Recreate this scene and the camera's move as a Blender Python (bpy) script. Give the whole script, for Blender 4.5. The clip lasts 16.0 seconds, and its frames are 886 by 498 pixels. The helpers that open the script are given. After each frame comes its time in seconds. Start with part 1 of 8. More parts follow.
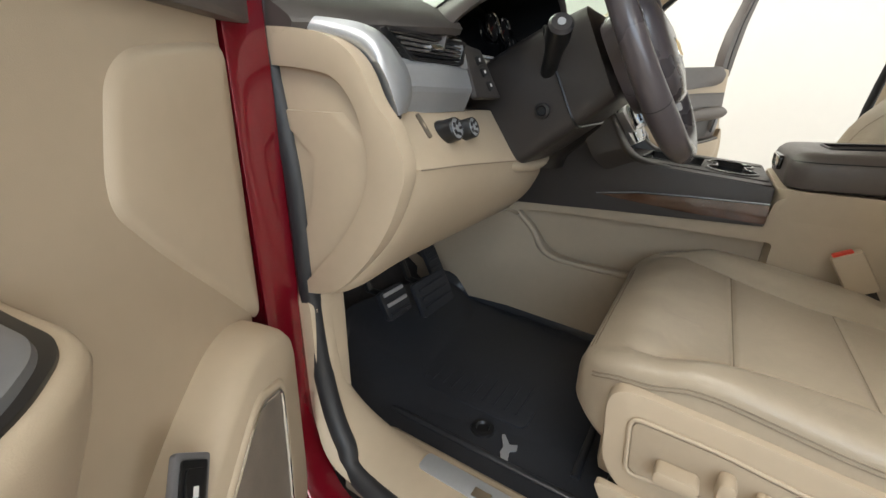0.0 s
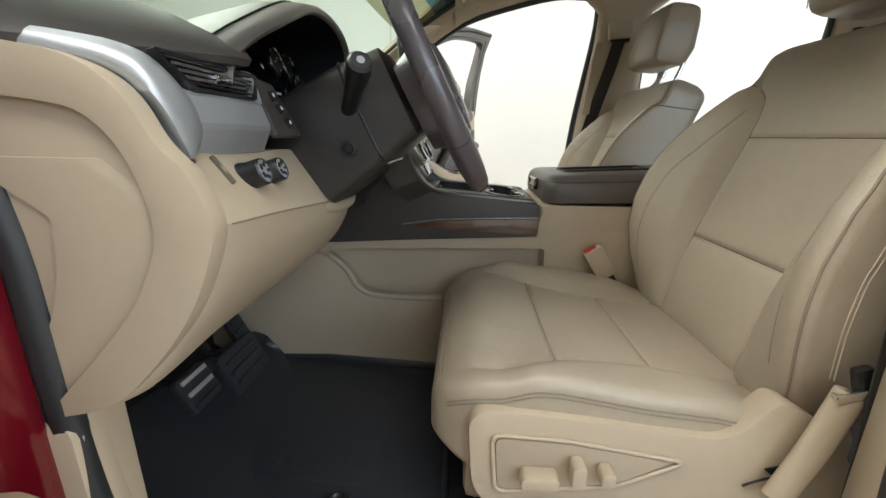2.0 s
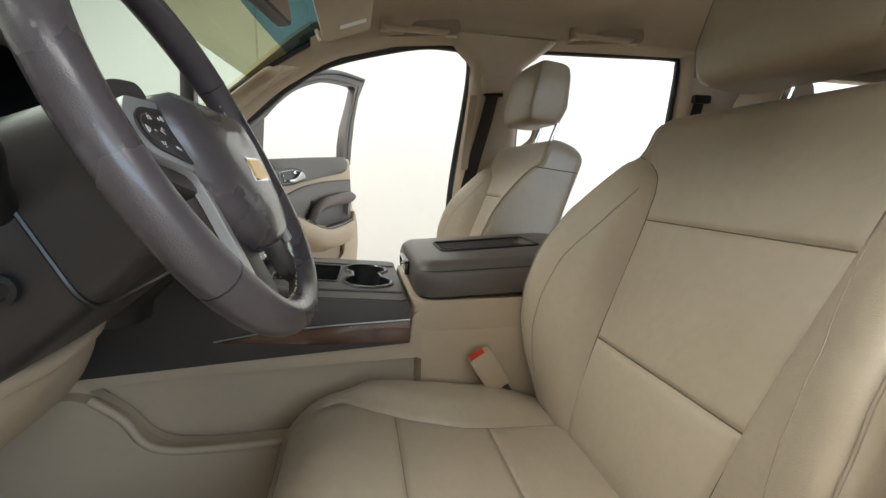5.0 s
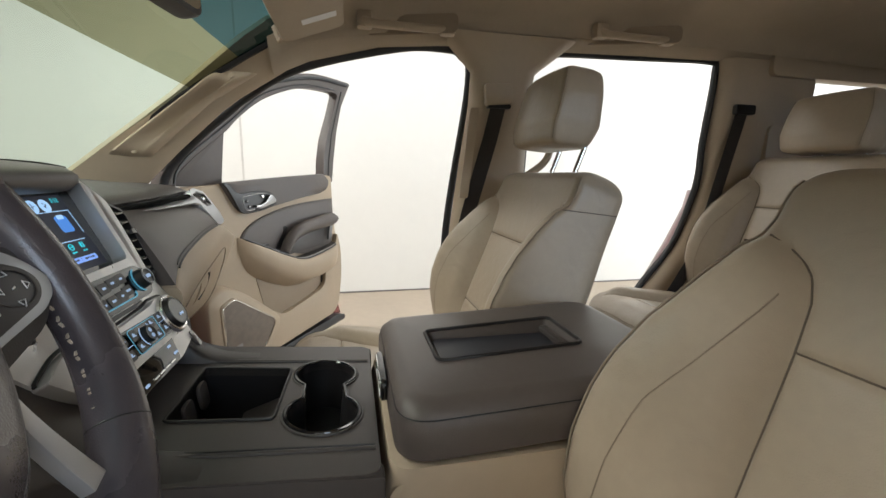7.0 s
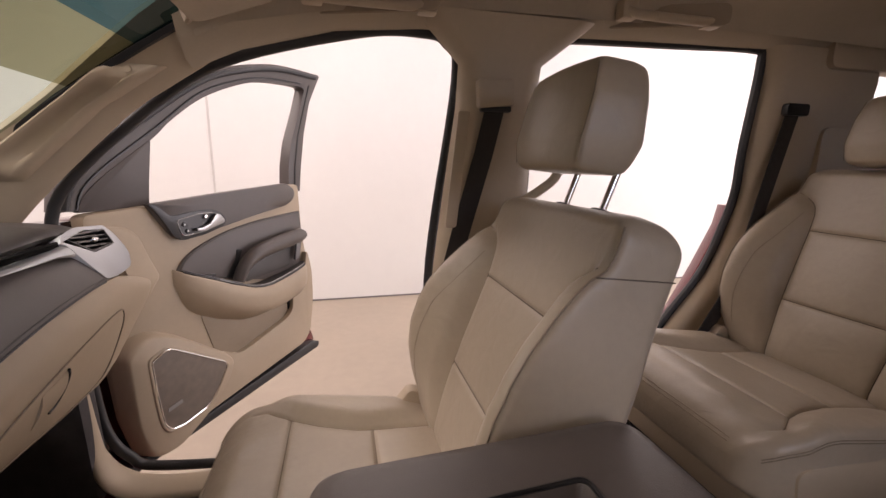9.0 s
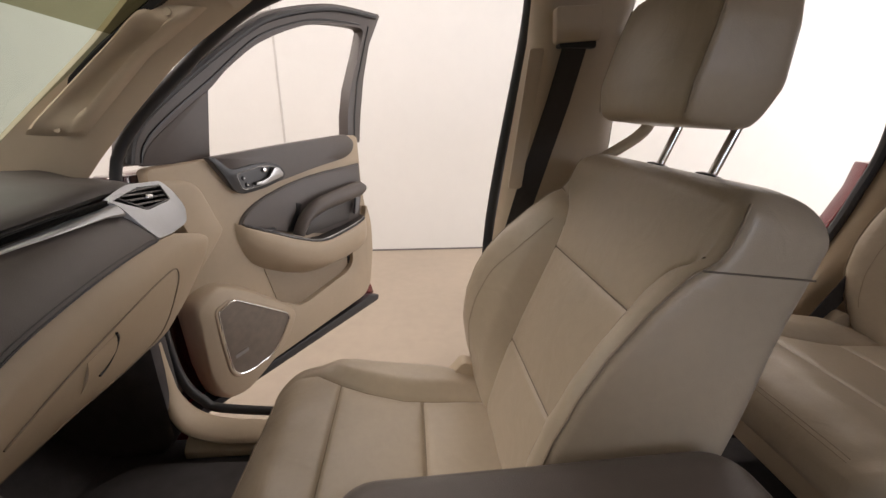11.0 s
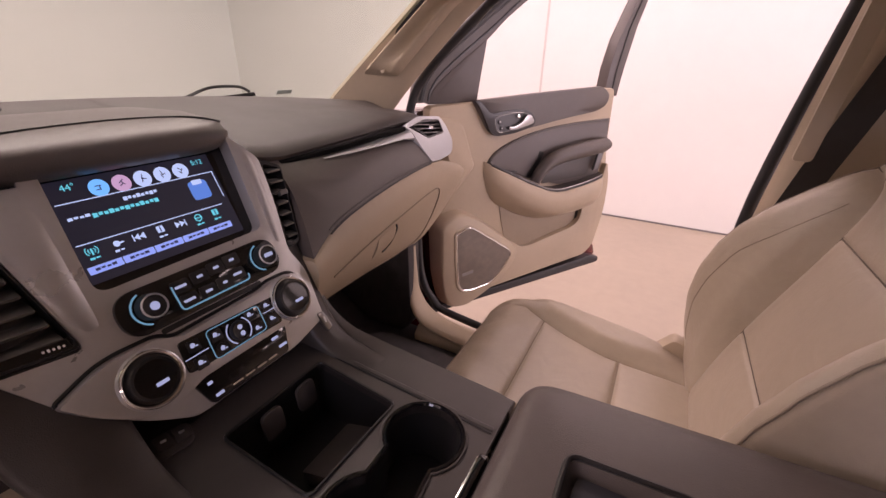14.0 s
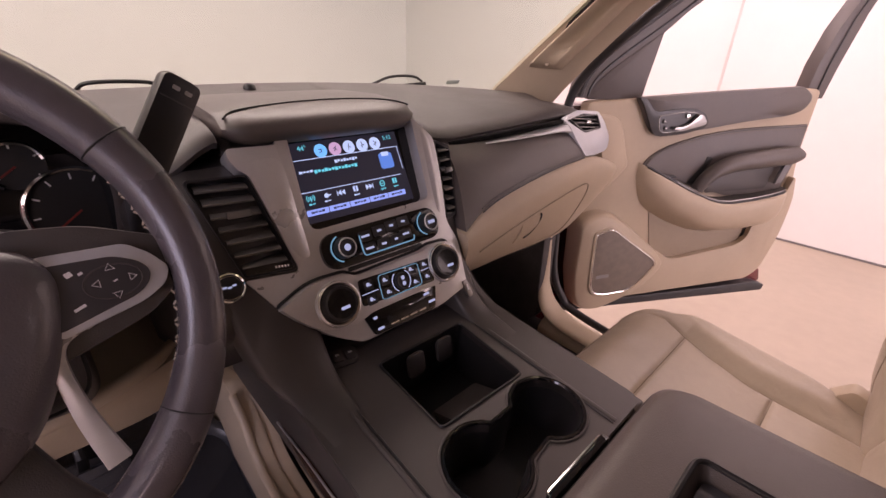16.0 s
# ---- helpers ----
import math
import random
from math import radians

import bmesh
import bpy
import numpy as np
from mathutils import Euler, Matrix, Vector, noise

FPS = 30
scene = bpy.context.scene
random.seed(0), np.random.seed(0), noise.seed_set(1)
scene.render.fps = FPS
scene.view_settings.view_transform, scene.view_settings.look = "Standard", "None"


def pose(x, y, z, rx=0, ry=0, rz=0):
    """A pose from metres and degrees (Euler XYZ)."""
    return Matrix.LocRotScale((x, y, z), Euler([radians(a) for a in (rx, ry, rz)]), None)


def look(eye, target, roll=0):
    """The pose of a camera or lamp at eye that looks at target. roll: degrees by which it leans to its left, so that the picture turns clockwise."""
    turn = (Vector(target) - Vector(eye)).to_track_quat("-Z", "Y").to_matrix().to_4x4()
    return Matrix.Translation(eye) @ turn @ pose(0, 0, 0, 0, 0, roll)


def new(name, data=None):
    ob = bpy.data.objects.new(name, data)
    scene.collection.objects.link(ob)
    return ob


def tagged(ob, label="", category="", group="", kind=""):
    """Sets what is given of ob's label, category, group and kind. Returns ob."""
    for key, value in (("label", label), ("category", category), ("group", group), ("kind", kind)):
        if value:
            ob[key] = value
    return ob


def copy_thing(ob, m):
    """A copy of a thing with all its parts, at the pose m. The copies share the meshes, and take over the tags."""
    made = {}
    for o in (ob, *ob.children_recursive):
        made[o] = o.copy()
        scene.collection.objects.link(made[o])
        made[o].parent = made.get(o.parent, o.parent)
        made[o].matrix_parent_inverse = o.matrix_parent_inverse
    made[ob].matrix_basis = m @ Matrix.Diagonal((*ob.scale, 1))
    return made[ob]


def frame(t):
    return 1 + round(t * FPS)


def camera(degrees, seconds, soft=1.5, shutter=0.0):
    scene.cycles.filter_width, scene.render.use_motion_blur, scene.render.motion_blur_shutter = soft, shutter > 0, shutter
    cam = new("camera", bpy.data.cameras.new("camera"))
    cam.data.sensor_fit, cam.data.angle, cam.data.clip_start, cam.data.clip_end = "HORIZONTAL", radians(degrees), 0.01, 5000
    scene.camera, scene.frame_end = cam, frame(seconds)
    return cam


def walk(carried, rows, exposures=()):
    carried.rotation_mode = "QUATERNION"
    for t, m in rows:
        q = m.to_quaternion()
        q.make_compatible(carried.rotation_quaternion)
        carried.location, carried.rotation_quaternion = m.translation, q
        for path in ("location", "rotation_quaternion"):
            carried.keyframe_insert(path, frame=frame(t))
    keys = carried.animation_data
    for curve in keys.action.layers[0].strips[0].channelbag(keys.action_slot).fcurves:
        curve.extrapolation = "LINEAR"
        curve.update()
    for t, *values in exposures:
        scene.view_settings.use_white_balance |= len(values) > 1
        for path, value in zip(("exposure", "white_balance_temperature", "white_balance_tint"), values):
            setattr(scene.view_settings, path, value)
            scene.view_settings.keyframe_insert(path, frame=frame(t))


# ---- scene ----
cam = camera(93.7, 16.0)
PATH = [
    (0, (-1.185, 0.379, 1.124), (0.401, 1.374, 0.422), 1.5),
    (0.5, (-1.187, 0.391, 1.118), (0.556, 1.113, 0.453), 1.4),
    (1, (-1.186, 0.407, 1.118), (0.654, 0.892, 0.501), 1.2),
    (1.5, (-1.172, 0.423, 1.121), (0.725, 0.698, 0.550), 1.0),
    (2, (-1.163, 0.439, 1.122), (0.765, 0.538, 0.598), 0.9),
    (2.5, (-1.157, 0.446, 1.129), (0.786, 0.391, 0.658), 0.8),
    (3, (-1.152, 0.456, 1.134), (0.794, 0.276, 0.709), 0.7),
    (3.5, (-1.129, 0.453, 1.140), (0.815, 0.185, 0.751), 0.6),
    (4, (-1.053, 0.419, 1.148), (0.885, 0.084, 0.783), 0.6),
    (4.2, (-1.017, 0.404, 1.156), (0.918, 0.040, 0.800), 0.6),
    (6.5, (-0.665, 0.301, 1.264), (1.260, -0.121, 0.926), 1.3),
    (7, (-0.575, 0.292, 1.288), (1.348, -0.136, 0.944), 0.9),
    (7.5, (-0.489, 0.268, 1.313), (1.430, -0.177, 0.965), 0.9),
    (8, (-0.409, 0.241, 1.344), (1.503, -0.228, 0.991), 0.9),
    (8.2, (-0.382, 0.233, 1.351), (1.528, -0.241, 0.995), 1.0),
    (10.3, (-0.165, 0.169, 1.383), (1.730, -0.171, 0.842), -0.2),
    (10.5, (-0.164, 0.170, 1.379), (1.731, -0.128, 0.814), -0.1),
    (11, (-0.170, 0.168, 1.379), (1.724, 0.016, 0.753), 0.1),
    (11.5, (-0.183, 0.171, 1.382), (1.697, 0.187, 0.698), 0.2),
    (12, (-0.191, 0.171, 1.382), (1.661, 0.368, 0.653), 0.4),
    (12.5, (-0.196, 0.164, 1.378), (1.617, 0.527, 0.615), 0.8),
    (13, (-0.211, 0.165, 1.376), (1.550, 0.690, 0.588), 1.1),
    (13.5, (-0.224, 0.168, 1.374), (1.471, 0.855, 0.564), 1.2),
    (14, (-0.239, 0.161, 1.371), (1.378, 1.000, 0.546), 1.3),
    (14.5, (-0.259, 0.158, 1.376), (1.268, 1.141, 0.538), 1.4),
    (15, (-0.272, 0.159, 1.373), (1.158, 1.268, 0.521), 1.7),
    (15.5, (-0.283, 0.157, 1.369), (1.048, 1.377, 0.510), 1.7),
    (16, (-0.295, 0.152, 1.369), (0.944, 1.464, 0.507), 1.7),
]
TONE = [(0.0, 0.1, 6750, 7), (1.0, 0.0, 6650, 6), (2.0, 0.05, 6500, 4), (4.0, 0.1, 6500, 5), (6.5, 0.05, 6500, 6), (7.2, -0.05, 6650, 12), (8.0, -0.1, 7200, 35), (10.5, -0.3, 7100, 18), (11.5, -0.3, 7100, 21), (12.5, -0.15, 7150, 28), (13.2, -0.1, 7400, 46), (16.0, 0.08, 7500, 48)]
walk(cam, [(t, look(eye, target, roll)) for t, eye, target, roll in PATH], exposures=TONE)

# ---- light ----
world = bpy.data.worlds.new("world")
scene.world = world
world.use_nodes = True
world.node_tree.nodes["Background"].inputs[0].default_value = (0.9, 0.95, 1.0, 1)
world.node_tree.nodes["Background"].inputs[1].default_value = 0.3


def area(name, x, y, z, sx, sy, watts, colour=(1.0, 0.97, 0.93), rx=0, ry=0):
    data = bpy.data.lights.new(name, "AREA")
    data.shape, data.size, data.size_y, data.energy, data.color = "RECTANGLE", sx, sy, watts, colour
    ob = new(name, data)
    ob.matrix_world = pose(x, y, z, rx, ry, 0)
    return ob


LAMPS = [(2.8, 0.2, 20), (-1.85, 0.9, 46), (2.7, -4.2, 45), (-2.7, -4.2, 55), (0.0, 2.7, 140)]
for lx, ly, watts in LAMPS:
    area("room_light", lx, ly, 3.30, 0.9 if lx else 5.0, 3.2 if lx else 0.9, watts)
# daylight in the wide gateway behind the car
area("gateway_daylight", 0.0, -7.62, 1.35, 6.4, 2.5, 360, (0.88, 0.94, 1.0), rx=90)
# cool daylight in the high window band of the west wall
area("window_daylight", -3.97, -2.2, 2.30, 1.5, 3.6, 100, (0.66, 0.80, 1.0), ry=-90)


# ---- materials ----
def mat(name, base, rough=0.5, metal=0.0, var=0.10, scale=6.0, bump=0.0, bscale=300.0, coat=0.0, kind="noise", spec=0.5, sheen=0.0, crease=0.0):
    m = bpy.data.materials.new(name)
    m.use_nodes = True
    t = m.node_tree
    b = t.nodes["Principled BSDF"]
    b.inputs["Roughness"].default_value = rough
    b.inputs["Metallic"].default_value = metal
    b.inputs["Coat Weight"].default_value = coat
    b.inputs["Specular IOR Level"].default_value = spec
    b.inputs["Sheen Weight"].default_value = sheen
    co = t.nodes.new("ShaderNodeTexCoord")
    n1 = t.nodes.new("ShaderNodeTexNoise")
    n1.inputs["Scale"].default_value, n1.inputs["Detail"].default_value = scale, 6
    n2 = t.nodes.new("ShaderNodeTexNoise")
    n2.inputs["Scale"].default_value, n2.inputs["Detail"].default_value = scale * 14, 3
    t.links.new(co.outputs["Object"], n1.inputs["Vector"])
    t.links.new(co.outputs["Object"], n2.inputs["Vector"])
    mix = t.nodes.new("ShaderNodeMath")
    mix.operation = "MULTIPLY_ADD"
    t.links.new(n2.outputs["Fac"], mix.inputs[0])
    mix.inputs[1].default_value = 0.35
    t.links.new(n1.outputs["Fac"], mix.inputs[2])
    ramp = t.nodes.new("ShaderNodeMapRange")
    ramp.inputs["From Min"].default_value, ramp.inputs["From Max"].default_value = 0.45, 0.9
    ramp.inputs["To Min"].default_value, ramp.inputs["To Max"].default_value = 1 - var, 1 + var
    t.links.new(mix.outputs[0], ramp.inputs["Value"])
    sc = t.nodes.new("ShaderNodeVectorMath")
    sc.operation = "SCALE"
    sc.inputs[0].default_value = base
    t.links.new(ramp.outputs["Result"], sc.inputs["Scale"])
    t.links.new(sc.outputs[0], b.inputs["Base Color"])
    rr = t.nodes.new("ShaderNodeMapRange")
    rr.inputs["From Min"].default_value, rr.inputs["From Max"].default_value = 0.3, 0.7
    rr.inputs["To Min"].default_value, rr.inputs["To Max"].default_value = max(0.02, rough * 0.88), min(1, rough * 1.12)
    t.links.new(n1.outputs["Fac"], rr.inputs["Value"])
    t.links.new(rr.outputs["Result"], b.inputs["Roughness"])
    if bump:
        if kind == "leather":
            tex = t.nodes.new("ShaderNodeTexVoronoi")
            tex.feature = "DISTANCE_TO_EDGE"
            tex.inputs["Scale"].default_value = bscale
            out = tex.outputs["Distance"]
        else:
            tex = t.nodes.new("ShaderNodeTexNoise")
            tex.inputs["Scale"].default_value, tex.inputs["Detail"].default_value = bscale, 4
            out = tex.outputs["Fac"]
        t.links.new(co.outputs["Object"], tex.inputs["Vector"])
        bn = t.nodes.new("ShaderNodeBump")
        bn.inputs["Strength"].default_value, bn.inputs["Distance"].default_value = bump, 0.001
        t.links.new(out, bn.inputs["Height"])
        if crease:
            cr = t.nodes.new("ShaderNodeTexNoise")
            cr.inputs["Scale"].default_value, cr.inputs["Detail"].default_value, cr.inputs["Distortion"].default_value = 16.0, 3, 1.2
            t.links.new(co.outputs["Object"], cr.inputs["Vector"])
            b2 = t.nodes.new("ShaderNodeBump")
            b2.inputs["Strength"].default_value, b2.inputs["Distance"].default_value = crease, 0.006
            t.links.new(cr.outputs["Fac"], b2.inputs["Height"])
            t.links.new(b2.outputs["Normal"], bn.inputs["Normal"])
        t.links.new(bn.outputs["Normal"], b.inputs["Normal"])
    return m


def glow(name, colour, power):
    m = bpy.data.materials.new(name)
    m.use_nodes = True
    b = m.node_tree.nodes["Principled BSDF"]
    b.inputs["Base Color"].default_value = (0.01, 0.01, 0.01, 1)
    b.inputs["Emission Color"].default_value = (*colour, 1)
    b.inputs["Emission Strength"].default_value = power
    return m


def glass(name, colour, rough=0.0):
    m = bpy.data.materials.new(name)
    m.use_nodes = True
    t = m.node_tree
    t.nodes.remove(t.nodes["Principled BSDF"])
    tr, gl, mx = (t.nodes.new("ShaderNode" + k) for k in ("BsdfTransparent", "BsdfGlossy", "MixShader"))
    tr.inputs[0].default_value = (*colour, 1)
    gl.inputs["Roughness"].default_value = 0.02
    mx.inputs[0].default_value = 0.04
    t.links.new(tr.outputs[0], mx.inputs[1])
    t.links.new(gl.outputs[0], mx.inputs[2])
    t.links.new(mx.outputs[0], t.nodes["Material Output"].inputs["Surface"])
    return m


# BROWN made darker, to paint the shade round the steering column
SHADEBROWN = mat("shaded_brown_plastic", (0.034, 0.029, 0.027), 0.40, var=0.10, scale=6, bump=0.2, bscale=600, kind="leather")
LEATHER = mat("beige_leather", (0.40, 0.335, 0.255), 0.34, var=0.07, scale=5, bump=0.25, bscale=420, kind="leather", crease=0.30)
TAN = mat("tan_plastic", (0.46, 0.375, 0.275), 0.52, var=0.05, scale=4, bump=0.15, bscale=700, kind="leather")
BROWN = mat("dark_brown_plastic", (0.054, 0.047, 0.044), 0.46, var=0.10, scale=6, bump=0.2, bscale=600, kind="leather")
BROWNL = mat("dark_brown_leather", (0.092, 0.078, 0.072), 0.40, var=0.10, scale=6, bump=0.3, bscale=420, kind="leather")
WHEELL = mat("wheel_leather", (0.080, 0.070, 0.077), 0.27, var=0.10, scale=8, coat=0.3, bump=0.2, bscale=480, kind="leather")
BLACK = mat("black_plastic", (0.012, 0.012, 0.013), 0.35, var=0.12, scale=9)
GLOSS = mat("gloss_black", (0.006, 0.006, 0.007), 0.08, var=0.05, scale=4, coat=0.5)
SATIN = mat("satin_metal", (0.56, 0.555, 0.55), 0.30, 0.55, var=0.05, scale=12)
HANDLE = mat("handle_metal", (0.30, 0.295, 0.29), 0.30, 0.95, var=0.05)
SILVER = mat("satin_silver", (0.53, 0.55, 0.58), 0.38, 0.60, var=0.05, scale=12)
CHROME = mat("chrome", (0.80, 0.80, 0.80), 0.10, 1.0, var=0.03)
RED = mat("red_paint", (0.17, 0.004, 0.012), 0.20, 0.25, var=0.08, coat=1.0)
# the body's red darkened, for a shut face that lies in shade
SHADERED = mat("shaded_red_paint", (0.035, 0.004, 0.007), 0.12, 0.2, coat=1.0)
RUBBER = mat("black_rubber", (0.026, 0.028, 0.034), 0.36, var=0.12, bump=0.15, bscale=250)
SEAL = mat("rubber_seal", (0.022, 0.023, 0.026), 0.5, var=0.1)
CARPET = mat("dark_carpet", (0.060, 0.056, 0.058), 0.95, var=0.25, scale=30, bump=0.8, bscale=900)
HEADLINER = mat("headliner_fabric", (0.47, 0.40, 0.31), 0.95, var=0.05, scale=10, bump=0.4, bscale=1200)
WALLW = mat("white_wall_paint", (0.72, 0.72, 0.70), 0.55, var=0.03, scale=0.6, bump=0.1, bscale=60)
FLOORC = mat("tan_epoxy_floor", (0.40, 0.335, 0.265), 0.40, var=0.10, scale=0.9, bump=0.1, bscale=40)
WOOD = mat("dark_wood", (0.075, 0.032, 0.018), 0.12, var=0.35, scale=18, coat=1.0)
BELT = mat("belt_webbing", (0.035, 0.030, 0.028), 0.8, var=0.1, scale=60, bump=0.5, bscale=900)
SEAM = mat("seam_thread", (0.13, 0.105, 0.08), 0.7, var=0.1)
SEAMC = mat("crease_thread", (0.24, 0.195, 0.145), 0.6, var=0.1)
SEAMT = mat("tan_thread", (0.27, 0.22, 0.165), 0.6, var=0.1)
SEAML = mat("pale_thread", (0.55, 0.47, 0.37), 0.6, var=0.1)
WHITE = mat("white_marking", (0.8, 0.8, 0.8), 0.5, var=0.03)
ORANGE = mat("red_button", (0.55, 0.03, 0.01), 0.4, var=0.05)
GOLD = mat("gold_badge", (0.72, 0.48, 0.14), 0.3, 0.6, var=0.05)
GLASSW = glass("windscreen_glass", (0.62, 0.72, 0.65))
GLASSO = glass("tinted_band_glass", (0.26, 0.28, 0.18))
GLASSB = glass("shade_band_glass", (0.045, 0.11, 0.12))
GLASSD = glass("door_glass", (0.92, 0.94, 0.93))
MIRROR = mat("mirror_glass", (0.85, 0.87, 0.88), 0.02, 1.0, var=0.01)


# ---- mesh helpers ----
class Geo:
    def __init__(self):
        self.v, self.f = [], []

    def add(self, verts, faces):
        n = len(self.v)
        self.v += [tuple(p) for p in verts]
        self.f += [tuple(i + n for i in f) for f in faces]
        return self

    def loft(self, rings, closed=True, caps=True):
        m = len(rings[0])
        verts = [p for r in rings for p in r]
        faces = []
        for i in range(len(rings) - 1):
            for j in range(m if closed else m - 1):
                k = (j + 1) % m
                faces.append((i * m + j, i * m + k, (i + 1) * m + k, (i + 1) * m + j))
        if caps and closed:
            faces.append(tuple(range(m))[::-1])
            faces.append(tuple(range((len(rings) - 1) * m, len(rings) * m)))
        return self.add(verts, faces)

    def tube(self, pts, r, n=8, closed=False, flat=1.0, up=None):
        pts = [Vector(p) for p in pts]
        rings = []
        c = len(pts)
        prev = None
        for i, p in enumerate(pts):
            a = pts[(i - 1) % c] if closed or i else pts[0]
            b = pts[(i + 1) % c] if closed or i < c - 1 else pts[-1]
            d = (b - a).normalized()
            if prev is None:
                ref = Vector(up) if up else (Vector((0, 0, 1)) if abs(d.z) < 0.9 else Vector((1, 0, 0)))
            else:
                ref = prev
            s = d.cross(ref).normalized()
            u = s.cross(d).normalized()
            prev = u
            rr = r[i] if isinstance(r, (list, tuple)) else r
            rings.append([p + s * rr * math.cos(2 * math.pi * k / n) + u * rr * flat * math.sin(2 * math.pi * k / n) for k in range(n)])
        if closed:
            rings.append(rings[0])
        return self.loft(rings, True, not closed)

    def cyl(self, a, b, r, r2=None, n=24):
        return self.tube([a, b], [r, r if r2 is None else r2], n)

    def turned(self, m, prof, n=32):
        """Rings (radius, height) about the z axis of the pose m."""
        return self.loft([[m @ Vector((r * math.cos(2 * math.pi * k / n), r * math.sin(2 * math.pi * k / n), h)) for k in range(n)] for r, h in prof])

    def box(self, m, sx, sy, sz):
        s = [(-1, -1), (1, -1), (1, 1), (-1, 1)]
        return self.loft([[m @ Vector((x * sx / 2, y * sy / 2, z * sz / 2)) for x, y in s] for z in (-1, 1)])

    def plate(self, m, poly, depth):
        """A flat outline in the x and y of the pose m, from z = 0 to depth."""
        if sum(a[0] * b[1] - b[0] * a[1] for a, b in zip(poly, poly[1:] + poly[:1])) < 0:
            poly = poly[::-1]
        lo, hi = min(0, depth), max(0, depth)
        return self.loft([[m @ Vector((x, y, z)) for x, y in poly] for z in (lo, hi)])


def rounded(poly, r, n=5):
    """The outline with its corners rounded; r: one radius or one a corner."""
    out = []
    c = len(poly)
    for i in range(c):
        p = Vector(poly[i])
        a, b = Vector(poly[i - 1]) - p, Vector(poly[(i + 1) % c]) - p
        q = r[i] if isinstance(r, (list, tuple)) else r
        q = min(q, a.length * 0.49, b.length * 0.49)
        s, e = p + a.normalized() * q, p + b.normalized() * q
        for k in range(n + 1):
            t = k / n
            out.append(tuple((1 - t) ** 2 * s + 2 * t * (1 - t) * p + t * t * e))
    return out


def rrect(w, h, r, n=5, cx=0.0, cy=0.0):
    return rounded([(cx - w / 2, cy - h / 2), (cx + w / 2, cy - h / 2), (cx + w / 2, cy + h / 2), (cx - w / 2, cy + h / 2)], r, n)


def spline(pts, n=6):
    """A smooth line through the points."""
    pts = [Vector(p) for p in pts]
    out = []
    for i in range(len(pts) - 1):
        a, b = pts[max(0, i - 1)], pts[i]
        c, d = pts[i + 1], pts[min(len(pts) - 1, i + 2)]
        for k in range(n):
            t = k / n
            out.append(0.5 * (2 * b + (c - a) * t + (2 * a - 5 * b + 4 * c - d) * t * t + (3 * b - a - 3 * c + d) * t ** 3))
    out.append(pts[-1])
    return out


def lerp(x, xs, ys):
    return float(np.interp(x, xs, ys))


def smooth01(x, a, b):
    t = min(1, max(0, (x - a) / (b - a)))
    return t * t * (3 - 2 * t)


def thing(name, at, label, category, group="", kind=""):
    ob = new(name)
    ob.location = at
    ob.empty_display_size = 0.05
    return tagged(ob, label, category, group, kind)


def finish(name, geo, material, parent=None, label="", bevel=0.0, sharp=40, subdiv=0, flat=False):
    me = bpy.data.meshes.new(name)
    bm = bmesh.new()
    vs = [bm.verts.new(p) for p in geo.v]
    for f in geo.f:
        try:
            bm.faces.new([vs[i] for i in f])
        except ValueError:
            pass
    bmesh.ops.remove_doubles(bm, verts=bm.verts, dist=1e-6)
    bmesh.ops.recalc_face_normals(bm, faces=bm.faces)
    if bevel:
        es = [e for e in bm.edges if len(e.link_faces) == 2 and e.calc_face_angle(0) > radians(30)]
        bmesh.ops.bevel(bm, geom=es, offset=bevel, segments=2, profile=0.6, affect="EDGES", clamp_overlap=True)
    bm.to_mesh(me)
    bm.free()
    me.materials.append(material)
    if not flat:
        me.shade_smooth()
        me.set_sharp_from_angle(angle=radians(sharp))
    ob = new(name, me)
    if subdiv:
        md = ob.modifiers.new("subdivision", "SUBSURF")
        md.levels = md.render_levels = subdiv
    if parent is not None:
        ob.parent = parent
        top = parent
        base = Matrix.Translation(top.location) if top.parent is None else Matrix.Identity(4)
        ob.matrix_parent_inverse = base.inverted()
    if label:
        ob["label"] = label
    return ob


def solid(name, geo, material, label, category, kind="", group="", **kw):
    return tagged(finish(name, geo, material, None, "", **kw), label, category, group, kind)


def plate_holes(m, outer, holes, depth):
    """A plate with openings, from z = 0 down to -depth."""
    bm = bmesh.new()
    loops = []
    for poly in [outer] + holes:
        vs = [bm.verts.new((x, y, 0)) for x, y in poly]
        loops.append(vs)
        for a, b in zip(vs, vs[1:] + vs[:1]):
            bm.edges.new((a, b))
    bmesh.ops.triangle_fill(bm, use_beauty=True, edges=bm.edges[:])
    g = Geo()
    bm.verts.index_update()
    vs = [m @ v.co for v in bm.verts]
    lo = [m @ (v.co + Vector((0, 0, -depth))) for v in bm.verts]
    n = len(vs)
    fs = [tuple(v.index for v in f.verts) for f in bm.faces]
    g.add(vs + lo, fs + [tuple(i + n for i in f[::-1]) for f in fs])
    for l in loops:
        idx = [v.index for v in l]
        g.f += [(a, b, b + n, a + n) for a, b in zip(idx, idx[1:] + idx[:1])]
    bm.free()
    return g

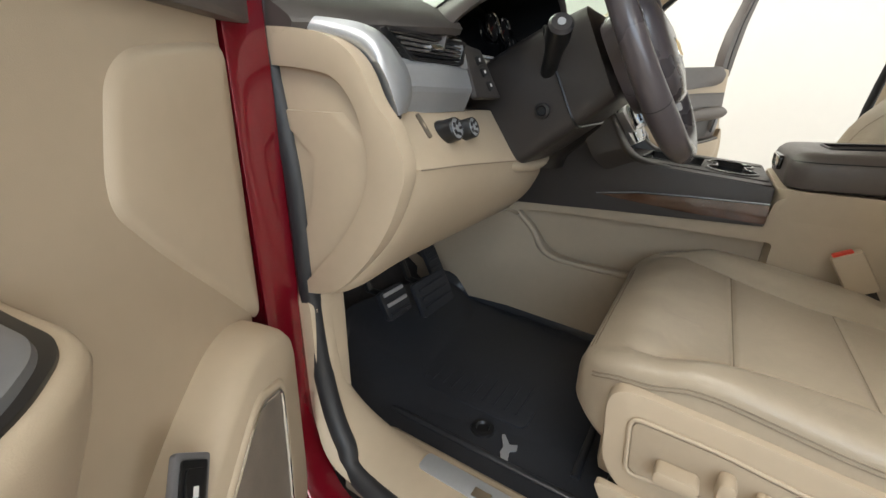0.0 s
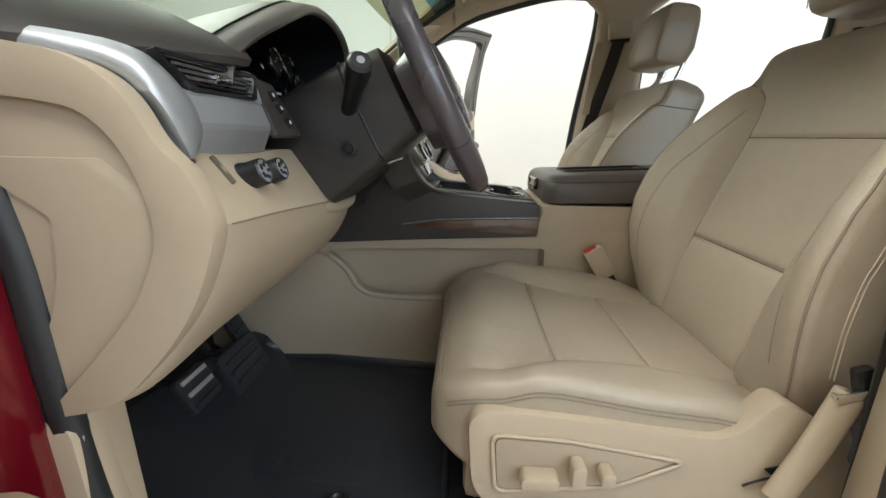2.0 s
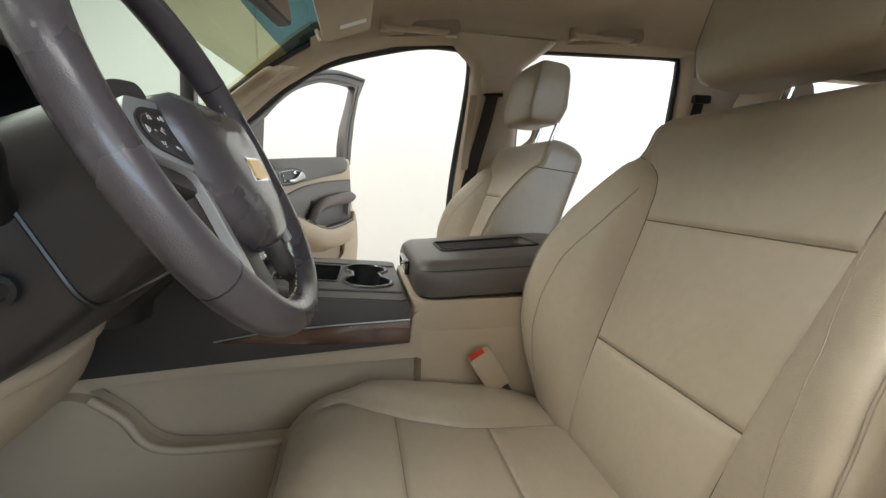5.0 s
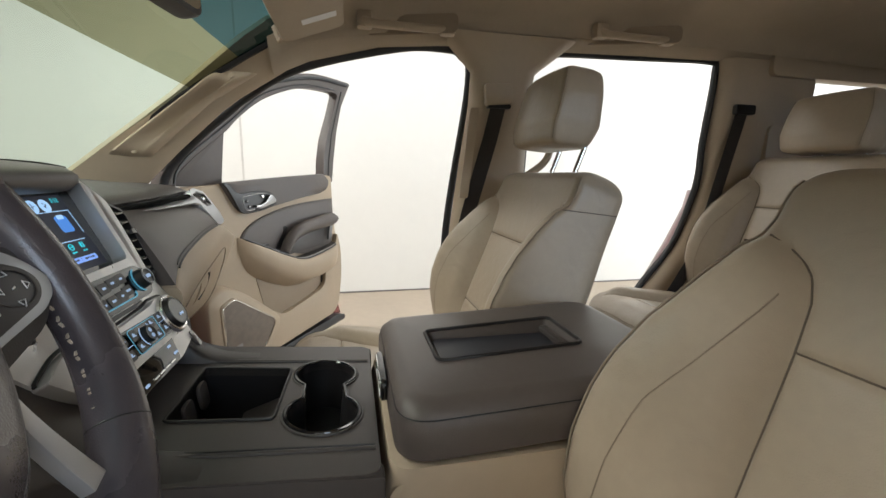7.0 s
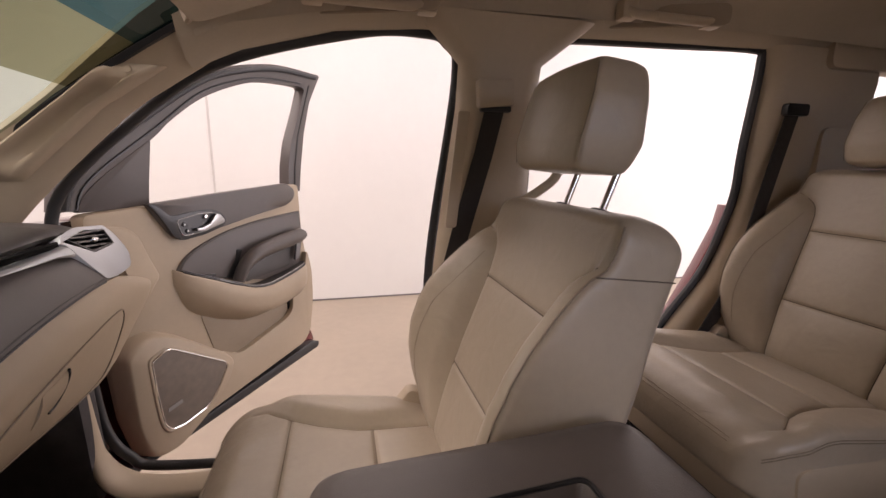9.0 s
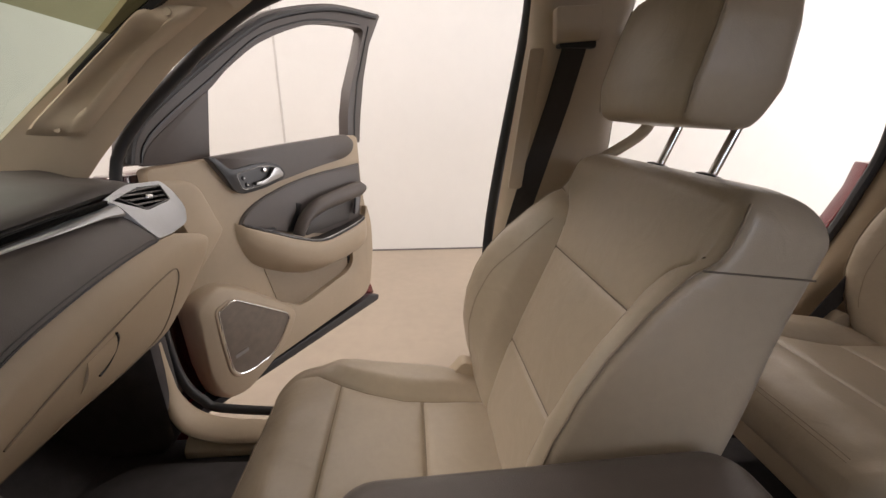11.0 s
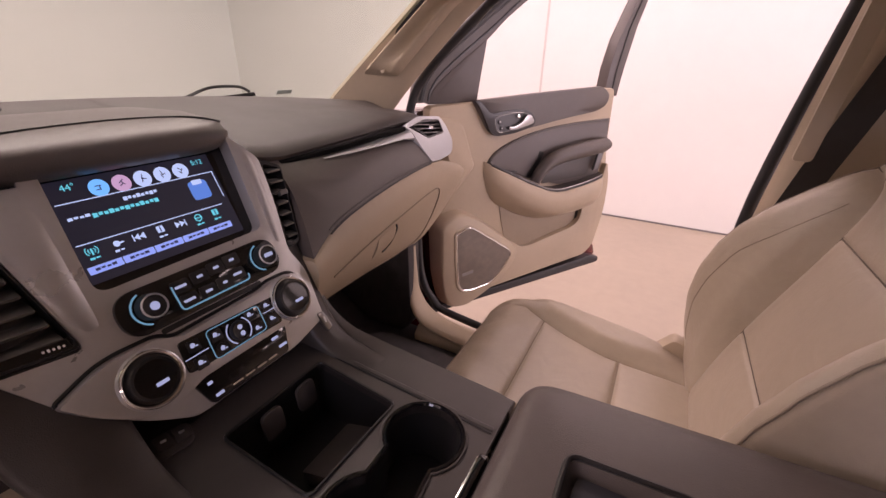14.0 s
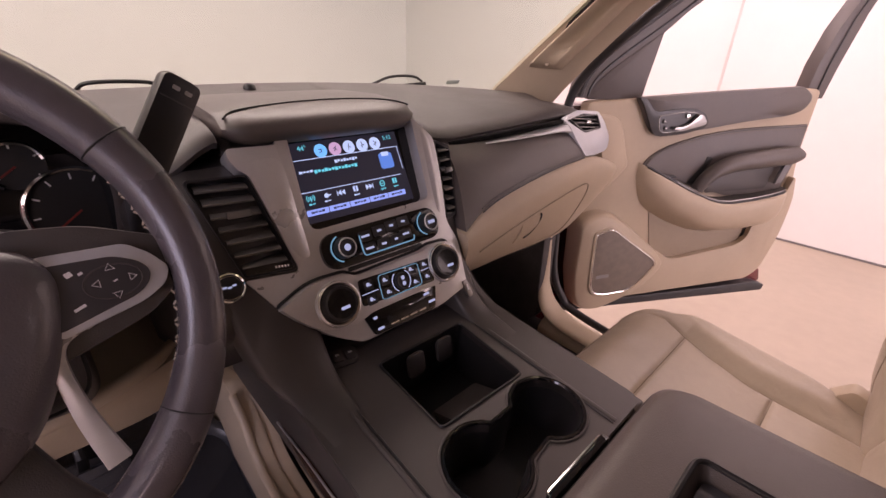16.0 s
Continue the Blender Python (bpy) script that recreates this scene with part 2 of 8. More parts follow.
# ---- room ----
I4 = Matrix.Identity(4)
solid("floor", Geo().box(pose(0, -1, -0.05), 9.4, 14.2, 0.10), FLOORC, "pale tan epoxy-coated concrete workshop floor", "floor", "structure")
solid("wall_east", Geo().box(pose(4.06, -1, 1.8), 0.12, 14.0, 3.6), WALLW, "plain white painted wall beside the car", "wall", "structure")
solid("wall_west", Geo().box(pose(-4.06, -1, 0.75), 0.12, 14.0, 1.5).box(pose(-4.06, -1, 3.35), 0.12, 14.0, 0.5).box(pose(-4.06, 2.8, 2.3), 0.12, 6.4, 1.6).box(pose(-4.06, -6.0, 2.3), 0.12, 4.0, 1.6), WALLW, "white painted wall with a long window band", "wall", "structure")
solid("wall_north", Geo().box(pose(0, 5.70, 1.8), 8.0, 0.12, 3.6), WALLW, "plain white painted wall ahead of the car", "wall", "structure")
solid("wall_south", Geo().box(pose(-3.65, -7.7, 1.8), 0.7, 0.12, 3.6).box(pose(3.65, -7.7, 1.8), 0.7, 0.12, 3.6).box(pose(0, -7.7, 3.15), 6.6, 0.12, 0.9), WALLW, "white painted wall with a wide open gateway behind the car", "wall", "structure")
solid("ceiling", Geo().box(pose(0, -1, 3.65), 9.4, 14.2, 0.10), WALLW, "white painted ceiling", "ceiling", "structure")
solid("baseboard", Geo().box(pose(3.996, -1, 0.008), 0.008, 13.0, 0.016), mat("strip_grey", (0.16, 0.15, 0.15), 0.7), "thin grey strip at the foot of the wall", "baseboard", "structure", bevel=0.002)
solid("wall_joint", Geo().box(pose(3.996, 1.34, 1.75), 0.006, 0.018, 3.4), mat("joint_sealant", (0.55, 0.54, 0.52), 0.7), "vertical sealed joint in the white wall", "joint", "structure")
for lx, ly, _w in LAMPS:
    lw, lh = (0.9, 3.2) if lx else (5.0, 0.9)
    lamp = thing("ceiling_light", (lx, ly, 3.35), "long white ceiling light with a pale frame", "ceiling light", "ceiling lights")
    finish("frame", Geo().plate(pose(lx, ly, 3.34), rrect(lw + 0.12, lh + 0.12, 0.02), 0.26), WALLW, lamp, bevel=0.004)
    finish("diffuser", Geo().plate(pose(lx, ly, 3.325), rrect(lw, lh, 0.01), 0.012), glow("lamp_diffuser", (1, 0.97, 0.93), 3.0), lamp, "glowing diffuser")


# ---- car body ----
def side_plate(geo, x, pts, depth, rx=0.0):
    """An outline of (y, z) at x, with that depth along x."""
    m = Matrix(((0, 0, 1, x), (1, 0, 0, 0), (0, 1, 0, 0), (0, 0, 0, 1)))
    return geo.plate(m, pts, depth)


car = thing("red_car", (0, 0, 0), "red car shell with tan pillar trim and open front doors", "car")
SIDES = ((1, "passenger"), (-1, "driver"))
for s, _ in SIDES:
    # red painted door frame and sill
    g = Geo()
    fy = -0.026 if s < 0 else 0.0
    side_plate(g, s * (0.842 if s < 0 else 0.858), rounded([(0.935, 1.30 if s < 0 else 1.19), (0.935, 0.42), (-1.4, 0.42), (-1.4, 0.50), (0.10, 0.50), (0.80 + fy, 0.50), (0.855 + fy, 0.62), (0.870 + fy, 1.30 if s < 0 else 1.19)], 0.05), s * (0.056 if s < 0 else 0.040))
    finish("door_frame", g, RED, car, "red painted door frame", bevel=0.006)
    # sill trim
    g = Geo()
    xs_ = 0.70 if s < 0 else 0.755
    g.loft([[(s * xs_, y, 0.525), (s * (xs_ + 0.02), y, 0.545), (s * 0.80, y, 0.552), (s * 0.835, y, 0.545), (s * 0.835, y, 0.50), (s * xs_, y, 0.50)] for y in (0.78, 0.4, 0.0, -0.4, -0.8, -1.2)])
    finish("sill_trim", g, TAN, car, "tan plastic sill trim", bevel=0.006)
    # rubber seal round the opening
    xf = 0.862 if s > 0 else 0.829
    line = spline([(s * 0.855, 0.62, 1.50), (s * (xf + 0.004), 0.845, 1.27), (s * xf, 0.832, 1.0), (s * xf, 0.824, 0.78), (s * xf, 0.808, 0.675), (s * (xf + 0.006), 0.772, 0.605), (s * (xf + 0.018), 0.70, 0.556), (s * 0.862, 0.3, 0.535), (s * 0.862, 0.0, 0.545), (s * 0.862 - min(0, s) * 0.05, -0.06 - min(0, s) * 0.05, 0.60), (s * 0.85 - min(0, s) * 0.048, -0.03 - min(0, s) * 0.032, 1.05), (s * 0.80 - min(0, s) * 0.03, -0.09 - min(0, s) * 0.03, 1.58), (s * 0.785, -0.06, 1.665), (s * 0.78, 0.0, 1.682), (s * 0.785, 0.15, 1.672), (s * 0.80, 0.444, 1.595), (s * 0.855, 0.62, 1.50)], 8)
    finish("door_seal", Geo().tube(line, 0.013 if s > 0 else 0.016, 10), SEAL, car, "black rubber door seal", sharp=80)
    line = spline([(s * 0.79, -0.30, 1.675), (s * 0.785, -0.34, 1.695), (s * 0.785, -0.7, 1.708), (s * 0.785, -0.995, 1.715), (s * 0.785, -1.022, 1.68), (s * 0.797, -1.014, 1.43), (s * 0.810, -1.024, 1.30), (s * 0.828, -1.018, 1.20), (s * 0.842, -0.966, 1.03), (s * 0.846, -0.830, 0.85), (s * 0.848, -0.69, 0.62), (s * 0.85, -0.6, 0.55), (s * 0.85, -0.34, 0.55), (s * 0.845, -0.30, 1.0), (s * 0.79, -0.30, 1.675)], 8)
    finish("door_seal", Geo().tube(line, 0.013, 8), SEAL, car, "black rubber door seal")
    # B pillar trim: a bowed section from the sill to the roof
    rings = []
    for k in range(13):
        t = k / 12
        z = 0.55 + t * 1.16
        xo = lerp(z, [0.55, 1.0, 1.3, 1.6, 1.71], [0.845, 0.835, 0.815, 0.775, 0.745]) - (0.045 if s < 0 else 0)
        yf = (0.030 if s < 0 else 0) + lerp(z, [0.55, 1.05, 1.6, 1.68, 1.71], [-0.02, -0.035, -0.095, -0.05, 0.02])
        yr = lerp(z, [0.55, 1.0, 1.6, 1.69, 1.71], [-0.36, -0.30, -0.29, -0.34, -0.42])
        xi = xo - 0.06
        rings.append([(s * xo, yf, z), (s * (xi + 0.012), yf - 0.012, z), (s * xi, yf - 0.05, z), (s * xi, (yf + yr) / 2, z), (s * xi, yr + 0.05, z), (s * (xi + 0.012), yr + 0.012, z), (s * xo, yr, z)])
    finish("pillar_trim", Geo().loft(rings), TAN, car, "tan plastic centre pillar trim", sharp=60)
    # red painted outer skin of the centre pillar
    if s < 0:
        g = Geo().loft([[(s * xa, yf, z), (s * 0.905, yf - 0.015, z), (s * 0.905, yr, z), (s * xa, yr, z)] for z, xa, yf, yr in ((0.50, 0.825, -0.030, -0.36), (1.05, 0.815, -0.030, -0.29), (1.30, 0.80, -0.055, -0.28), (1.62, 0.775, -0.09, -0.27))])
        finish("centre_pillar", g, RED, car, "red painted centre pillar", bevel=0.01)
    # C pillar
    rings = []
    for k in range(15):
        t = k / 14
        z = 0.50 + t * 1.22
        yf = lerp(z, [0.50, 0.60, 0.846, 0.928, 1.01, 1.09, 1.20, 1.30, 1.43, 1.57, 1.70, 1.735], [-0.66, -0.70, -0.835, -0.905, -0.968, -1.002, -1.030, -1.036, -1.026, -1.028, -1.035, -1.00])
        xo = lerp(z, [0.5, 1.0, 1.3, 1.6, 1.72], [0.85, 0.845, 0.825, 0.80, 0.79])
        rings.append([(s * xo, yf, z), (s * (xo - 0.045), yf - 0.01, z), (s * (xo - 0.06), yf - 0.05, z), (s * (xo - 0.06), yf - 0.40 if z > 1.2 else -1.30, z), (s * xo, yf - 0.40 if z > 1.2 else -1.30, z)])
    finish("pillar_trim", Geo().loft(rings), TAN, car, "tan plastic rear pillar trim", sharp=60)
    # rear quarter wall
    g = Geo()
    side_plate(g, s * 0.74, rounded([(-1.25, 0.5), (-1.25, 1.50), (-2.6, 1.52), (-2.6, 0.5)], 0.03), s * 0.06)
    side_plate(g, s * 0.715, rounded([(-1.20, 1.665), (-1.20, 1.78), (-2.6, 1.78), (-2.6, 1.665)], 0.03), s * 0.06)
    finish("quarter_trim", g, TAN, car, "tan plastic rear side trim", bevel=0.006)
    # red rear door shut face seen past the pillar
    rings = [[(s * 0.875, y, z), (s * 0.93, y - 0.02, z), (s * 0.93, y - 0.14, z), (s * 0.875, y - 0.14, z)] for y, z in ((-1.07, 1.25), (-1.055, 1.18), (-0.985, 1.036), (-0.861, 0.817), (-0.72, 0.60), (-0.7, 0.45))]
    finish("rear_door_frame", Geo().loft(rings), RED, car, "red painted rear door frame", bevel=0.005)
    # A pillar: trim from the dash to the roof
    rings = []
    for k in range(15):
        t = k / 14
        z = lerp(t, [0, 0.6, 0.85, 1], [1.20, 1.52, 1.645, 1.70])
        yi = lerp(z, [1.20, 1.272, 1.39, 1.507, 1.645, 1.70], [1.15, 1.075, 0.92, 0.765, 0.585, 0.50])
        yo = lerp(z, [1.20, 1.27, 1.344, 1.49, 1.59, 1.70], [0.93, 0.865, 0.79, 0.63, 0.46, 0.30])
        x0 = lerp(z, [1.20, 1.5, 1.70], [0.80, 0.765, 0.70])
        rings.append([(s * (x0 - 0.015), yi, z), (s * (x0 - 0.03), yi - 0.02, z - 0.004), (s * (x0 - 0.012), (yi * 0.6 + yo * 0.4), z - 0.004), (s * (x0 + 0.02), yo + 0.02, z), (s * (x0 + 0.045), yo, z), (s * (x0 + 0.07), yo + 0.05, z), (s * (x0 + 0.05), yi, z)])
    finish("pillar_trim", Geo().loft(rings), TAN, car, "tan plastic windscreen pillar trim", sharp=60)
    # roof rail along the door openings
    rings = []
    for y in (0.50, 0.40, 0.2, 0.0, -0.3, -0.7, -1.1, -1.6, -2.4):
        z = lerp(y, [-1.0, 0.0, 0.2, 0.4, 0.5], [1.716, 1.684, 1.668, 1.615, 1.57])
        rings.append([(s * 0.775, y, z), (s * 0.735, y, z + 0.008), (s * 0.69, y, z + 0.05), (s * 0.66, y, z + 0.11), (s * 0.80, y, z + 0.11)])
    finish("roof_rail", Geo().loft(rings), HEADLINER, car, "tan fabric roof rail", sharp=60)
    # cowl side panel in the footwell
    g = Geo()
    side_plate(g, s * 0.775, rounded([(0.805, 0.55), (0.812, 0.848), (1.25, 0.90), (1.25, 0.50), (0.84, 0.50)], 0.02), s * 0.07)
    finish("kick_panel", g, TAN if s < 0 else CARPET, car, "footwell side panel", bevel=0.012)
    curve = spline([(s * 0.812, 0.828, 0.846), (s * 0.815, 0.822, 0.72), (s * 0.812, 0.812, 0.645), (s * 0.805, 0.775, 0.585), (s * 0.797, 0.70, 0.556), (s * 0.79, 0.55, 0.549), (s * 0.79, 0.2, 0.549), (s * 0.79, -0.02, 0.552)], 6)
    rings = []
    for i, p in enumerate(curve):
        dr = (curve[min(i + 1, len(curve) - 1)] - curve[max(0, i - 1)]).normalized()
        up_ = Vector((1, 0, 0)).cross(dr).normalized()
        if up_.y > 0 and abs(up_.y) > abs(up_.z) or up_.z < -0.3:
            up_ = -up_
        w = 0.030 + 0.030 * smooth01(i, 6, 20) if s < 0 else 0.022 + 0.022 * smooth01(i, 6, 20)
        rings.append([p + Vector((math.cos(q) * w, 0, 0)) + up_ * math.sin(q) * 0.016 for q in np.linspace(0, 2 * math.pi, 15)[:-1]])
    finish("sill_sweep", Geo().loft(rings), TAN, car, "tan sill trim sweeping up to the dash", sharp=60)
# headliner
rings = []
for j in range(15):
    y = lerp(j / 14, [0, 0.1, 1], [0.47, 0.38, -2.6])
    zc = lerp(y, [-2.6, -1.0, 0.0, 0.38, 0.47], [1.78, 1.815, 1.80, 1.745, 1.70])
    low = [(0.70 * math.sin(math.pi * (i / 16 - 0.5)), y, zc - 0.085 * abs(2 * i / 16 - 1) ** 4) for i in range(17)]
    rings.append(low + [(p[0], p[1], p[2] + 0.05) for p in low[::-1]])
finish("headliner", Geo().loft(rings), HEADLINER, car, "tan fabric headliner", sharp=60)
# unseen solid panel, added to keep light out of the cabin's rear
finish("rear_wall", Geo().box(pose(0, -2.62, 1.1), 1.6, 0.05, 1.4), TAN, car, "windowless tan tailgate panel that closes the rear to darken it", bevel=0.01)
finish("floor_pan", Geo().box(pose(0, -0.7, 0.47), 1.66, 3.9, 0.06), CARPET, car, "dark carpeted cabin floor")
finish("bulkhead", Geo().loft([[(-0.82, y, z), (0.82, y, z), (0.82, y + 0.05, z), (-0.82, y + 0.05, z)] for y, z in ((0.98, 0.50), (1.16, 0.62), (1.22, 0.85), (1.22, 1.2))]), CARPET, car, "dark carpeted footwell wall")

# windscreen
def screen_point(u, v):
    """u across from -1 to 1, v from the foot to the head."""
    y = 1.20 - 0.09 * u * u + v * (0.46 - 1.20 + 0.02 * u * u)
    z = 1.235 - 0.02 * u * u + v * 0.505 + 0.03 * math.sin(math.pi * v) - 0.02 * u * u * v
    return Vector((u * (0.80 - 0.11 * v), y, z))


ws = thing("windscreen", (0, 1.2, 1.235), "clear laminated windscreen with a dark shade band at the top", "windscreen")
for name, v0, v1, mt in (("glass_pane", 0.0, 0.555, GLASSW), ("tinted_band", 0.555, 0.74, GLASSO), ("shade_band", 0.74, 1.0, GLASSB)):
    g = Geo().loft([[screen_point(-1 + i / 10, v0 + (v1 - v0) * j / 8) for i in range(21)] for j in range(9)], closed=False)
    p = finish(name, g, mt, ws, sharp=180)
    p.visible_shadow = False
g = Geo().tube([screen_point(-1 + i / 10, 0.0) for i in range(21)], 0.012, 6)
finish("edge_band", g, BLACK, ws, "black edge band")
for s in (1, -1):
    g = Geo().tube([screen_point(s, j / 8) for j in range(9)], 0.010, 6)
    finish("edge_band", g, BLACK, ws, "black edge band")


# ---- seats ----
def box_ring(a, cols, front_w, back_w, rc, rb):
    """A section with a shaped front: (u, w) points. cols: u of the front points; front_w(u): its depth; sides at u = -a and a."""
    ring = [(u, front_w(u)) for u in cols]
    wr, wl = front_w(cols[-1]), front_w(cols[0])
    for k in range(1, 7):
        q = math.pi / 2 * (1 - k / 6)
        ring.append((a - rc + rc * math.cos(q), wr - rc + rc * math.sin(q)))
    for k in range(1, 7):
        ring.append((a, (wr - rc) + (-back_w + rb - wr + rc) * k / 6))
    for k in range(1, 7):
        q = -math.pi / 2 * k / 6
        ring.append((a - rb + rb * math.cos(q), -back_w + rb + rb * math.sin(q)))
    for k in range(1, 9):
        ring.append(((a - rb) * (1 - 2 * k / 9), -back_w))
    for k in range(6, 0, -1):
        q = -math.pi / 2 * k / 6
        ring.append((-a + rb - rb * math.cos(q), -back_w + rb + rb * math.sin(q)))
    for k in range(6, 0, -1):
        ring.append((-a, (wl - rc) + (-back_w + rb - wl + rc) * k / 6))
    for k in range(6, 0, -1):
        q = math.pi / 2 * (1 - k / 6)
        ring.append((-a + rc - rc * math.cos(q), wl - rc + rc * math.sin(q)))
    return ring


def groove(d):
    d = abs(d)
    return lerp(d, [0, 0.002, 0.005, 0.010], [1.0, 0.75, 0.25, 0.0])


def seam_cols(s, lim):
    """Front points that follow the two bolster seams at -s and s."""
    s = min(s, lim - 0.016)
    half = [s * k / 16 for k in range(1, 15)] + [s - 0.008, s - 0.005, s - 0.002, s, s + 0.002, s + 0.005, s + 0.009] + [s + 0.010 + (lim - s - 0.010) * k / 9 for k in range(1, 10)]
    half.sort()
    return [-h for h in half[::-1]] + [0.0] + half


def seat(cx, side, name, label, group):
    """side: 1 where the door is on the right of the seat, -1 where on its left."""
    at = thing(name, (cx, 0.2, 0.53), label, "seat", group)
    tilt = radians(20)
    up, fw = Vector((0, -math.sin(tilt), math.cos(tilt))), Vector((0, math.cos(tilt), math.sin(tilt)))
    base = Vector((cx, -0.022, 0.735))
    SV = (0.192, 0.402)

    def edge(v):
        return lerp(v, [0, 0.03, 0.06, 0.10, 0.16, 0.24, 0.31, 0.38, 0.43, 0.47, 0.50, 0.56, 0.60], [0.212, 0.234, 0.250, 0.262, 0.270, 0.271, 0.267, 0.254, 0.243, 0.236, 0.232, 0.227, 0.214])

    def seam_u(v):
        return lerp(v, [0, 0.10, 0.20, 0.30, 0.40, 0.45, 0.475, 0.49, 0.505, 0.515], [0.122, 0.128, 0.137, 0.146, 0.152, 0.157, 0.166, 0.180, 0.205, 0.250])

    def front(u, v):
        au, s = abs(u), min(seam_u(v), edge(v) - 0.034)
        live = 1 - smooth01(v, 0.495, 0.512)
        high = lerp(v, [0, 0.03, 0.06, 0.10, 0.16, 0.22, 0.28, 0.33, 0.38, 0.44, 0.48, 0.51, 0.53], [0.0, 0.008, 0.020, 0.045, 0.073, 0.090, 0.096, 0.092, 0.078, 0.050, 0.028, 0.008, 0.0])
        b = high * (0.35 * smooth01(au, s - 0.004, s + 0.030) + 0.65 * smooth01(au, s + 0.005, edge(v) - 0.012)) + 0.005 * live * smooth01(au, s, s + 0.02)
        g = 0.0055 * groove(au - s) * live
        if au < s:
            for sv in SV:
                g = max(g, 0.0055 * groove(v - sv))
            puff = 0.007 * math.sin(math.pi * min(1, max(0, v / SV[0]))) if v < SV[0] else 0.006 * math.sin(math.pi * min(1, (v - SV[0]) / (SV[1] - SV[0])))
            b += puff * (1 - (au / s) ** 2) ** 0.5 if au < s else 0
        return b - g + 0.010 * math.exp(-((v - 0.17) / 0.12) ** 2)

    vs = sorted(set([round(0.600 * j / 64, 4) for j in range(65)] + [round(sv + d, 4) for sv in SV for d in (-0.008, -0.005, -0.002, 0, 0.002, 0.005, 0.008)] + [0.57, 0.578, 0.585, 0.591, 0.595, 0.598, 0.5998]))

    def section(v):
        c = math.sqrt(max(0.0, 1 - ((v - 0.562) / 0.0385) ** 2)) if v > 0.562 else 1.0
        low = math.sqrt(max(0.05, 1 - ((0.05 - v) / 0.06) ** 2)) if v < 0.05 else 1.0
        a = edge(v) - 0.030 * (1 - c)
        db = lerp(v, [0, 0.2, 0.35, 0.5, 0.6], [0.045, 0.050, 0.066, 0.076, 0.078]) * (0.45 + 0.55 * c) * low
        return c, low, a, db

    def depth(u, v):
        c, low, a, db = section(v)
        return (0.05 * low + front(u, v)) * (0.15 + 0.85 * c) - 0.012 * (1 - c)

    def place(u, v, w):
        return base + Vector((u, 0, 0)) + up * v + fw * w

    rings = []
    for v in vs:
        c, low, a, db = section(v)
        rc = 0.019 * (0.6 + 0.4 * c)
        rings.append([place(u, v, w) for u, w in box_ring(a, seam_cols(seam_u(v), a - rc), lambda u: depth(u, v), db, rc, 0.030 * (0.5 + 0.5 * c))])
    back = finish("backrest", Geo().loft(rings), LEATHER, at, "tan leather backrest with stitched side bolsters", sharp=75)
    for q in (1, -1):
        pts = []
        for v in np.linspace(0.02, 0.509, 60):
            s = min(seam_u(v), section(v)[2] - 0.017)
            pts.append(place(q * s, v, depth(q * s, v) + 0.0004))
        finish("seam", Geo().tube(pts, 0.0012, 5), SEAM, back, "bolster seam")
        pts = []
        for v in np.linspace(0.08, 0.45, 40):
            s, lim = seam_u(v), section(v)[2] - 0.017
            u = q * (s + (lim - s) * lerp(v, [0.08, 0.3, 0.45], [0.80, 0.62, 0.25]))
            pts.append(place(u, v, depth(u, v)))
        finish("seam", Geo().tube(pts, 0.0009, 5), SEAMT, back, "bolster stitch line")
        finish("piping", Geo().tube([place(q * (section(v)[2] - 0.004), v, depth(section(v)[2] - 0.017, v) - 0.0045) for v in np.linspace(0.03, 0.575, 60)], 0.0016, 6), SEAMT, back, "tone-on-tone piping", sharp=80)
        for e in (0.050, 0.056) if q == side else ():
            finish("stitching", Geo().tube([place(q * (section(v)[2] + 0.0002), v, depth(section(v)[2] - 0.017, v) - e) for v in np.linspace(0.10, 0.37, 30)], 0.0010, 5), SEAML, back, "pale double stitching")
        finish("side_seam", Geo().tube([place(q * (section(0.5)[2] + 0.0002), lerp(w, [-0.065, 0.07], [0.528, 0.496]), w) for w in np.linspace(depth(0.215, 0.497) - 0.004, -0.060, 10)], 0.0012, 5), SEAM, back, "side panel seam")
    for sv in SV:
        lim = seam_u(sv) - 0.001
        finish("seam", Geo().tube([place(u, sv, depth(u, sv) + 0.0004) for u in np.linspace(-lim, lim, 28)], 0.0012, 5), SEAM, back, "cross seam")

    # cushion
    SY = (0.146, 0.298) if side < 0 else (0.150, 0.328)

    def cedge(y):
        return lerp(y, [-0.08, 0.05, 0.2, 0.36, 0.44, 0.48], [0.235, 0.255, 0.262, 0.260, 0.252, 0.240])

    def cseam(y):
        return lerp(y, [-0.08, 0.05, 0.12, 0.185, 0.27, 0.33, 0.38, 0.405, 0.42], [0.160, 0.152, 0.146, 0.143, 0.160, 0.182, 0.212, 0.236, 0.260])

    def cshape(y):
        yc = 0.395 if side > 0 else 0.378
        c = math.sqrt(max(0.0, 1 - ((y - yc) / (0.4805 - yc)) ** 2)) if y > yc else 1.0
        return c, cedge(y) - 0.050 * (1 - c)

    def ctop(x, y):
        c, a = cshape(y)
        au, s = abs(x), min(cseam(y), a - 0.045)
        live = 1 - smooth01(y, 0.405, 0.425)
        t = lerp(y, [-0.08, 0.03, 0.2, 0.34, 0.42, 0.48], [0.758, 0.772, 0.792, 0.813, 0.815, 0.808])
        b = 0.024 * smooth01(au, s - 0.004, s + 0.05) * smooth01(y, -0.02, 0.12) * (1 - 0.75 * smooth01(y, 0.30, 0.42))
        g = 0.0048 * groove(au - s) * live
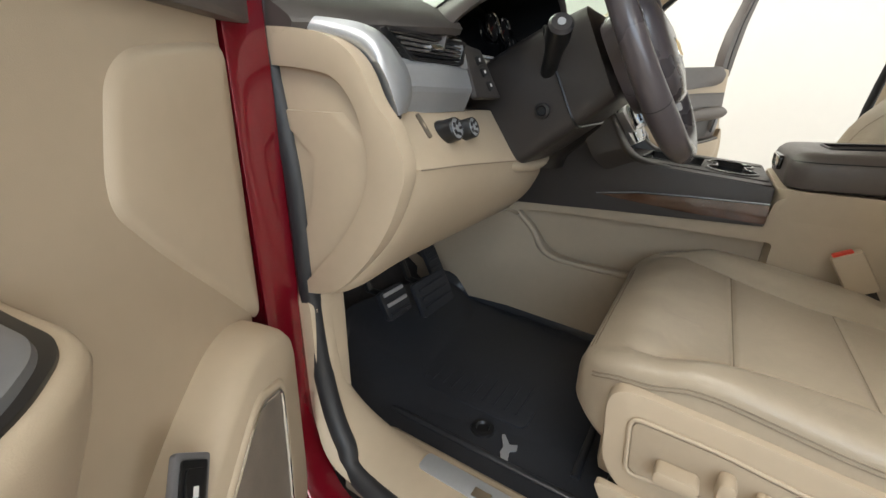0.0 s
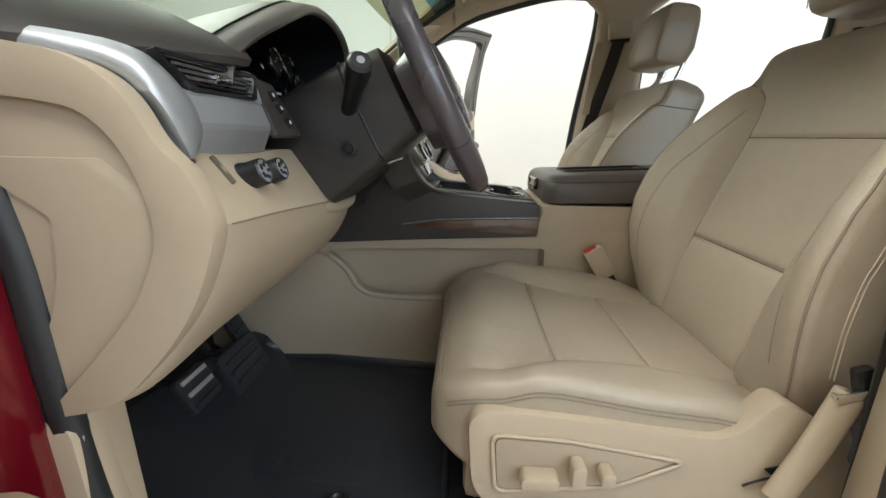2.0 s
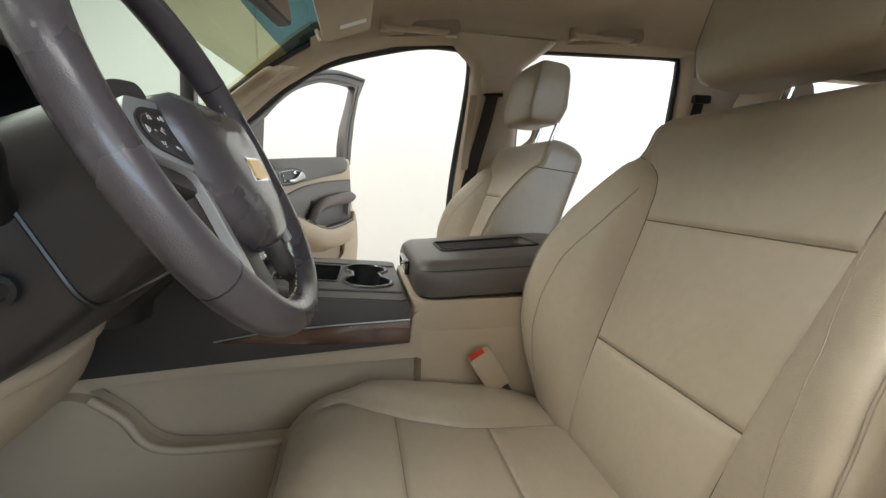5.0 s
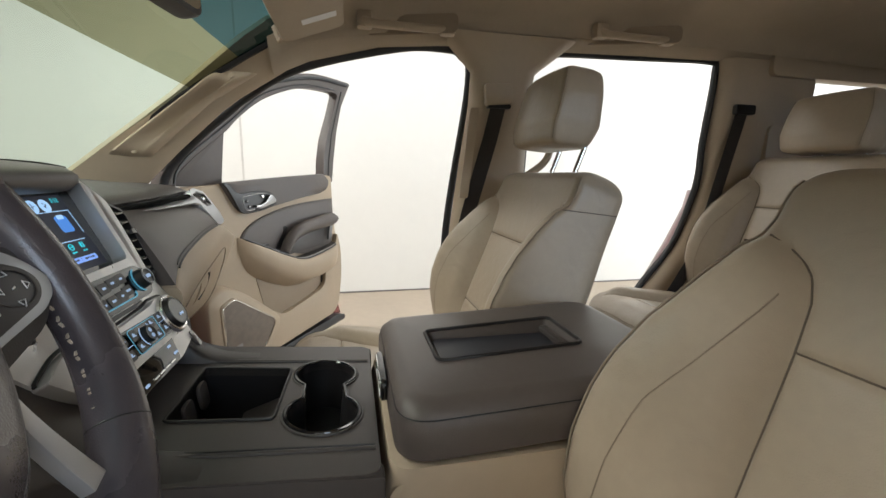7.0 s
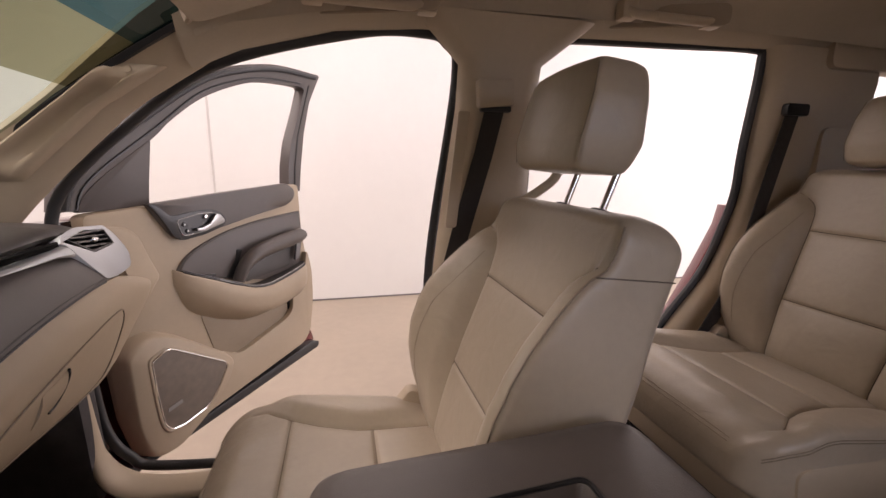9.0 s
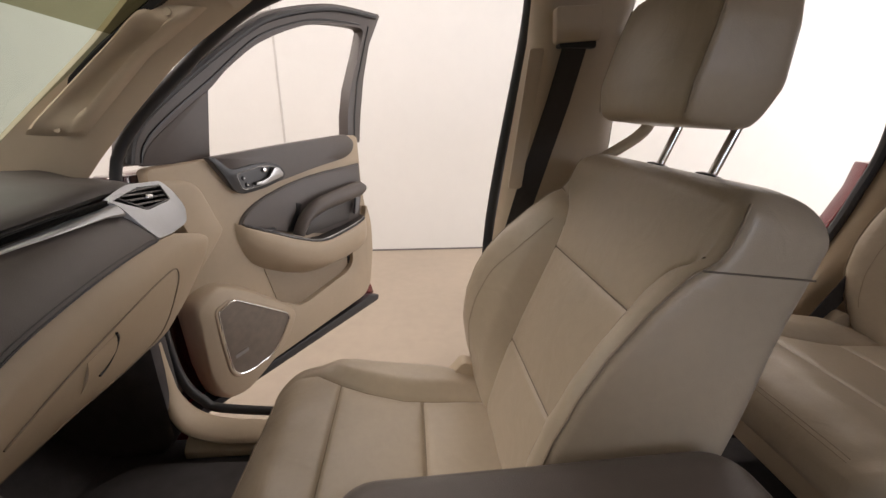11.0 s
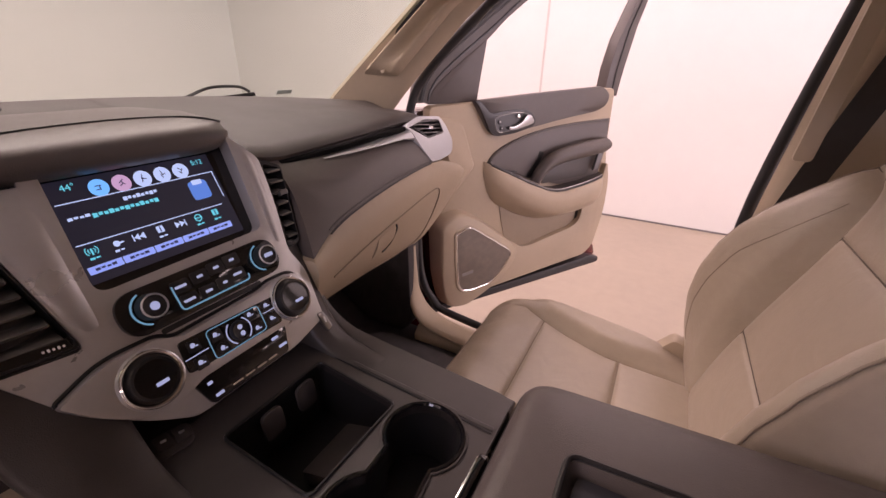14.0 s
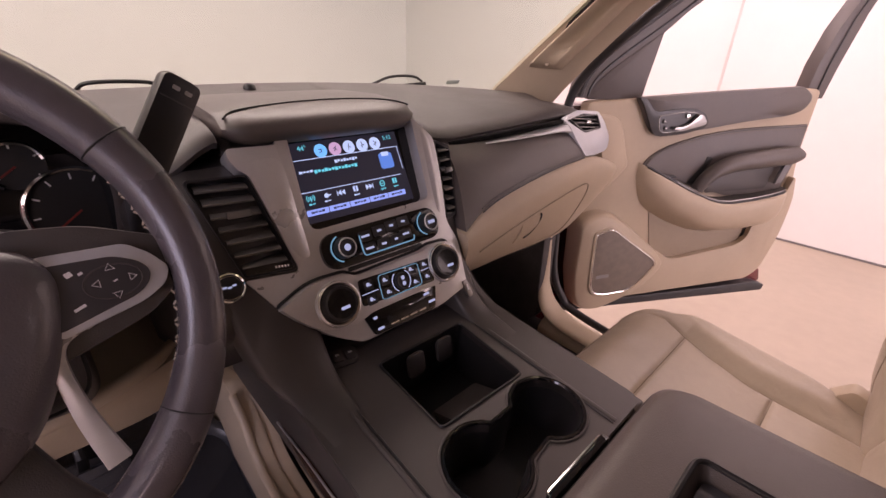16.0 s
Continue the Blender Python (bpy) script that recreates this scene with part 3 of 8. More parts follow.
        if au < s or y > 0.42:
            puff = 0.0
            for y0, y1 in ((-0.08, SY[0]), (SY[0], SY[1]), (SY[1], 0.48)):
                if y0 <= y < y1:
                    puff = 0.006 * math.sin(math.pi * (y - y0) / (y1 - y0)) ** 0.7
            b += puff * max(0, 1 - (au / max(s, 0.01)) ** 4)
        if au < s:
            for sy in SY:
                g = max(g, 0.0048 * groove(y - sy))
        b += 0.0016 * math.sin(au * 60 + y * 37) * math.exp(-((y - 0.40) / 0.05) ** 2)
        return t + b - g - (1 - c) * 0.062

    ys = sorted(set([round(-0.08 + 0.56 * j / 56, 4) for j in range(57)] + [round(sy + d, 4) for sy in SY for d in (-0.008, -0.005, -0.002, 0, 0.002, 0.005, 0.008)] + [0.472, 0.477, 0.4795]))
    rings = []
    for y in ys:
        c, a = cshape(y)
        rc = 0.026 * (0.35 + 0.65 * c)
        zb = lerp(y, [-0.08, 0.4, 0.48], [0.665, 0.665, 0.70])
        rings.append([(cx + u, y, 0.74 + w) for u, w in box_ring(a, seam_cols(cseam(y), a - rc), lambda u: ctop(u, y) - 0.74, 0.74 - zb, min(rc, 0.02), 0.015)])
    cush = finish("cushion", Geo().loft(rings), LEATHER, at, "tan leather seat cushion with creases", sharp=75)
    for q in (1, -1):
        pts = []
        for y in np.linspace(-0.02, 0.385, 44):
            s = min(cseam(y), cshape(y)[1] - 0.045 if y < 0.40 else cshape(y)[1] - 0.03)
            pts.append((cx + q * s, y, ctop(s, y) + 0.0004))
        finish("seam", Geo().tube(pts, 0.0011, 5), SEAMC, cush, "bolster seam")
        for e in (0.0, 0.006):
            finish("stitching", Geo().tube([(cx + q * (cshape(y)[1] + 0.0003), y, ctop(cshape(y)[1] - 0.02, y) - 0.022 - e) for y in np.linspace(0.02, 0.455, 36)], 0.0011, 5), SEAMC, cush, "double stitching")
    for e in (0.0, 0.006):
        finish("stitching", Geo().tube([(cx + x, 0.466 + e * 0.8, ctop(x, 0.466 + e * 0.8) + 0.0002) for x in np.linspace(-0.175, 0.175, 30)], 0.0009, 5), SEAMT, cush, "double stitching")
    for sy in SY:
        lim = cseam(sy) - 0.001
        finish("seam", Geo().tube([(cx + x, sy, ctop(x, sy) + 0.0004) for x in np.linspace(-lim, lim, 24)], 0.0011, 5), SEAMC, cush, "cross seam")
    # headrest
    drop = 0.036 if side < 0 else 0.0
    hb = base + up * (0.655 - drop) + fw * 0.030
    hup, hfw = Vector((0, -math.sin(radians(6)), math.cos(radians(6)))), Vector((0, math.cos(radians(6)), math.sin(radians(6))))
    rings = []
    for j in range(33):
        v = 0.178 * j / 32
        q = (v - 0.089) / 0.0892
        c = max(0.0, 1 - abs(q) ** 9) ** (1 / 2.2)
        a = lerp(v, [0, 0.06, 0.12, 0.178], [0.116, 0.125, 0.122, 0.108]) * (0.90 + 0.10 * c)
        d = lerp(v, [0, 0.05, 0.178], [0.062, 0.066, 0.046]) * (0.70 + 0.30 * c)
        back_d = lerp(v, [0, 0.05, 0.178], [0.045, 0.060, 0.058]) * (0.70 + 0.30 * c)
        rc = 0.012
        cols = [(a - rc) * (2 * k / 20 - 1) for k in range(21)]
        rings.append([hb + Vector((u, 0, 0)) + hup * v + hfw * w for u, w in box_ring(a, cols, lambda u: d + 0.010 * (1 - (u / a) ** 2), back_d, rc, 0.030)])
    head = finish("headrest", Geo().loft(rings), LEATHER, at, "tan leather headrest", sharp=70)
    for q in (1, -1):
        finish("seam", Geo().tube([hb + Vector((q * (lerp(v, [0, 0.06, 0.12, 0.178], [0.116, 0.125, 0.122, 0.108]) - 0.0025), 0, 0)) + hup * v + hfw * (lerp(v, [0, 0.05, 0.178], [0.062, 0.066, 0.046]) - 0.0015) for v in np.linspace(0.012, 0.166, 18)], 0.0011, 5), SEAMT, head, "headrest seam")
        p = base + up * 0.565 + fw * -0.02 + Vector((q * 0.062, 0, 0))
        finish("headrest_post", Geo().cyl(p, p + up * (0.13 - drop), 0.0062, n=16), CHROME, at, "chrome headrest post")
        finish("post_collar", Geo().turned(Matrix.Translation(p + up * 0.030) @ pose(0, 0, 0, 20), [(0.020, 0), (0.020, 0.008), (0.012, 0.011), (0.009, 0.011)], 20), BLACK, at, "black post collar", bevel=0.001)
    # frame and valance
    ox = cx + side * 0.272
    g = Geo()
    side_plate(g, ox, rounded([(0.430, 0.790), (0.30, 0.784), (0.115, 0.763), (0.090, 0.775), (0.052, 0.820), (0.030, 0.812), (-0.030, 0.772), (-0.06, 0.715), (-0.10, 0.66), (-0.10, 0.60), (0.10, 0.60), (0.365, 0.612), (0.420, 0.66)], [0.04, 0.06, 0.02, 0.02, 0.012, 0.02, 0.03, 0.03, 0.03, 0.02, 0.03, 0.03, 0.03]), -side * 0.040)
    val = finish("side_valance", g, TAN, at, "tan plastic seat valance", bevel=0.007)
    g = Geo()
    side_plate(g, ox - side * 0.002, rounded([(0.425, 0.640), (0.10, 0.622), (-0.09, 0.640), (-0.09, 0.605), (0.12, 0.585), (0.40, 0.592)], 0.015), side * 0.012)
    finish("lower_lip", g, TAN, val, "tan lower lip", bevel=0.004)
    g = Geo()
    side_plate(g, ox + side * 0.0005, rounded([(0.392, 0.752), (0.30, 0.748), (0.165, 0.728), (0.235, 0.690), (0.385, 0.672)], 0.014), side * 0.0025)
    # proud plate; its darker tan paints the shade of a recess
    finish("control_recess", g, mat_recess, val, bevel=0.001)
    finish("recess_rim", Geo().tube([(ox + side * 0.002, y, z) for y, z in rounded([(0.396, 0.756), (0.30, 0.752), (0.150, 0.729), (0.235, 0.686), (0.389, 0.668)], 0.016)], 0.0030, 8, closed=True), TAN, val, "raised rim", sharp=80)
    if side < 0:
        for (y0, z0, w, h) in ((0.335, 0.703, 0.048, 0.020), (0.288, 0.716, 0.018, 0.034), (0.252, 0.714, 0.018, 0.022)):
            finish("control_button", side_plate(Geo(), ox + side * 0.003, rrect(w, h, 0.008, 4, y0, z0), side * 0.024), TAN, val, "tan seat control button", bevel=0.004)
        finish("anchor_slot", side_plate(Geo(), ox + side * 0.0006, rounded([(0.055, 0.725), (0.015, 0.738), (0.012, 0.722), (0.040, 0.714)], 0.003), side * 0.002), BLACK, val, "dark slot")
        finish("wire", Geo().tube(spline([(ox + side * 0.004, 0.078, 0.700), (ox + side * 0.006, 0.060, 0.712), (ox + side * 0.005, 0.030, 0.722), (ox, 0.012, 0.735)], 5), 0.0016, 6), BLACK, val, "thin black wire")
        stalk = finish("belt_stalk", Geo().tube(spline([(ox + side * 0.018, 0.045, 0.700), (ox + side * 0.020, 0.020, 0.775), (ox + side * 0.018, -0.004, 0.850)], 5), [0.020] * 11, 14, flat=0.5), TAN, at, "tan belt anchor sleeve", sharp=80)
        finish("stalk_hook", Geo().box(pose(ox + side * 0.018, -0.012, 0.866, -18), 0.012, 0.020, 0.032), BLACK, stalk, "black hook", bevel=0.004)
        finish("stalk_buckle", Geo().box(pose(ox + side * 0.024, -0.002, 0.850, -18), 0.010, 0.044, 0.012), CHROME, stalk, "metal buckle", bevel=0.002)
    g = Geo()
    side_plate(g, cx - side * 0.262, rounded([(0.40, 0.76), (-0.05, 0.75), (-0.05, 0.62), (0.38, 0.62)], 0.03), side * 0.03)
    finish("side_valance", g, TAN, at, "tan plastic seat valance", bevel=0.006)
    g = Geo().box(pose(cx, 0.17, 0.64), 0.46, 0.46, 0.09)
    finish("seat_frame", g, BLACK, at, "black seat frame", bevel=0.01)
    finish("front_apron", Geo().loft([[(cx + x, y, z) for x, z in ((-0.225, 0.60), (0.225, 0.60), (0.235, 0.70), (-0.235, 0.70))] for y in (0.36, 0.43)]), TAN, at, "tan plastic front apron", bevel=0.015)
    for q in (1, -1):
        finish("seat_rail", Geo().box(pose(cx + q * 0.19, 0.15, 0.55), 0.05, 0.52, 0.10), BLACK, at, "black seat rail", bevel=0.006)
    # backrest hinge cover
    g = Geo()
    side_plate(g, cx - side * 0.245, rrect(0.11, 0.11, 0.05, 6, -0.04, 0.76), side * 0.02)
    finish("hinge_cover", g, TAN, at, "tan hinge cover", bevel=0.004)
    return at


# TAN a little darker, recess shade put into the colour
mat_recess = mat("shaded_recess_tan", (0.40, 0.325, 0.24), 0.55, var=0.05)
SEAT_L = seat(-0.437, -1, "bucket_seat", "tan leather power driver seat beside the console, worn and creased", "front seats")
SEAT_R = seat(0.437, 1, "bucket_seat", "tan leather front passenger seat with stitched bolsters", "front seats")


# ---- dashboard ----
def profile_loft(stations, back=0.06):
    """Lofts along x. Each station: x and the (y, z) line of the visible face; the part is closed behind it."""
    rings = []
    for x, line in stations:
        rings.append([(x, y, z) for y, z in line] + [(x, y + back, z) for y, z in line[::-1]])
    return Geo().loft(rings)


def dense(stations, n=5, k=4):
    """Smooths stations along x and along their lines."""
    xs = [s[0] for s in stations]
    lines = [[Vector((0, *p)) for p in s[1]] for s in stations]
    fine = [[(q.y, q.z) for q in spline(l, k)] for l in lines]
    out = []
    cols = [spline([Vector((x, *l[j])) for x, l in zip(xs, fine)], n) for j in range(len(fine[0]))]
    for i in range(len(cols[0])):
        out.append((cols[0][i].x, [(c[i].y, c[i].z) for c in cols]))
    return out


def vent(parent, m, w, h, depth, slats, tab=True, name="air_vent", quad=None):
    """A louvred air vent; m's x runs across, y up, z towards the cabin."""
    g = Geo()
    quad = quad or [(-w / 2, h / 2), (-w / 2, -h / 2), (w / 2, -h / 2), (w / 2, h / 2)]
    qx, qy = sum(p[0] for p in quad) / 4, sum(p[1] for p in quad) / 4
    o = rounded(quad, 0.006, 3)
    i = [(qx + (x - qx) * (1 - 0.010 / w), qy + (y - qy) * (1 - 0.008 / h)) for x, y in o]
    n = len(o)
    ring = lambda poly, z: [m @ Vector((x, y, z)) for x, y in poly]
    g.loft([ring(o, -0.004), ring(o, 0.004), ring(i, 0.004), ring(i, -depth)], caps=False)
    g.add(ring(i, -depth), [tuple(range(n))])
    v = finish(name, g, BLACK, parent, "black louvred air vent")
    for k in range(slats):
        y = (k + 0.5) / slats * (h - 0.012) - (h - 0.012) / 2
        f = (y + h / 2) / h
        xa, xb = quad[1][0] + (quad[0][0] - quad[1][0]) * f + 0.006, quad[2][0] + (quad[3][0] - quad[2][0]) * f - 0.006
        sl = finish("slat", Geo().box(m @ pose((xa + xb) / 2, y, -0.010, 25), xb - xa, 0.0032, 0.024), BLACK, v, bevel=0.0008)
        # lighter strip added to draw the highlight along the slat's front
        finish("slat_glint", Geo().box(m @ pose((xa + xb) / 2, y + 0.0050, 0.0010, 25), xb - xa, 0.0030, 0.0020), mat_slat, sl, "lighter strip for the highlight on the slat edge", bevel=0.0006)
    if tab:
        finish("tab", Geo().box(m @ pose(qx, qy, 0.002, 0), 0.026, 0.008, 0.012), CHROME, v, "bright slider tab", bevel=0.002)
    return v


mat_slat = mat("slat_plastic", (0.16, 0.155, 0.15), 0.25, 0.5, var=0.08)
dash = thing("dashboard", (0, 0.9, 0.95), "two-tone dashboard, dark brown above and tan below", "dashboard")

# dark upper pad
def pad_line(x):
    yl = lerp(x, [-0.84, -0.74, -0.70, -0.655, -0.640, -0.262, -0.246, -0.2, -0.160, -0.148, 0.140, 0.152, 0.2, 0.6, 0.74, 0.84], [0.80, 0.72, 0.69, 0.69, 0.86, 0.86, 0.69, 0.67, 0.67, 0.76, 0.76, 0.67, 0.67, 0.705, 0.735, 0.80])
    zl = lerp(x, [-0.84, -0.72, -0.66, -0.60, -0.3, -0.21, -0.19, -0.165, 0.13, 0.2, 0.4, 0.6, 0.75, 0.84], [1.203, 1.208, 1.212, 1.225, 1.240, 1.250, 1.266, 1.278, 1.255, 1.243, 1.245, 1.25, 1.235, 1.205])
    lift = 0.022 * smooth01(-x, 0.22, 0.40)
    zf = 1.300 - 0.045 * (x / 0.84) ** 2 + 0.6 * lift
    yf = 1.16 - 0.12 * (x / 0.84) ** 2
    ym = (yl + yf) / 2
    zm = max(zl, zf - 0.012) * 0.5 + (zl + zf) * 0.25
    return [(yl + 0.03, zl - 0.020), (yl + 0.004, zl - 0.016), (yl, zl - 0.009), (yl + 0.005, zl - 0.002), (yl + 0.03, zl + 0.006 + 0.3 * lift), ((yl + ym) / 2, (zl + zm) / 2 + 0.004 + 0.7 * lift), (ym, zm + lift), (yf - 0.09, zf), (yf, zf - 0.01), (yf, zf - 0.06), (ym, zl - 0.06)]


g = Geo().loft([[(x, y, z) for y, z in pad_line(x)] for x in sorted(list(np.linspace(-0.84, 0.84, 57)) + [-0.655, -0.650, -0.645, -0.640, -0.262, -0.257, -0.251, -0.246, -0.165, -0.160, -0.154, -0.148, 0.140, 0.146, 0.152])])
finish("upper_pad", g, BROWN, dash, "dark brown soft-touch upper pad", sharp=50)
# padded brow over the display, with its seam
def brow_top(x, y):
    e = 1 - abs((x + 0.010) / 0.140) ** 8
    return 1.286 + 0.005 * e + lerp(y, [0.66, 0.70, 0.77, 0.86], [0.0, 0.007, 0.013, 0.011])


rings = []
for k in range(37):
    x = -0.010 + 0.140 * math.sin(math.pi * (k / 36 - 0.5))
    e = 1 - abs((x + 0.010) / 0.140) ** 8
    zt, th = 1.286 + 0.005 * e, 0.016 + 0.015 * e
    yo = 0.010 + 0.024 * (1 - e)
    rings.append([(x, 0.674 + yo, zt - th - 0.002), (x, 0.657 + yo, zt - th), (x, 0.647 + yo, zt - th * 0.66), (x, 0.646 + yo, zt - th * 0.32), (x, 0.652 + yo, zt - 0.003), (x, 0.664 + yo, brow_top(x, 0.664 + yo)), (x, 0.72, brow_top(x, 0.72)), (x, 0.77, brow_top(x, 0.77)), (x, 0.86, brow_top(x, 0.86)), (x, 0.86, zt - 0.05), (x, 0.70, zt - 0.040)])
finish("display_brow", Geo().loft(rings), BROWNL, dash, "dark brown stitched brow over the display", sharp=55)
finish("brow_seam", Geo().tube([(x, y, brow_top(x, y) + 0.0004) for x, y, _ in spline([(-0.145, 0.684, 0), (-0.128, 0.700, 0), (-0.06, 0.722, 0), (0.01, 0.730, 0), (0.06, 0.724, 0), (0.10, 0.710, 0), (0.126, 0.686, 0)], 8)], 0.0014, 5), BLACK, dash, "dark seam")
# passenger side: leather panel, tan lower panel, glove box door
upper = [[(0.186, 0.690, 1.240), (0.180, 0.640, 1.205), (0.170, 0.606, 1.160), (0.150, 0.570, 1.109)], [(0.224, 0.690, 1.239), (0.222, 0.638, 1.202), (0.220, 0.605, 1.164), (0.214, 0.586, 1.131)], [(0.31, 0.690, 1.236), (0.31, 0.641, 1.200), (0.31, 0.611, 1.166), (0.306, 0.598, 1.145)], [(0.46, 0.695, 1.232), (0.46, 0.650, 1.200), (0.46, 0.625, 1.170), (0.456, 0.617, 1.153)], [(0.62, 0.700, 1.225), (0.62, 0.664, 1.195), (0.615, 0.641, 1.168), (0.606, 0.634, 1.152)]]
fine = [spline(l, 5) for l in upper]
cols = [spline([l[j] for l in fine], 6) for j in range(len(fine[0]))]
rings = [[c[i] for c in cols] + [c[i] + Vector((0, 0.05, 0)) for c in cols[::-1]] for i in range(len(cols[0]))]
finish("leather_panel", Geo().loft(rings), BROWNL, dash, "dark brown stitched leather panel", sharp=60)
low = [(0.146, [(0.568, 1.106), (0.560, 1.088), (0.576, 1.035), (0.63, 0.985), (0.70, 0.965)]), (0.22, [(0.586, 1.131), (0.573, 1.10), (0.587, 1.045), (0.636, 0.981), (0.708, 0.957)]), (0.336, [(0.601, 1.146), (0.588, 1.11), (0.600, 1.05), (0.645, 0.975), (0.72, 0.945)]), (0.50, [(0.622, 1.153), (0.607, 1.12), (0.618, 1.055), (0.665, 0.955), (0.74, 0.925)]), (0.66, [(0.640, 1.147), (0.630, 1.118), (0.640, 1.05), (0.69, 0.935), (0.77, 0.905)]), (0.82, [(0.668, 1.105), (0.650, 1.088), (0.680, 1.02), (0.74, 0.93), (0.82, 0.90)]), (0.838, [(0.72, 1.10), (0.70, 1.085), (0.71, 1.02), (0.76, 0.93), (0.83, 0.90)])]
lowp = dense(low)
finish("lower_panel", profile_loft(lowp, 0.12), TAN, dash, "tan plastic lower panel", sharp=60)


def low_point(x, t, out=0.0):
    xs = [s[0] for s in lowp]
    n = len(lowp[0][1])
    j = t * (n - 1)
    a, b = int(j), min(n - 1, int(j) + 1)
    f = j - a
    y = lerp(x, xs, [s[1][a][0] * (1 - f) + s[1][b][0] * f for s in lowp])
    z = lerp(x, xs, [s[1][a][1] * (1 - f) + s[1][b][1] * f for s in lowp])
    return Vector((x, y - out, z))


door_line = [low_point(x, t, 0.0015) for x, t in ((0.19, 0.42), (0.30, 0.40), (0.45, 0.38), (0.58, 0.37), (0.63, 0.40), (0.635, 0.52), (0.60, 0.68), (0.50, 0.75), (0.35, 0.76), (0.21, 0.76))]
finish("glove_box_gap", Geo().tube(spline(door_line, 8), 0.0012, 6), SEAMC, dash, "narrow gap round the glove box door")
latch_g = Geo().loft([[low_point(x, t, 0.0005 + 0.0035 * math.sin(math.pi * (t - 0.44) / 0.16)) for x in np.linspace(0.335, 0.405, 9)] + [low_point(x, t, -0.01) for x in np.linspace(0.405, 0.335, 9)] for t in np.linspace(0.44, 0.60, 7)])
latch = finish("glove_box_latch", latch_g, TAN, dash, "tan glove box latch", sharp=50)
finish("latch_gap", Geo().tube(spline([low_point(x, t, 0.0022) for x, t in ((0.402, 0.43), (0.408, 0.47), (0.404, 0.53), (0.390, 0.575), (0.372, 0.59))], 6), 0.0022, 6), BLACK, latch, "dark finger gap")
for off in (0.0, 0.006):
    finish("panel_seam", Geo().tube([Vector((s[0], s[1][0][0] - 0.001 + off * 0.5, s[1][0][1] + 0.001 + off)) for s in lowp if 0.185 < s[0] < 0.62], 0.0016 if not off else 0.0010, 5), BLACK if not off else BROWN, dash, "seam between leather and tan panel")
finish("dash_end_cap", profile_loft([(0.838, [(0.74, 1.20), (0.70, 1.10), (0.70, 1.02), (0.76, 0.93), (0.84, 0.90)]), (0.846, [(0.76, 1.19), (0.72, 1.10), (0.72, 1.02), (0.77, 0.94), (0.85, 0.91)])], 0.15), TAN, dash, "tan end cap", bevel=0.004)
# silver trim that sweeps to the end vents
strip = [(0.285, [(0.6660, 1.2190), (0.6640, 1.2170)]), (0.34, [(0.6640, 1.2195), (0.6610, 1.2155)]), (0.45, [(0.6650, 1.2215), (0.6605, 1.2145)]), (0.53, [(0.6700, 1.2250), (0.6620, 1.2135)]), (0.572, [(0.6760, 1.2290), (0.6600, 1.2070)])]
st = []
for x, ((y0, z0), (y1, z1)) in strip:
    dy, dz = y1 - y0, z1 - z0
    st.append((x, [(y0, z0), (y0 + dy * 0.25 - 0.005, z0 + dz * 0.25), (y0 + dy * 0.75 - 0.005, z0 + dz * 0.75), (y1, z1)]))
finish("silver_trim", profile_loft(st, 0.03), SILVER, dash, "satin silver trim", sharp=50)
EM = Matrix(((0.98425, 0.02056, 0.17557, 0.606), (0.13422, 0.55945, -0.81793, 0.634), (-0.11504, 0.82861, 0.54788, 1.152), (0, 0, 0, 1)))
end_hole = rounded([(-0.036, 0.0905), (0.045, 0.0605), (0.165, 0.072), (0.177, 0.080), (0.186, 0.112), (0.08, 0.112)], [0.003, 0.008, 0.006, 0.006, 0.004, 0.004])
finish("silver_trim", plate_holes(EM @ pose(0, 0, 0.005), rounded([(-0.048, 0.089), (-0.032, 0.080), (-0.018, 0.030), (-0.004, 0.003), (0.062, 0.003), (0.158, 0.0145), (0.215, 0.053), (0.2175, 0.100), (0.198, 0.122), (0.05, 0.120), (-0.02, 0.104)], [0.003, 0.014, 0.03, 0.006, 0.03, 0.03, 0.025, 0.02, 0.01, 0.03, 0.01]), [end_hole], 0.026), SILVER, dash, "satin silver surround of the end vent", bevel=0.005, sharp=40)
vent(dash, EM @ pose(0.085, 0.088, 0.001), 0.20, 0.055, 0.05, 4, quad=[(-0.112, 0.012), (-0.042, -0.0255), (0.089, -0.0140), (0.099, 0.026)])
sil = [(x, [(0.722 - d, 1.164), (0.703 - d, 1.160), (0.699 - d, 1.155), (0.690 - d, 1.131), (0.691 - d, 1.125), (0.702 - d, 1.100)]) for x, d in ((-0.622, 0.0), (-0.66, 0.003), (-0.70, 0.005), (-0.74, 0.004), (-0.775, 0.001))]
finish("silver_trim", profile_loft(sil, 0.03), SILVER, dash, "satin silver trim under the vent", sharp=14)
sweep_lo = spline([(-0.815, 0.6715, 1.100), (-0.817, 0.676, 1.116), (-0.819, 0.687, 1.142), (-0.821, 0.704, 1.162), (-0.823, 0.728, 1.174), (-0.825, 0.766, 1.183), (-0.827, 0.812, 1.191), (-0.829, 0.856, 1.195)], 6)
sweep_hi = spline([(-0.772, 0.694, 1.101), (-0.768, 0.6885, 1.124), (-0.772, 0.694, 1.152), (-0.796, 0.704, 1.180), (-0.808, 0.724, 1.192), (-0.815, 0.762, 1.199), (-0.820, 0.809, 1.204), (-0.823, 0.856, 1.207)], 6)
rings = []
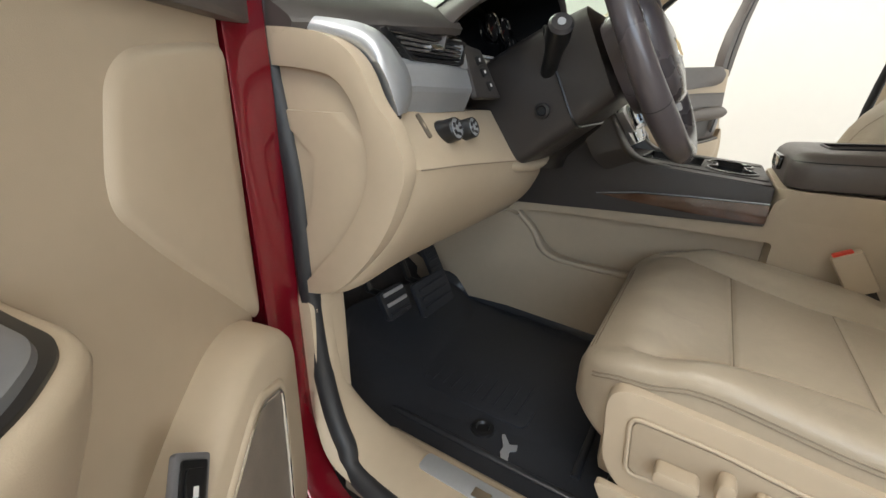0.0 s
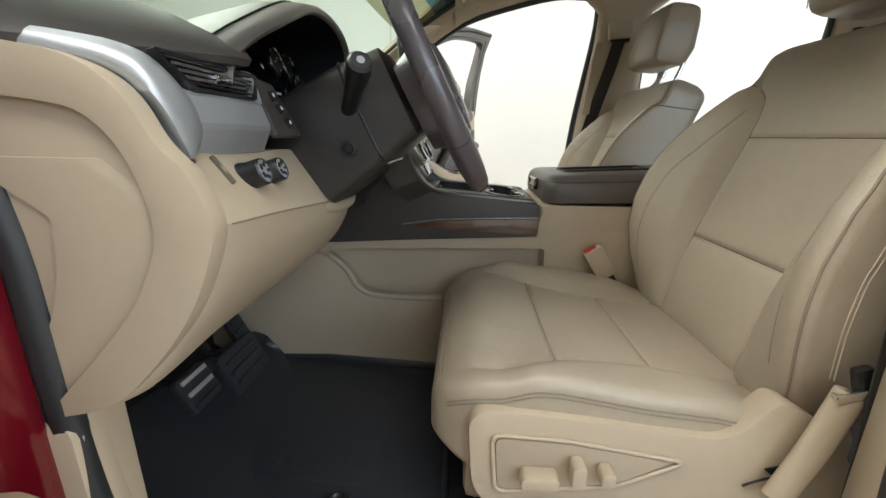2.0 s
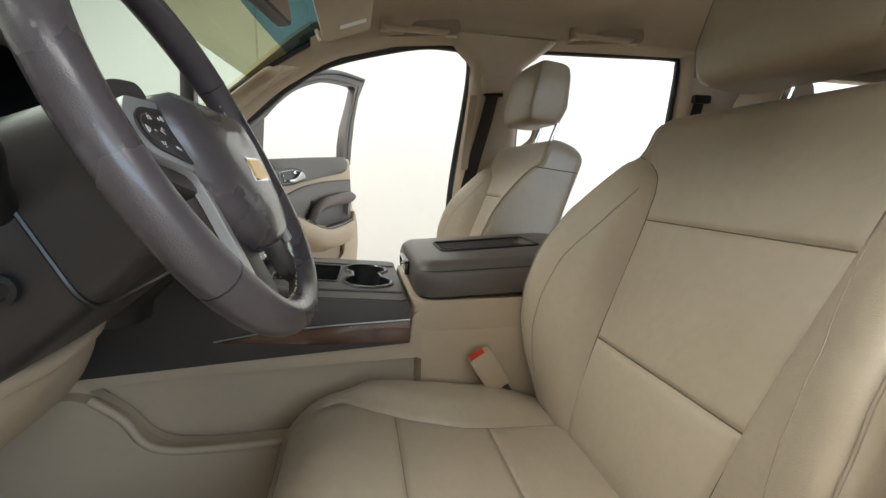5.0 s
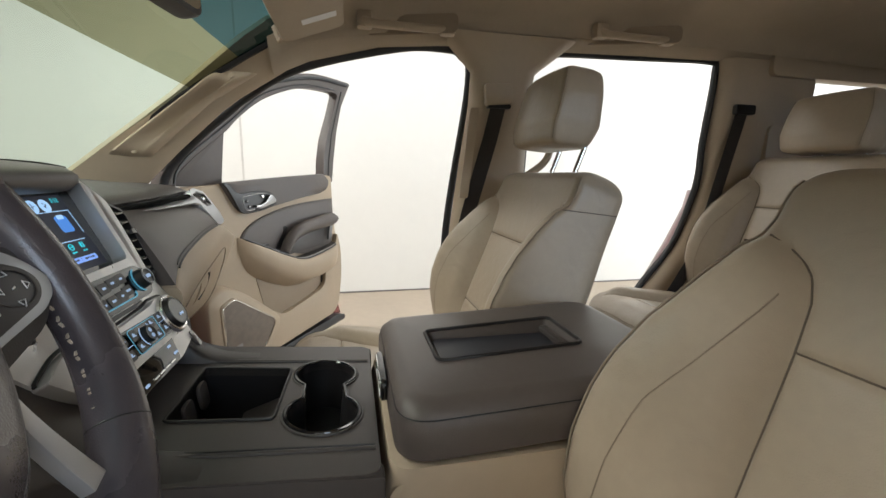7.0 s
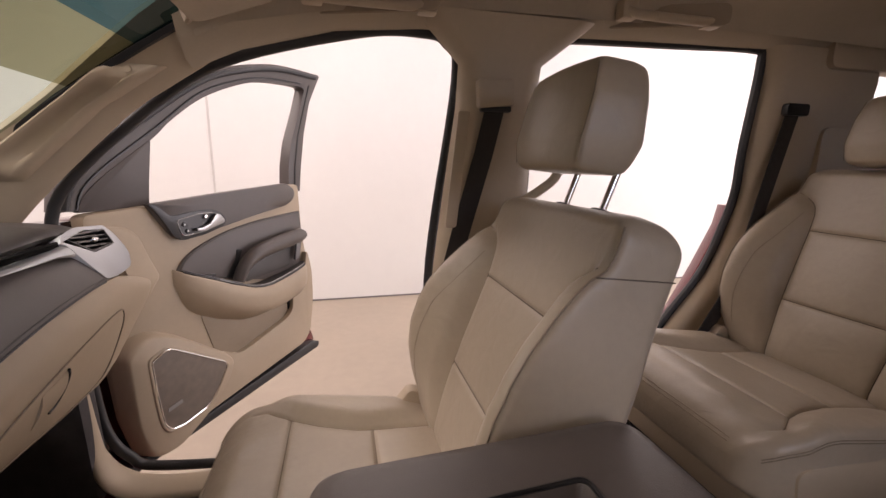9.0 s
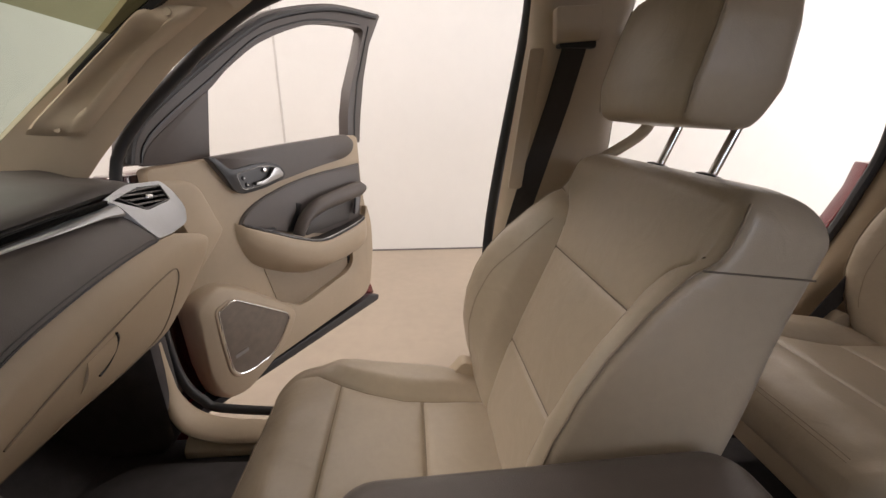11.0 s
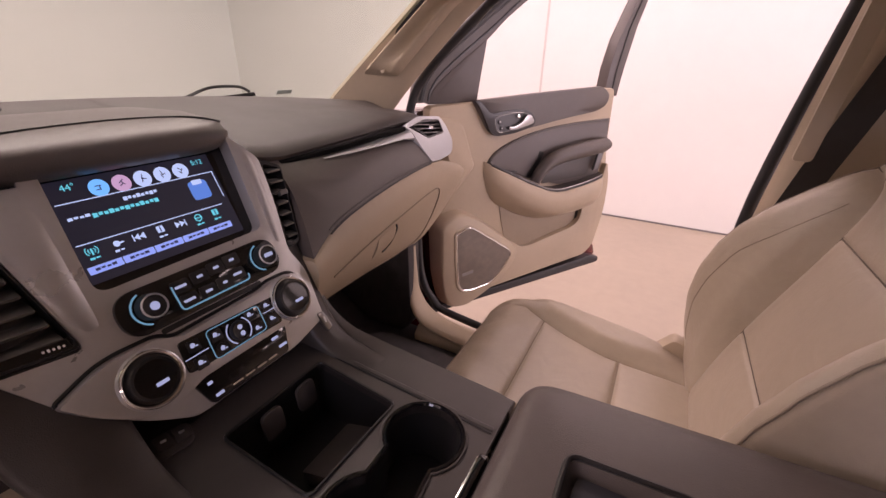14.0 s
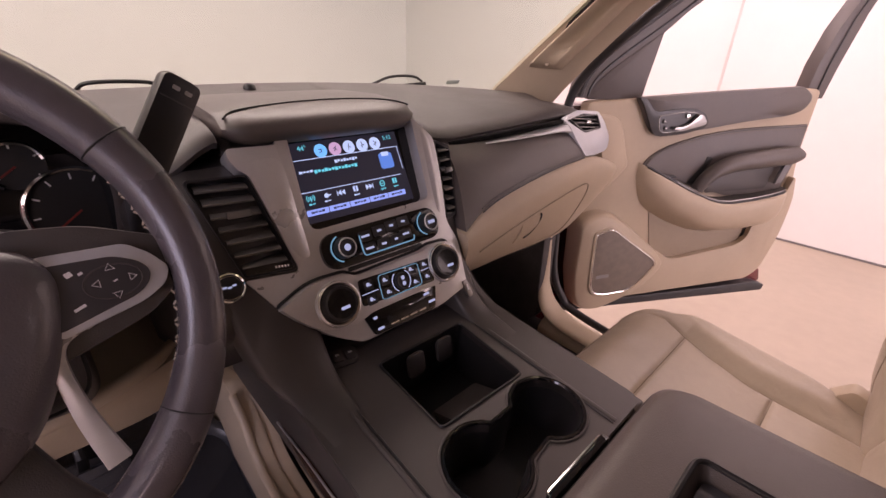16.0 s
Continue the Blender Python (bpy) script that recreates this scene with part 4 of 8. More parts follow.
for p, q in zip(sweep_lo, sweep_hi):
    out = Vector((-0.62, -0.72, 0.30)) * min(0.006, (p - q).length * 0.22)
    rings.append([p, p.lerp(q, 0.12) + out * 0.55, p.lerp(q, 0.35) + out, p.lerp(q, 0.65) + out * 0.75, q, q + Vector((0.012, 0.03, -0.004)), p + Vector((0.012, 0.03, 0.0))])
finish("silver_sweep", Geo().loft(rings), SILVER, dash, "satin silver sweep round the dash corner", sharp=60)
# thin dark tube drawn for the shadow line under the silver panel
finish("end_shade", Geo().tube([(-0.8215, 0.709, 1.0985), (-0.8225, 0.690, 1.0985), (-0.818, 0.668, 1.0985), (-0.79, 0.690, 1.0985)], 0.0022, 6), mat("shade_brown", (0.03, 0.024, 0.02), 0.8, var=0.05), dash, "dark line for the shadow under the silver panel")
finish("silver_post", Geo().loft([[(x, y, z) for x, y in ((a, 0.700 + q), (b, 0.696 + q), (b, 0.72 + q), (a, 0.72 + q))] for z, a, b, q in ((1.157, -0.652, -0.624, 0.0), (1.175, -0.649, -0.626, 0.004), (1.194, -0.645, -0.630, 0.009))]), SILVER, dash, "satin silver vent post", bevel=0.002)
xa, ya = Vector((1, 0, 0)), Vector((0, 0.25, 0.97)).normalized()
m = Matrix((xa, ya, xa.cross(ya))).transposed().to_4x4()
m.translation = Vector((-0.712, 0.703, 1.1745))
vent(dash, m, 0.160, 0.034, 0.05, 4, quad=[(-0.088, 0.0165), (-0.046, -0.0165), (0.072, -0.0155), (0.092, 0.0165)])
# black tube stands in for the shade below the pad lip
finish("shadow_gap", Geo().tube([(0.20, 0.672, 1.2225), (0.34, 0.672, 1.2265), (0.45, 0.675, 1.230), (0.56, 0.682, 1.230), (0.60, 0.686, 1.226)], 0.006, 8), mat("shade_black", (0.004, 0.004, 0.004), 0.9, var=0.05, spec=0.1), dash, "black strip for the shade under the pad")
# driver side: tan knob panel, knee panel and end cap
kn = [(-0.835, [(0.76, 1.10), (0.69, 1.05), (0.70, 0.985), (0.735, 0.918), (0.79, 0.868), (0.90, 0.845)]), (-0.815, [(0.70, 1.102), (0.655, 1.043), (0.668, 0.987), (0.700, 0.930), (0.765, 0.864), (0.90, 0.835)]), (-0.72, [(0.700, 1.102), (0.648, 1.038), (0.657, 0.993), (0.695, 0.934), (0.765, 0.870), (0.90, 0.825)]), (-0.62, [(0.705, 1.100), (0.648, 1.030), (0.656, 0.988), (0.697, 0.928), (0.770, 0.868), (0.90, 0.82)]), (-0.50, [(0.71, 1.095), (0.655, 1.018), (0.660, 0.978), (0.702, 0.920), (0.778, 0.864), (0.90, 0.82)]), (-0.40, [(0.74, 1.05), (0.665, 1.000), (0.670, 0.968), (0.712, 0.913), (0.788, 0.858), (0.90, 0.82)]), (-0.30, [(0.76, 1.02), (0.69, 0.99), (0.692, 0.962), (0.724, 0.908), (0.795, 0.853), (0.90, 0.815)]), (-0.215, [(0.80, 1.00), (0.745, 0.98), (0.742, 0.955), (0.762, 0.905), (0.812, 0.857), (0.92, 0.82)])]
cols = [spline([Vector((x, *l[j])) for x, l in kn], 5) for j in range(len(kn[0][1]))]
knd = [(cols[0][i].x, [(c[i].y, c[i].z) for c in cols]) for i in range(len(cols[0]))]
ring2 = []
for x, l in knd:
    body = spline([Vector((0, *p)) for p in l[1:]], 6)
    ring2.append((x, [l[0]] + [(q.y, q.z) for q in body]))
finish("knee_panel", profile_loft(ring2, 0.10), TAN, dash, "tan plastic knee panel", sharp=32)
finish("panel_crease", Geo().tube([(x, l[1][0] - 0.001, l[1][1]) for x, l in knd if -0.81 < x < -0.3], 0.0010, 5), SEAMT, dash, "crease under the switch panel")
XM = Matrix(((0, 0, 1, -0.818), (1, 0, 0, 0), (0, 1, 0, 0), (0, 0, 0, 1)))
inset = rounded([(0.848, 1.151), (0.790, 1.147), (0.745, 1.140), (0.722, 1.122), (0.707, 1.096), (0.692, 1.038), (0.725, 0.973), (0.763, 0.930), (0.828, 0.864), (0.848, 0.864)], [0.006, 0.03, 0.02, 0.02, 0.03, 0.04, 0.05, 0.06, 0.01, 0.006])
cap = finish("dash_end_cap", plate_holes(XM, rounded([(0.862, 1.194), (0.80, 1.189), (0.745, 1.180), (0.706, 1.156), (0.684, 1.112), (0.662, 1.092), (0.642, 1.047), (0.664, 0.985), (0.700, 0.932), (0.762, 0.868), (0.835, 0.852), (0.862, 0.852)], [0.004, 0.03, 0.03, 0.03, 0.02, 0.01, 0.02, 0.05, 0.05, 0.04, 0.01, 0.004]), [inset], 0.022), TAN, dash, "tan end cap with an inset panel", bevel=0.004)
finish("inset_panel", Geo().plate(XM @ pose(0, 0, -0.014), [(0.76 + (y - 0.76) * 1.02, 1.0 + (z - 1.0) * 1.02) for y, z in inset], 0.014), TAN, cap, bevel=0.002)
for x, r, h in ((-0.712, 0.0150, 0.038), (-0.664, 0.0140, 0.036)):
    m = Matrix.Translation((x, 0.694, 1.070)) @ pose(0, 0, 0, 70, 0, 0)
    k = finish("rotary_knob", Geo().turned(m, [(r * 1.15, 0), (r * 1.15, 0.014), (r * 1.02, 0.020), (r, h - 0.002), (r * 0.90, h), (r * 0.82, h - 0.002)], 32), BLACK, dash, "black rotary light switch", sharp=35)
    finish("knob_face", Geo().turned(m, [(r * 0.84, h - 0.004), (r * 0.84, h - 0.001), (r * 0.2, h - 0.0005)], 28), SILVER, k, "bright marked face", sharp=35)
    for a in range(5):
        q = m @ pose(r * 0.5 * math.cos(a * 1.25), r * 0.5 * math.sin(a * 1.25), h, 0, 0, 40 * a)
        finish("marking", Geo().box(q, r * 0.42, r * 0.24, 0.0012), BLACK, k, "black marking")
m = Matrix.Translation((-0.752, 0.683, 1.086)) @ pose(0, 0, 0, 52)
finish("dimmer_slot", Geo().plate(m @ pose(0, 0, -0.004), rrect(0.007, 0.034, 0.003, 4), 0.0055), SEAM, dash, "narrow slot")
finish("dimmer_wheel", Geo().turned(m @ pose(0, 0, -0.012, 0, 90, 0), [(0.013, -0.002), (0.0145, 0), (0.013, 0.002)], 24), TAN, dash, "small dimmer wheel", sharp=30)
# switch panel beside the column
m = Matrix.Translation((-0.586, 0.704, 1.150)) @ pose(0, 0, 0, 68, 0, 0)
sw = finish("switch_panel", Geo().plate(m, rounded([(-0.036, -0.037), (0.044, -0.037), (0.018, 0.036), (-0.032, 0.040)], 0.005), 0.010), BROWN, dash, "dark switch panel", bevel=0.002)
for px, py in ((-0.001, 0.018), (0.006, 0.001), (0.014, -0.019)):
    b = finish("button", Geo().plate(m @ pose(px, py, 0.010, 0, 0, 14), rrect(0.017, 0.014, 0.003), 0.003), BLACK, sw, "black button", bevel=0.001)
    finish("marking", Geo().plate(m @ pose(px, py, 0.0131), rrect(0.005, 0.005, 0.001), 0.0004), WHITE, b)
# coin tray lip under the column
lip = spline([(-0.556, 0.662, 1.016), (-0.50, 0.655, 1.008), (-0.42, 0.655, 1.002), (-0.34, 0.668, 1.002), (-0.28, 0.692, 1.006), (-0.245, 0.725, 1.010)], 6)
finish("tray_lip", Geo().tube(lip, [lerp(i / (len(lip) - 1), [0, 0.1, 0.8, 1], [0.004, 0.009, 0.009, 0.005]) for i in range(len(lip))], 10, flat=1.1), TAN, dash, "rounded tray lip under the column", sharp=80)
# instrument hood and gauges
mat_needle = mat("needle_red", (0.22, 0.02, 0.015), 0.4, var=0.05)
hood = thing("instrument_cluster", (-0.5, 0.75, 1.15), "dark instrument cluster under a stitched hood with chrome-ringed dials", "instrument cluster")
arch = [Vector((q.x, q.y)) for q in spline([(-0.688, 1.178, 0), (-0.676, 1.208, 0), (-0.638, 1.235, 0), (-0.585, 1.262, 0), (-0.534, 1.285, 0), (-0.468, 1.310, 0), (-0.405, 1.320, 0), (-0.345, 1.317, 0), (-0.292, 1.303, 0), (-0.262, 1.275, 0), (-0.252, 1.225, 0), (-0.256, 1.17, 0), (-0.264, 1.12, 0)], 6)]
cxy = Vector((-0.45, 1.14))


def hood_ring(y, dz, out):
    ring = []
    for p in arch:
        d = (p - cxy).normalized()
        back = 0.05 * smooth01(1.30 - p.y, 0.02, 0.12) if p.x > -0.45 else 0.02 * smooth01(1.30 - p.y, 0.02, 0.12)
        ring.append((p.x + d.x * out, y + back, p.y + d.y * out - dz))
    return ring


prof = ((1.02, 0.085, -0.020), (0.92, 0.040, -0.004), (0.84, 0.014, 0.003), (0.76, 0.000, 0.006), (0.700, 0.0, 0.005), (0.685, 0.0, 0.002), (0.679, 0.0, -0.003), (0.681, 0.0, -0.009), (0.688, 0.0, -0.012))
finish("hood", Geo().loft([hood_ring(*p) for p in prof], closed=False), BROWNL, hood, "dark brown stitched hood", sharp=60)
finish("hood_liner", Geo().loft([hood_ring(*p) for p in ((0.688, 0.0, -0.012), (0.74, 0.0, -0.016), (0.84, 0.0, -0.026))], closed=False), mat("matt_black", (0.006, 0.006, 0.006), 0.8, var=0.1, spec=0.2), hood, "matt black hood liner", sharp=60)
finish("hood_seam", Geo().tube([Vector(p) + Vector((0, 0, 0.0006)) for p in hood_ring(0.722, 0.0, 0.0062)[4:-16]], 0.0013, 5), BLACK, hood, "dark seam along the hood")
gm = Matrix.Translation((-0.45, 0.775, 1.195)) @ pose(0, 0, 0, 75)
finish("dial_panel", Geo().plate(gm @ pose(0.004, -0.016, 0), rrect(0.385, 0.150, 0.04), -0.02), GLOSS, hood, "gloss black dial panel")
for dx, dy, r in ((0.158, -0.006, 0.048), (-0.145, -0.006, 0.048), (0.118, 0.050, 0.025), (0.066, 0.050, 0.025), (-0.10, 0.052, 0.025)):
    q = gm @ pose(dx, dy, 0.002)
    d = finish("dial_face", Geo().turned(q, [(r, 0), (r, 0.002)], 40), BLACK, hood, "black dial face")
    a0 = 0.35 * math.pi if r > 0.04 else 0.2
    ring = [q @ Vector((r * math.cos(a), r * math.sin(a), 0.006)) for a in np.linspace(a0, a0 + math.pi * 1.25, 30)]
    finish("chrome_ring", Geo().tube(ring, 0.0028, 6), CHROME, d, "chrome dial ring")
    for a in np.linspace(-0.6, math.pi + 0.6, 9 if r > 0.04 else 5):
        finish("tick", Geo().box(q @ pose(0, 0, 0.003, 0, 0, math.degrees(a)) @ pose(r * 0.82, 0, 0), r * 0.14, 0.0018, 0.0006), WHITE, d)
    finish("needle", Geo().box(q @ pose(0, 0, 0.004, 0, 0, 215) @ pose(r * 0.35, 0, 0), r * 0.7, 0.0022, 0.001), mat_needle, d, "dark red needle")
finish("info_display", Geo().plate(gm @ pose(0.015, -0.035, 0.003), rrect(0.075, 0.075, 0.004), 0.003), GLOSS, hood, "small dark display")
finish("info_line", Geo().plate(gm @ pose(0.015, -0.008, 0.0065), rrect(0.060, 0.004, 0.001), 0.0006), WHITE, hood)

# ---- centre stack ----
stack = thing("centre_stack", (0, 0.62, 1.0), "satin silver centre stack with a touch display, knobs and climate buttons", "centre stack")
SM = Matrix(((1, 0, 0, 0.003), (0, 0.454, -0.891, 0.560), (0, 0.891, 0.454, 1.062), (0, 0, 0, 1)))


def on_stack(x, s, h=0.0):
    return SM @ pose(x, s, h)


outline = rounded([(-0.152, 0.199), (-0.159, 0.214), (-0.158, 0.225), (-0.102, 0.223), (-0.096, 0.258), (0.100, 0.258), (0.124, 0.230), (0.146, 0.205), (0.140, 0.15), (0.124, 0.072), (0.136, 0.040), (0.128, -0.034), (0.07, -0.046), (-0.07, -0.046), (-0.110, -0.020), (-0.156, 0.030), (-0.183, 0.076), (-0.120, 0.068), (-0.143, 0.192)], [0.004, 0.006, 0.004, 0.002, 0.004, 0.01, 0.006, 0.01, 0.03, 0.01, 0.02, 0.01, 0.01, 0.01, 0.02, 0.01, 0.004, 0.010, 0.012])
screen = rounded([(-0.092, 0.111), (0.103, 0.114), (0.113, 0.236), (0.098, 0.253), (-0.084, 0.253)], [0.014, 0.012, 0.004, 0.004, 0.004])
finish("bezel", plate_holes(on_stack(0, 0, 0.0), outline, [screen], 0.032), SATIN, stack, "satin silver bezel", bevel=0.005, sharp=35)
for ss, la, ra in (((0.078, 0.10, 0.14, 0.18, 0.212), (-0.116, -0.126, -0.133, -0.139, -0.149), (-0.098, -0.098, -0.098, -0.096, -0.093)), ((0.085, 0.12, 0.16, 0.20, 0.225), (0.110, 0.112, 0.116, 0.120, 0.123), (0.122, 0.128, 0.134, 0.138, 0.132))):
    rings = []
    for q in np.linspace(ss[0], ss[-1], 25):
        x0, x1 = lerp(q, ss, la), lerp(q, ss, ra)
        rise = 0.0042 * math.sin(math.pi * (q - ss[0]) / (ss[-1] - ss[0])) ** 0.5
        top = [on_stack(x0 + (x1 - x0) * t, q, -0.0010 + rise * math.sin(math.pi * t)).translation for t in np.linspace(0, 1, 11)]
        rings.append(top + [on_stack(x1, q, -0.020).translation, on_stack(x0, q, -0.020).translation])
    finish("bezel_cheek", Geo().loft(rings), SATIN, stack, "softly domed satin silver cheek", sharp=60)
finish("stack_core", Geo().box(pose(0.0, 0.745, 1.10), 0.27, 0.14, 0.26), BROWN, stack, "dark core panel", bevel=0.01)
# display
finish("display_frame", Geo().plate(on_stack(0.010, 0.178, -0.026), rrect(0.222, 0.150, 0.006), 0.006), GLOSS, stack, "gloss black display frame")
disp = finish("display", Geo().plate(on_stack(0.002, 0.174, -0.0202), rrect(0.176, 0.106, 0.002), 0.0008), glow("display_dark", (0.010, 0.012, 0.022), 1.0), stack, "lit touch display")
E_BLUE = glow("display_blue", (0.08, 0.46, 0.95), 1.2)
E_CYAN = glow("display_cyan", (0.03, 0.66, 0.80), 1.0)
E_PALE = glow("display_pale", (0.40, 0.66, 1.0), 1.0)
E_PINK = glow("display_pink", (0.55, 0.42, 0.66), 0.9)


def on_disp(x, s, h=0.0):
    return on_stack(x, s, -0.0193 + h)


def disp_plate(name, x, y, poly, mt, label="", h=0.0):
    return finish(name, Geo().plate(on_disp(x, y, h), poly, 0.0003), mt, disp, label, flat=True)


def circle(r, n=20):
    return [(r * math.cos(2 * math.pi * k / n), r * math.sin(2 * math.pi * k / n)) for k in range(n)]


def writing(name, text, m, size, mt, parent, label=""):
    c = bpy.data.curves.new(name, "FONT")
    c.body, c.size, c.extrude, c.align_x, c.align_y, c.resolution_u = text, size, 0.0002, "CENTER", "CENTER", 2
    tmp = bpy.data.objects.new(name, c)
    scene.collection.objects.link(tmp)
    me = bpy.data.meshes.new_from_object(tmp.evaluated_get(bpy.context.evaluated_depsgraph_get()))
    bpy.data.objects.remove(tmp)
    me.transform(m)
    me.materials.append(mt)
    ob = new(name, me)
    ob.parent = parent
    top = parent
    ob.matrix_parent_inverse = (Matrix.Translation(top.location) if top.parent is None else Matrix.Identity(4)).inverted()
    if label:
        ob["label"] = label
    return ob


E_DARK = glow("display_ink", (0.02, 0.03, 0.09), 1.0)
for k, mt in enumerate((E_BLUE, E_PINK, E_PALE, E_PALE, E_PALE)):
    x = -0.037 + 0.0217 * k
    ic = disp_plate("icon", x, 0.2130, circle(0.0092, 24), mt, "round lit icon")
    for q, (w, h, dx, dy) in enumerate(((0.0062, 0.0010, 0, 0.002), (0.0010, 0.0058, 0.001, 0), (0.0044, 0.0010, -0.001, -0.002))):
        finish("icon_mark", Geo().plate(on_disp(x + dx, 0.2130 + dy, 0.0003 + 0.0001 * q) @ pose(0, 0, 0, 0, 0, 35 * k), rrect(w, h, 0.0004), 0.0002), E_DARK, ic, flat=True)
writing("temperature", "44°", on_disp(-0.062, 0.219), 0.0095, E_CYAN, disp, "cyan temperature reading")
writing("clock", "5:12", on_disp(0.073, 0.219), 0.0085, E_CYAN, disp, "cyan clock reading")
disp_plate("divider", 0.004, 0.2040, rrect(0.166, 0.0010, 0.0004), E_PALE)
disp_plate("divider", -0.001, 0.1615, rrect(0.160, 0.0010, 0.0004), E_PALE)
disp_plate("divider", 0.086, 0.187, rrect(0.0010, 0.034, 0.0004), E_PALE)


def text_bars(x, y, w, h, n, mt, parent=None):
    """An unreadable line of text as n small bars."""
    for k in range(n):
        u = w / n
        a = disp_plate("text_bar", x - w / 2 + u * (k + 0.5), y + h * 0.12 * (k % 2), rrect(u * (0.72 if k % 3 else 0.86), h * (1 if k % 3 == 0 else 0.72), 0.0003), mt, h=0.0002)


text_bars(-0.004, 0.1960, 0.036, 0.0042, 8, E_PALE)
text_bars(-0.022, 0.1865, 0.066, 0.0046, 13, E_CYAN)
text_bars(-0.066, 0.1880, 0.020, 0.0030, 4, E_PALE)
disp_plate("album_tile", 0.061, 0.1855, rrect(0.0235, 0.0235, 0.005), glow("display_deep_blue", (0.06, 0.24, 0.72), 1.0), "blue tile")
disp_plate("album_tile", 0.061, 0.1955, rrect(0.0125, 0.0060, 0.001), E_PALE, "pale tile", h=0.0004)
for k in range(7):
    x = -0.071 + 0.0226 * k
    mt = (E_CYAN, E_PALE, E_PALE, E_PALE, E_PALE, E_CYAN, E_CYAN)[k]
    if k in (2, 4):
        d = -1 if k == 2 else 1
        for q in (-0.0028, 0.0028):
            disp_plate("arrow_icon", x + q, 0.1530, [(-0.0028 * d, -0.0038), (0.0028 * d, 0), (-0.0028 * d, 0.0038)], mt)
        disp_plate("arrow_icon", x + d * 0.0062, 0.1530, rrect(0.0011, 0.0076, 0.0003), mt)
    elif k == 0:
        for q in (-1, 1):
            for r in (0.0030, 0.0055):
                finish("wave_icon", Geo().tube([on_disp(x + q * r * math.cos(a), 0.1535 + r * math.sin(a), 0.0004).translation for a in np.linspace(-0.8, 0.8, 7)], 0.0005, 4), mt, disp)
        disp_plate("icon", x, 0.1525, rrect(0.0016, 0.0070, 0.0006), mt)
    elif k == 1:
        disp_plate("icon", x, 0.1530, circle(0.0032, 14), mt)
        disp_plate("icon", x + 0.004, 0.1530, rrect(0.0060, 0.0016, 0.0005), mt)
    elif k == 5:
        finish("ring_icon", Geo().tube([on_disp(x + 0.0040 * math.cos(a), 0.1535 + 0.0040 * math.sin(a), 0.0004).translation for a in np.linspace(0, 2 * math.pi, 17)[:-1]], 0.0007, 4, closed=True), mt, disp)
        disp_plate("icon", x, 0.1535, rrect(0.0062, 0.0012, 0.0004), mt)
    else:
        disp_plate("icon", x, 0.1540, rrect(0.0075, 0.0075, 0.0010), mt, "lit menu icon")
        disp_plate("icon_mark", x, 0.1540, rrect(0.0012, 0.0068, 0.0003), E_DARK, h=0.0004)
    if k not in (2, 4):
        text_bars(x, 0.1455, 0.010, 0.0022, 2, mt)
E_MENU = glow("display_menu", (0.22, 0.40, 0.95), 1.0)
for k in range(5):
    mb = disp_plate("menu_bar", -0.0665 + 0.0322 * k, 0.1345, rrect(0.0312, 0.0078, 0.001), E_MENU, "lavender lit menu bar")
    text_bars(-0.0665 + 0.0322 * k, 0.1345, 0.020, 0.0028, 4, E_DARK)

# radio strip
radio = finish("radio_panel", Geo().plate(on_stack(0.005, 0.0785, 0.0), rrect(0.192, 0.0475, 0.0235, 8), 0.008), GLOSS, stack, "gloss black radio panel", bevel=0.0025)
E_BTN = glow("button_light", (0.46, 0.66, 1.0), 0.6)
E_LINE = glow("cyan_line", (0.15, 0.55, 0.80), 0.5)


def knob(parent, x, s, r, h, ring=True, name="knob", base=0.008):
    m = on_stack(x, s, base)
    k = finish(name, Geo().turned(m, [(r * 1.05, 0), (r * 1.05, 0.003), (r, 0.005), (r * 0.97, h - 0.003), (r * 0.90, h), (r * 0.6, h - 0.001)], 36), BLACK, parent, "black rotary knob", sharp=35)
    if ring:
        finish("ring", Geo().tube([m @ Vector((r * 1.12 * math.cos(a), r * 1.12 * math.sin(a), 0.004)) for a in np.linspace(0, 2 * math.pi, 40)[:-1]], 0.0028, 8, closed=True), CHROME, k, "bright ring")
    return k, m @ pose(0, 0, h)


for x in (-0.061, 0.079):
    k, m = knob(radio, x, 0.0795, 0.0135, 0.012, ring=False)
    finish("light_ring", Geo().tube([on_stack(x, 0.0795, 0.0092) @ Vector((0.0175 * math.cos(a), 0.0175 * math.sin(a), 0)) for a in np.linspace(1.9, 4.4, 20)], 0.0010, 5), E_LINE, k, "lit arc")
    finish("face_ring", Geo().tube([m @ Vector((0.0118 * math.cos(a), 0.0118 * math.sin(a), 0)) for a in np.linspace(0, 2 * math.pi, 30)[:-1]], 0.0010, 5, closed=True), SILVER, k, "thin ring")
    finish("marking", Geo().plate(m, circle(0.0045) if x < 0 else rrect(0.012, 0.005, 0.001), 0.0005), E_BTN, k, "lit marking")
finish("light_line", Geo().tube([on_stack(0.008 + x * 0.92, 0.0785 + y, 0.0088).translation for x, y in rounded([(-0.047, 0.015), (-0.047, -0.017), (0.046, -0.017), (0.046, -0.004)], 0.006)][4:-5], 0.0010, 5), E_LINE, radio, "lit line")
